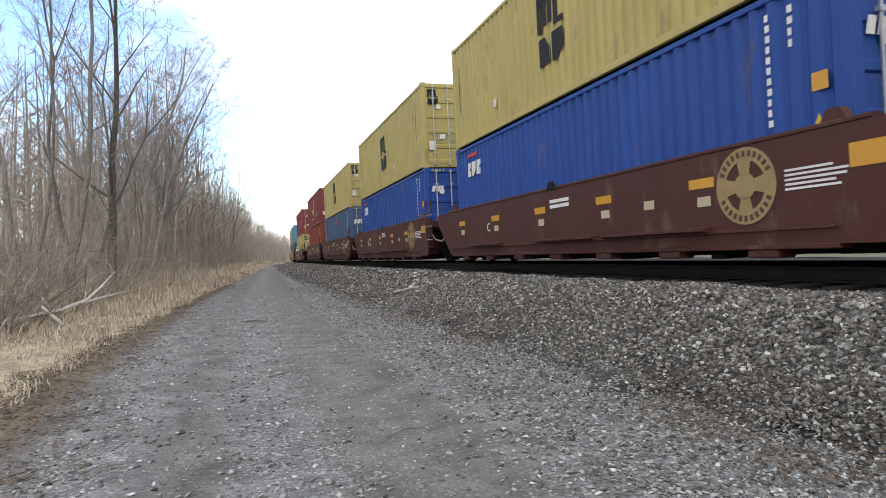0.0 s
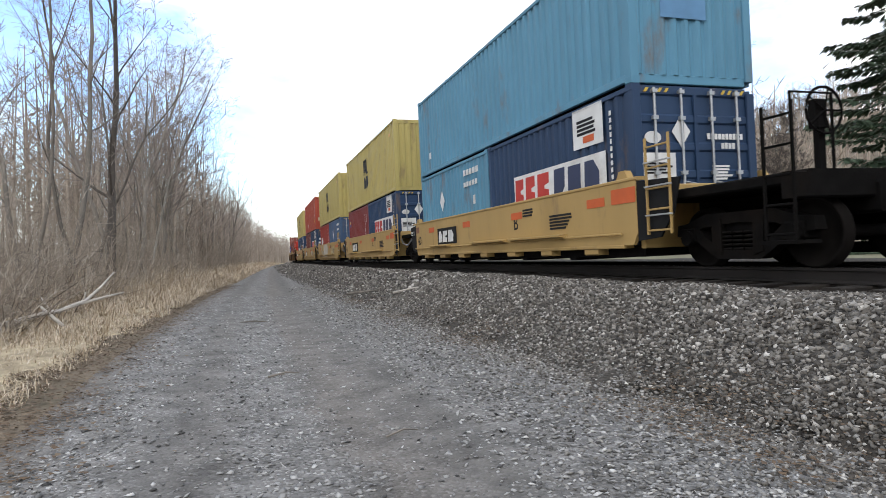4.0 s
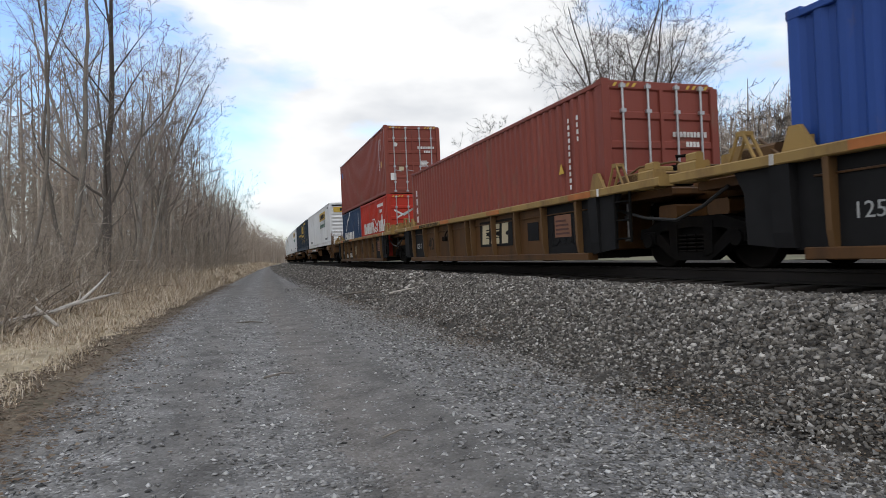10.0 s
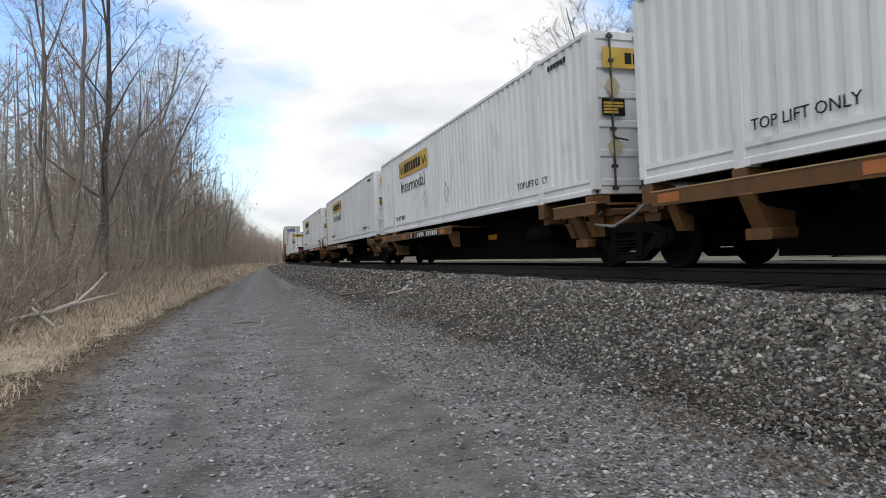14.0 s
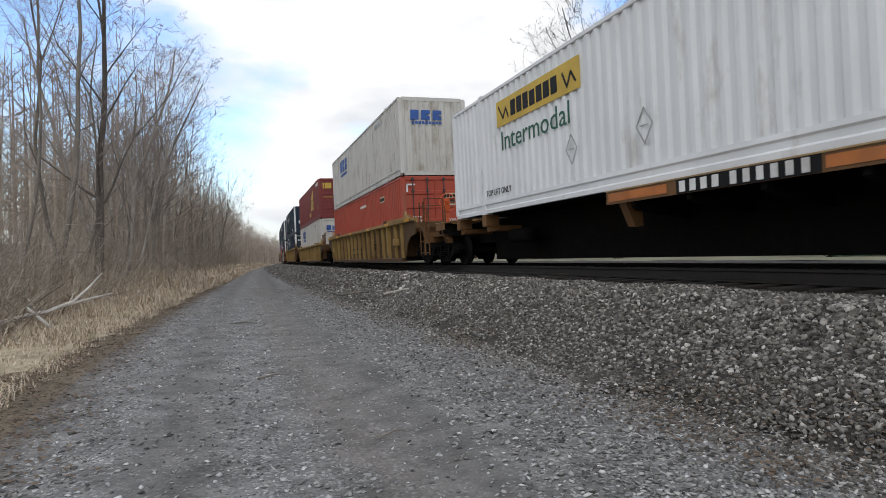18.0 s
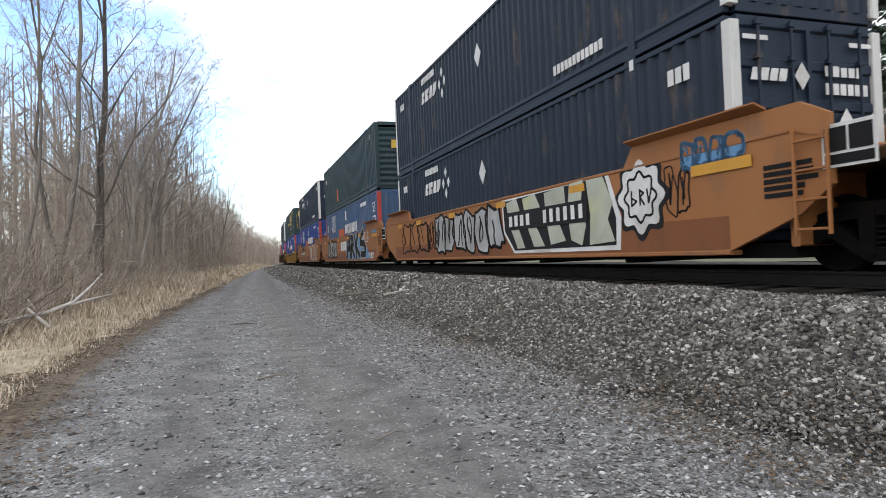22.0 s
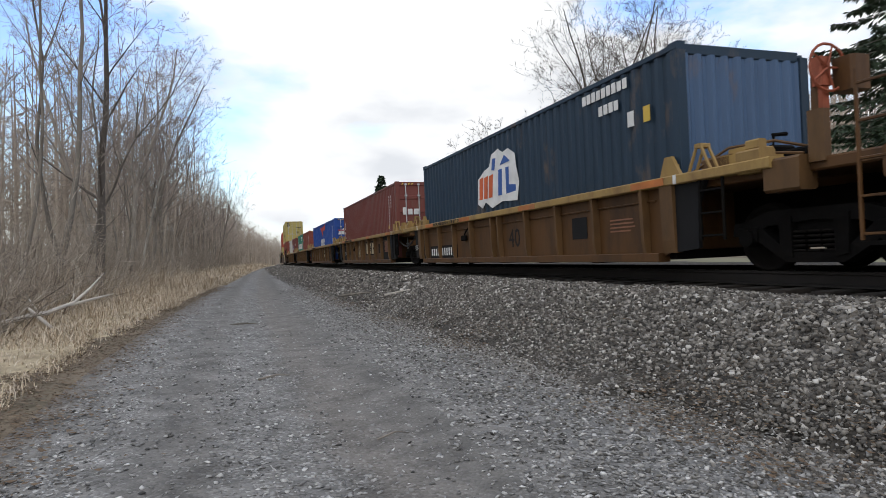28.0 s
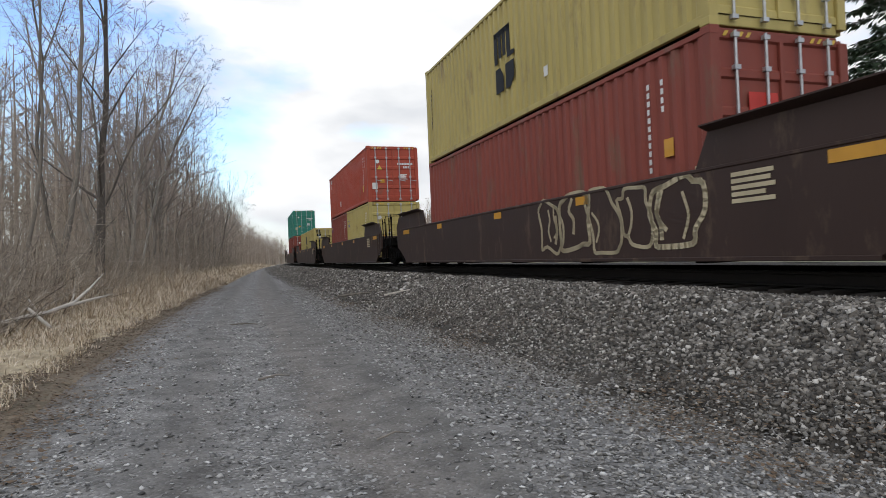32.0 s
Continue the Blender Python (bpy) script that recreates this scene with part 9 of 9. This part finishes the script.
# fallen wood
fallen = tagged(new("fallen_branch"), "pale bleached fallen branch lying in dry grass", "branch")
BLEACHED = mat("bleached_wood", (0.50, 0.46, 0.41), 0.85, 0, 0.2, 6, (0.28, 0.24, 0.2), 0.3, 0.4, 20)
for name, pts, rad in (
        ("main_limb", [(-3.54, 11.2, 0.10), (-3.37, 11.8, 0.15), (-3.14, 12.3, 0.22), (-3.0, 12.6, 0.23), (-2.7, 13.2, 0.37), (-2.51, 13.6, 0.62), (-2.35, 14.0, 0.9)], [0.05, 0.048, 0.045, 0.042, 0.036, 0.026, 0.010]),
        ("side_limb", [(-2.87, 12.9, 0.3), (-2.43, 13.6, 0.42), (-2.2, 14.2, 0.48)], [0.032, 0.026, 0.012]),
        ("side_limb", [(-3.17, 12.2, 0.35), (-2.95, 12.0, 0.19), (-2.72, 11.7, 0.06)], [0.022, 0.034, 0.03]),
        ("side_limb", [(-2.72, 13.2, 0.36), (-2.71, 13.2, 0.45), (-2.70, 13.2, 0.54)], [0.016, 0.014, 0.008]),
        ("side_limb", [(-3.09, 12.5, 0.24), (-3.22, 12.6, 0.41), (-3.39, 12.8, 0.58)], [0.016, 0.013, 0.006])):
    part(name, Shape().tube([(x, y, z + 0.10) for x, y, z in pts], rad, 7).mesh(name, BLEACHED, True), fallen)


def lying_stick(a, b, r, label, material, forks=1):
    st = tagged(new("stick"), label, "stick")
    a, b = Vector(a), Vector(b)
    m = a.lerp(b, 0.5) + Vector((0.02, 0.03, 0.02))
    part("stem", Shape().tube([a, m, b], [r, r * 0.8, r * 0.35], 6).mesh("stem", material, True), st)
    for i in range(forks):
        c = a.lerp(b, 0.4 + 0.2 * i)
        part("fork", Shape().tube([c, c + Vector((0.12, -0.10, 0.04)) * (b - a).length], [r * 0.6, r * 0.25], 5).mesh("fork", material), st)


lying_stick((3.25, 19.4, 0.16), (4.1, 18.6, 0.30), 0.05, "dark fallen branch at the foot of the ballast", BARK, 2)
lying_stick((3.95, 16.2, 0.34), (4.75, 15.8, 0.52), 0.03, "pale stick lying on the ballast bank", BLEACHED, 0)
lying_stick((0.05, 12.6, 0.02), (0.55, 12.5, 0.03), 0.02, "dark twig lying on the gravel road", BARK, 1)
lying_stick((-0.25, 2.62, 0.02), (-0.12, 3.0, 0.03), 0.007, "thin pale twig lying on the gravel road", BLEACHED, 1)
lying_stick((0.30, 6.6, 0.02), (0.62, 6.7, 0.03), 0.012, "dark twig lying on the gravel road", BARK, 1)
lying_stick((0.95, 4.1, 0.02), (1.2, 4.2, 0.02), 0.007, "short dark twig on the gravel road", BARK, 0)

def motions():
    for ob, s, z in MOVERS:
        lift = Matrix.Translation((0, 0, z))
        walk(ob, [(t, on_rails(s - float(np.interp(t, CLOCK, GONE))) @ lift) for t in range(33)])
    # wheels turn while they roll past the camera
    start = {ob.name: s for ob, s, z in MOVERS}
    for w, car, a, y in WHEELS:
        s = start[car.name] + y + a
        times = [i / 30 for i in range(961) if 1.0 < s - float(np.interp(i / 30, CLOCK, GONE)) < 26]
        if len(times) < 2:
            continue
        rows = [] if times[0] < 0.04 else [0.0]
        rows += times
        if times[-1] < 31.95:
            rows.append(32.0)
        g0 = float(np.interp(times[0], CLOCK, GONE))
        g1 = float(np.interp(times[-1], CLOCK, GONE))
        out = []
        for t in rows:
            g = min(max(float(np.interp(t, CLOCK, GONE)), g0), g1)
            out.append((t, pose(0, a, 0.419, math.degrees((g - g0) / 0.419 * 0.85) % 360)))
        walk(w, out)


motions()
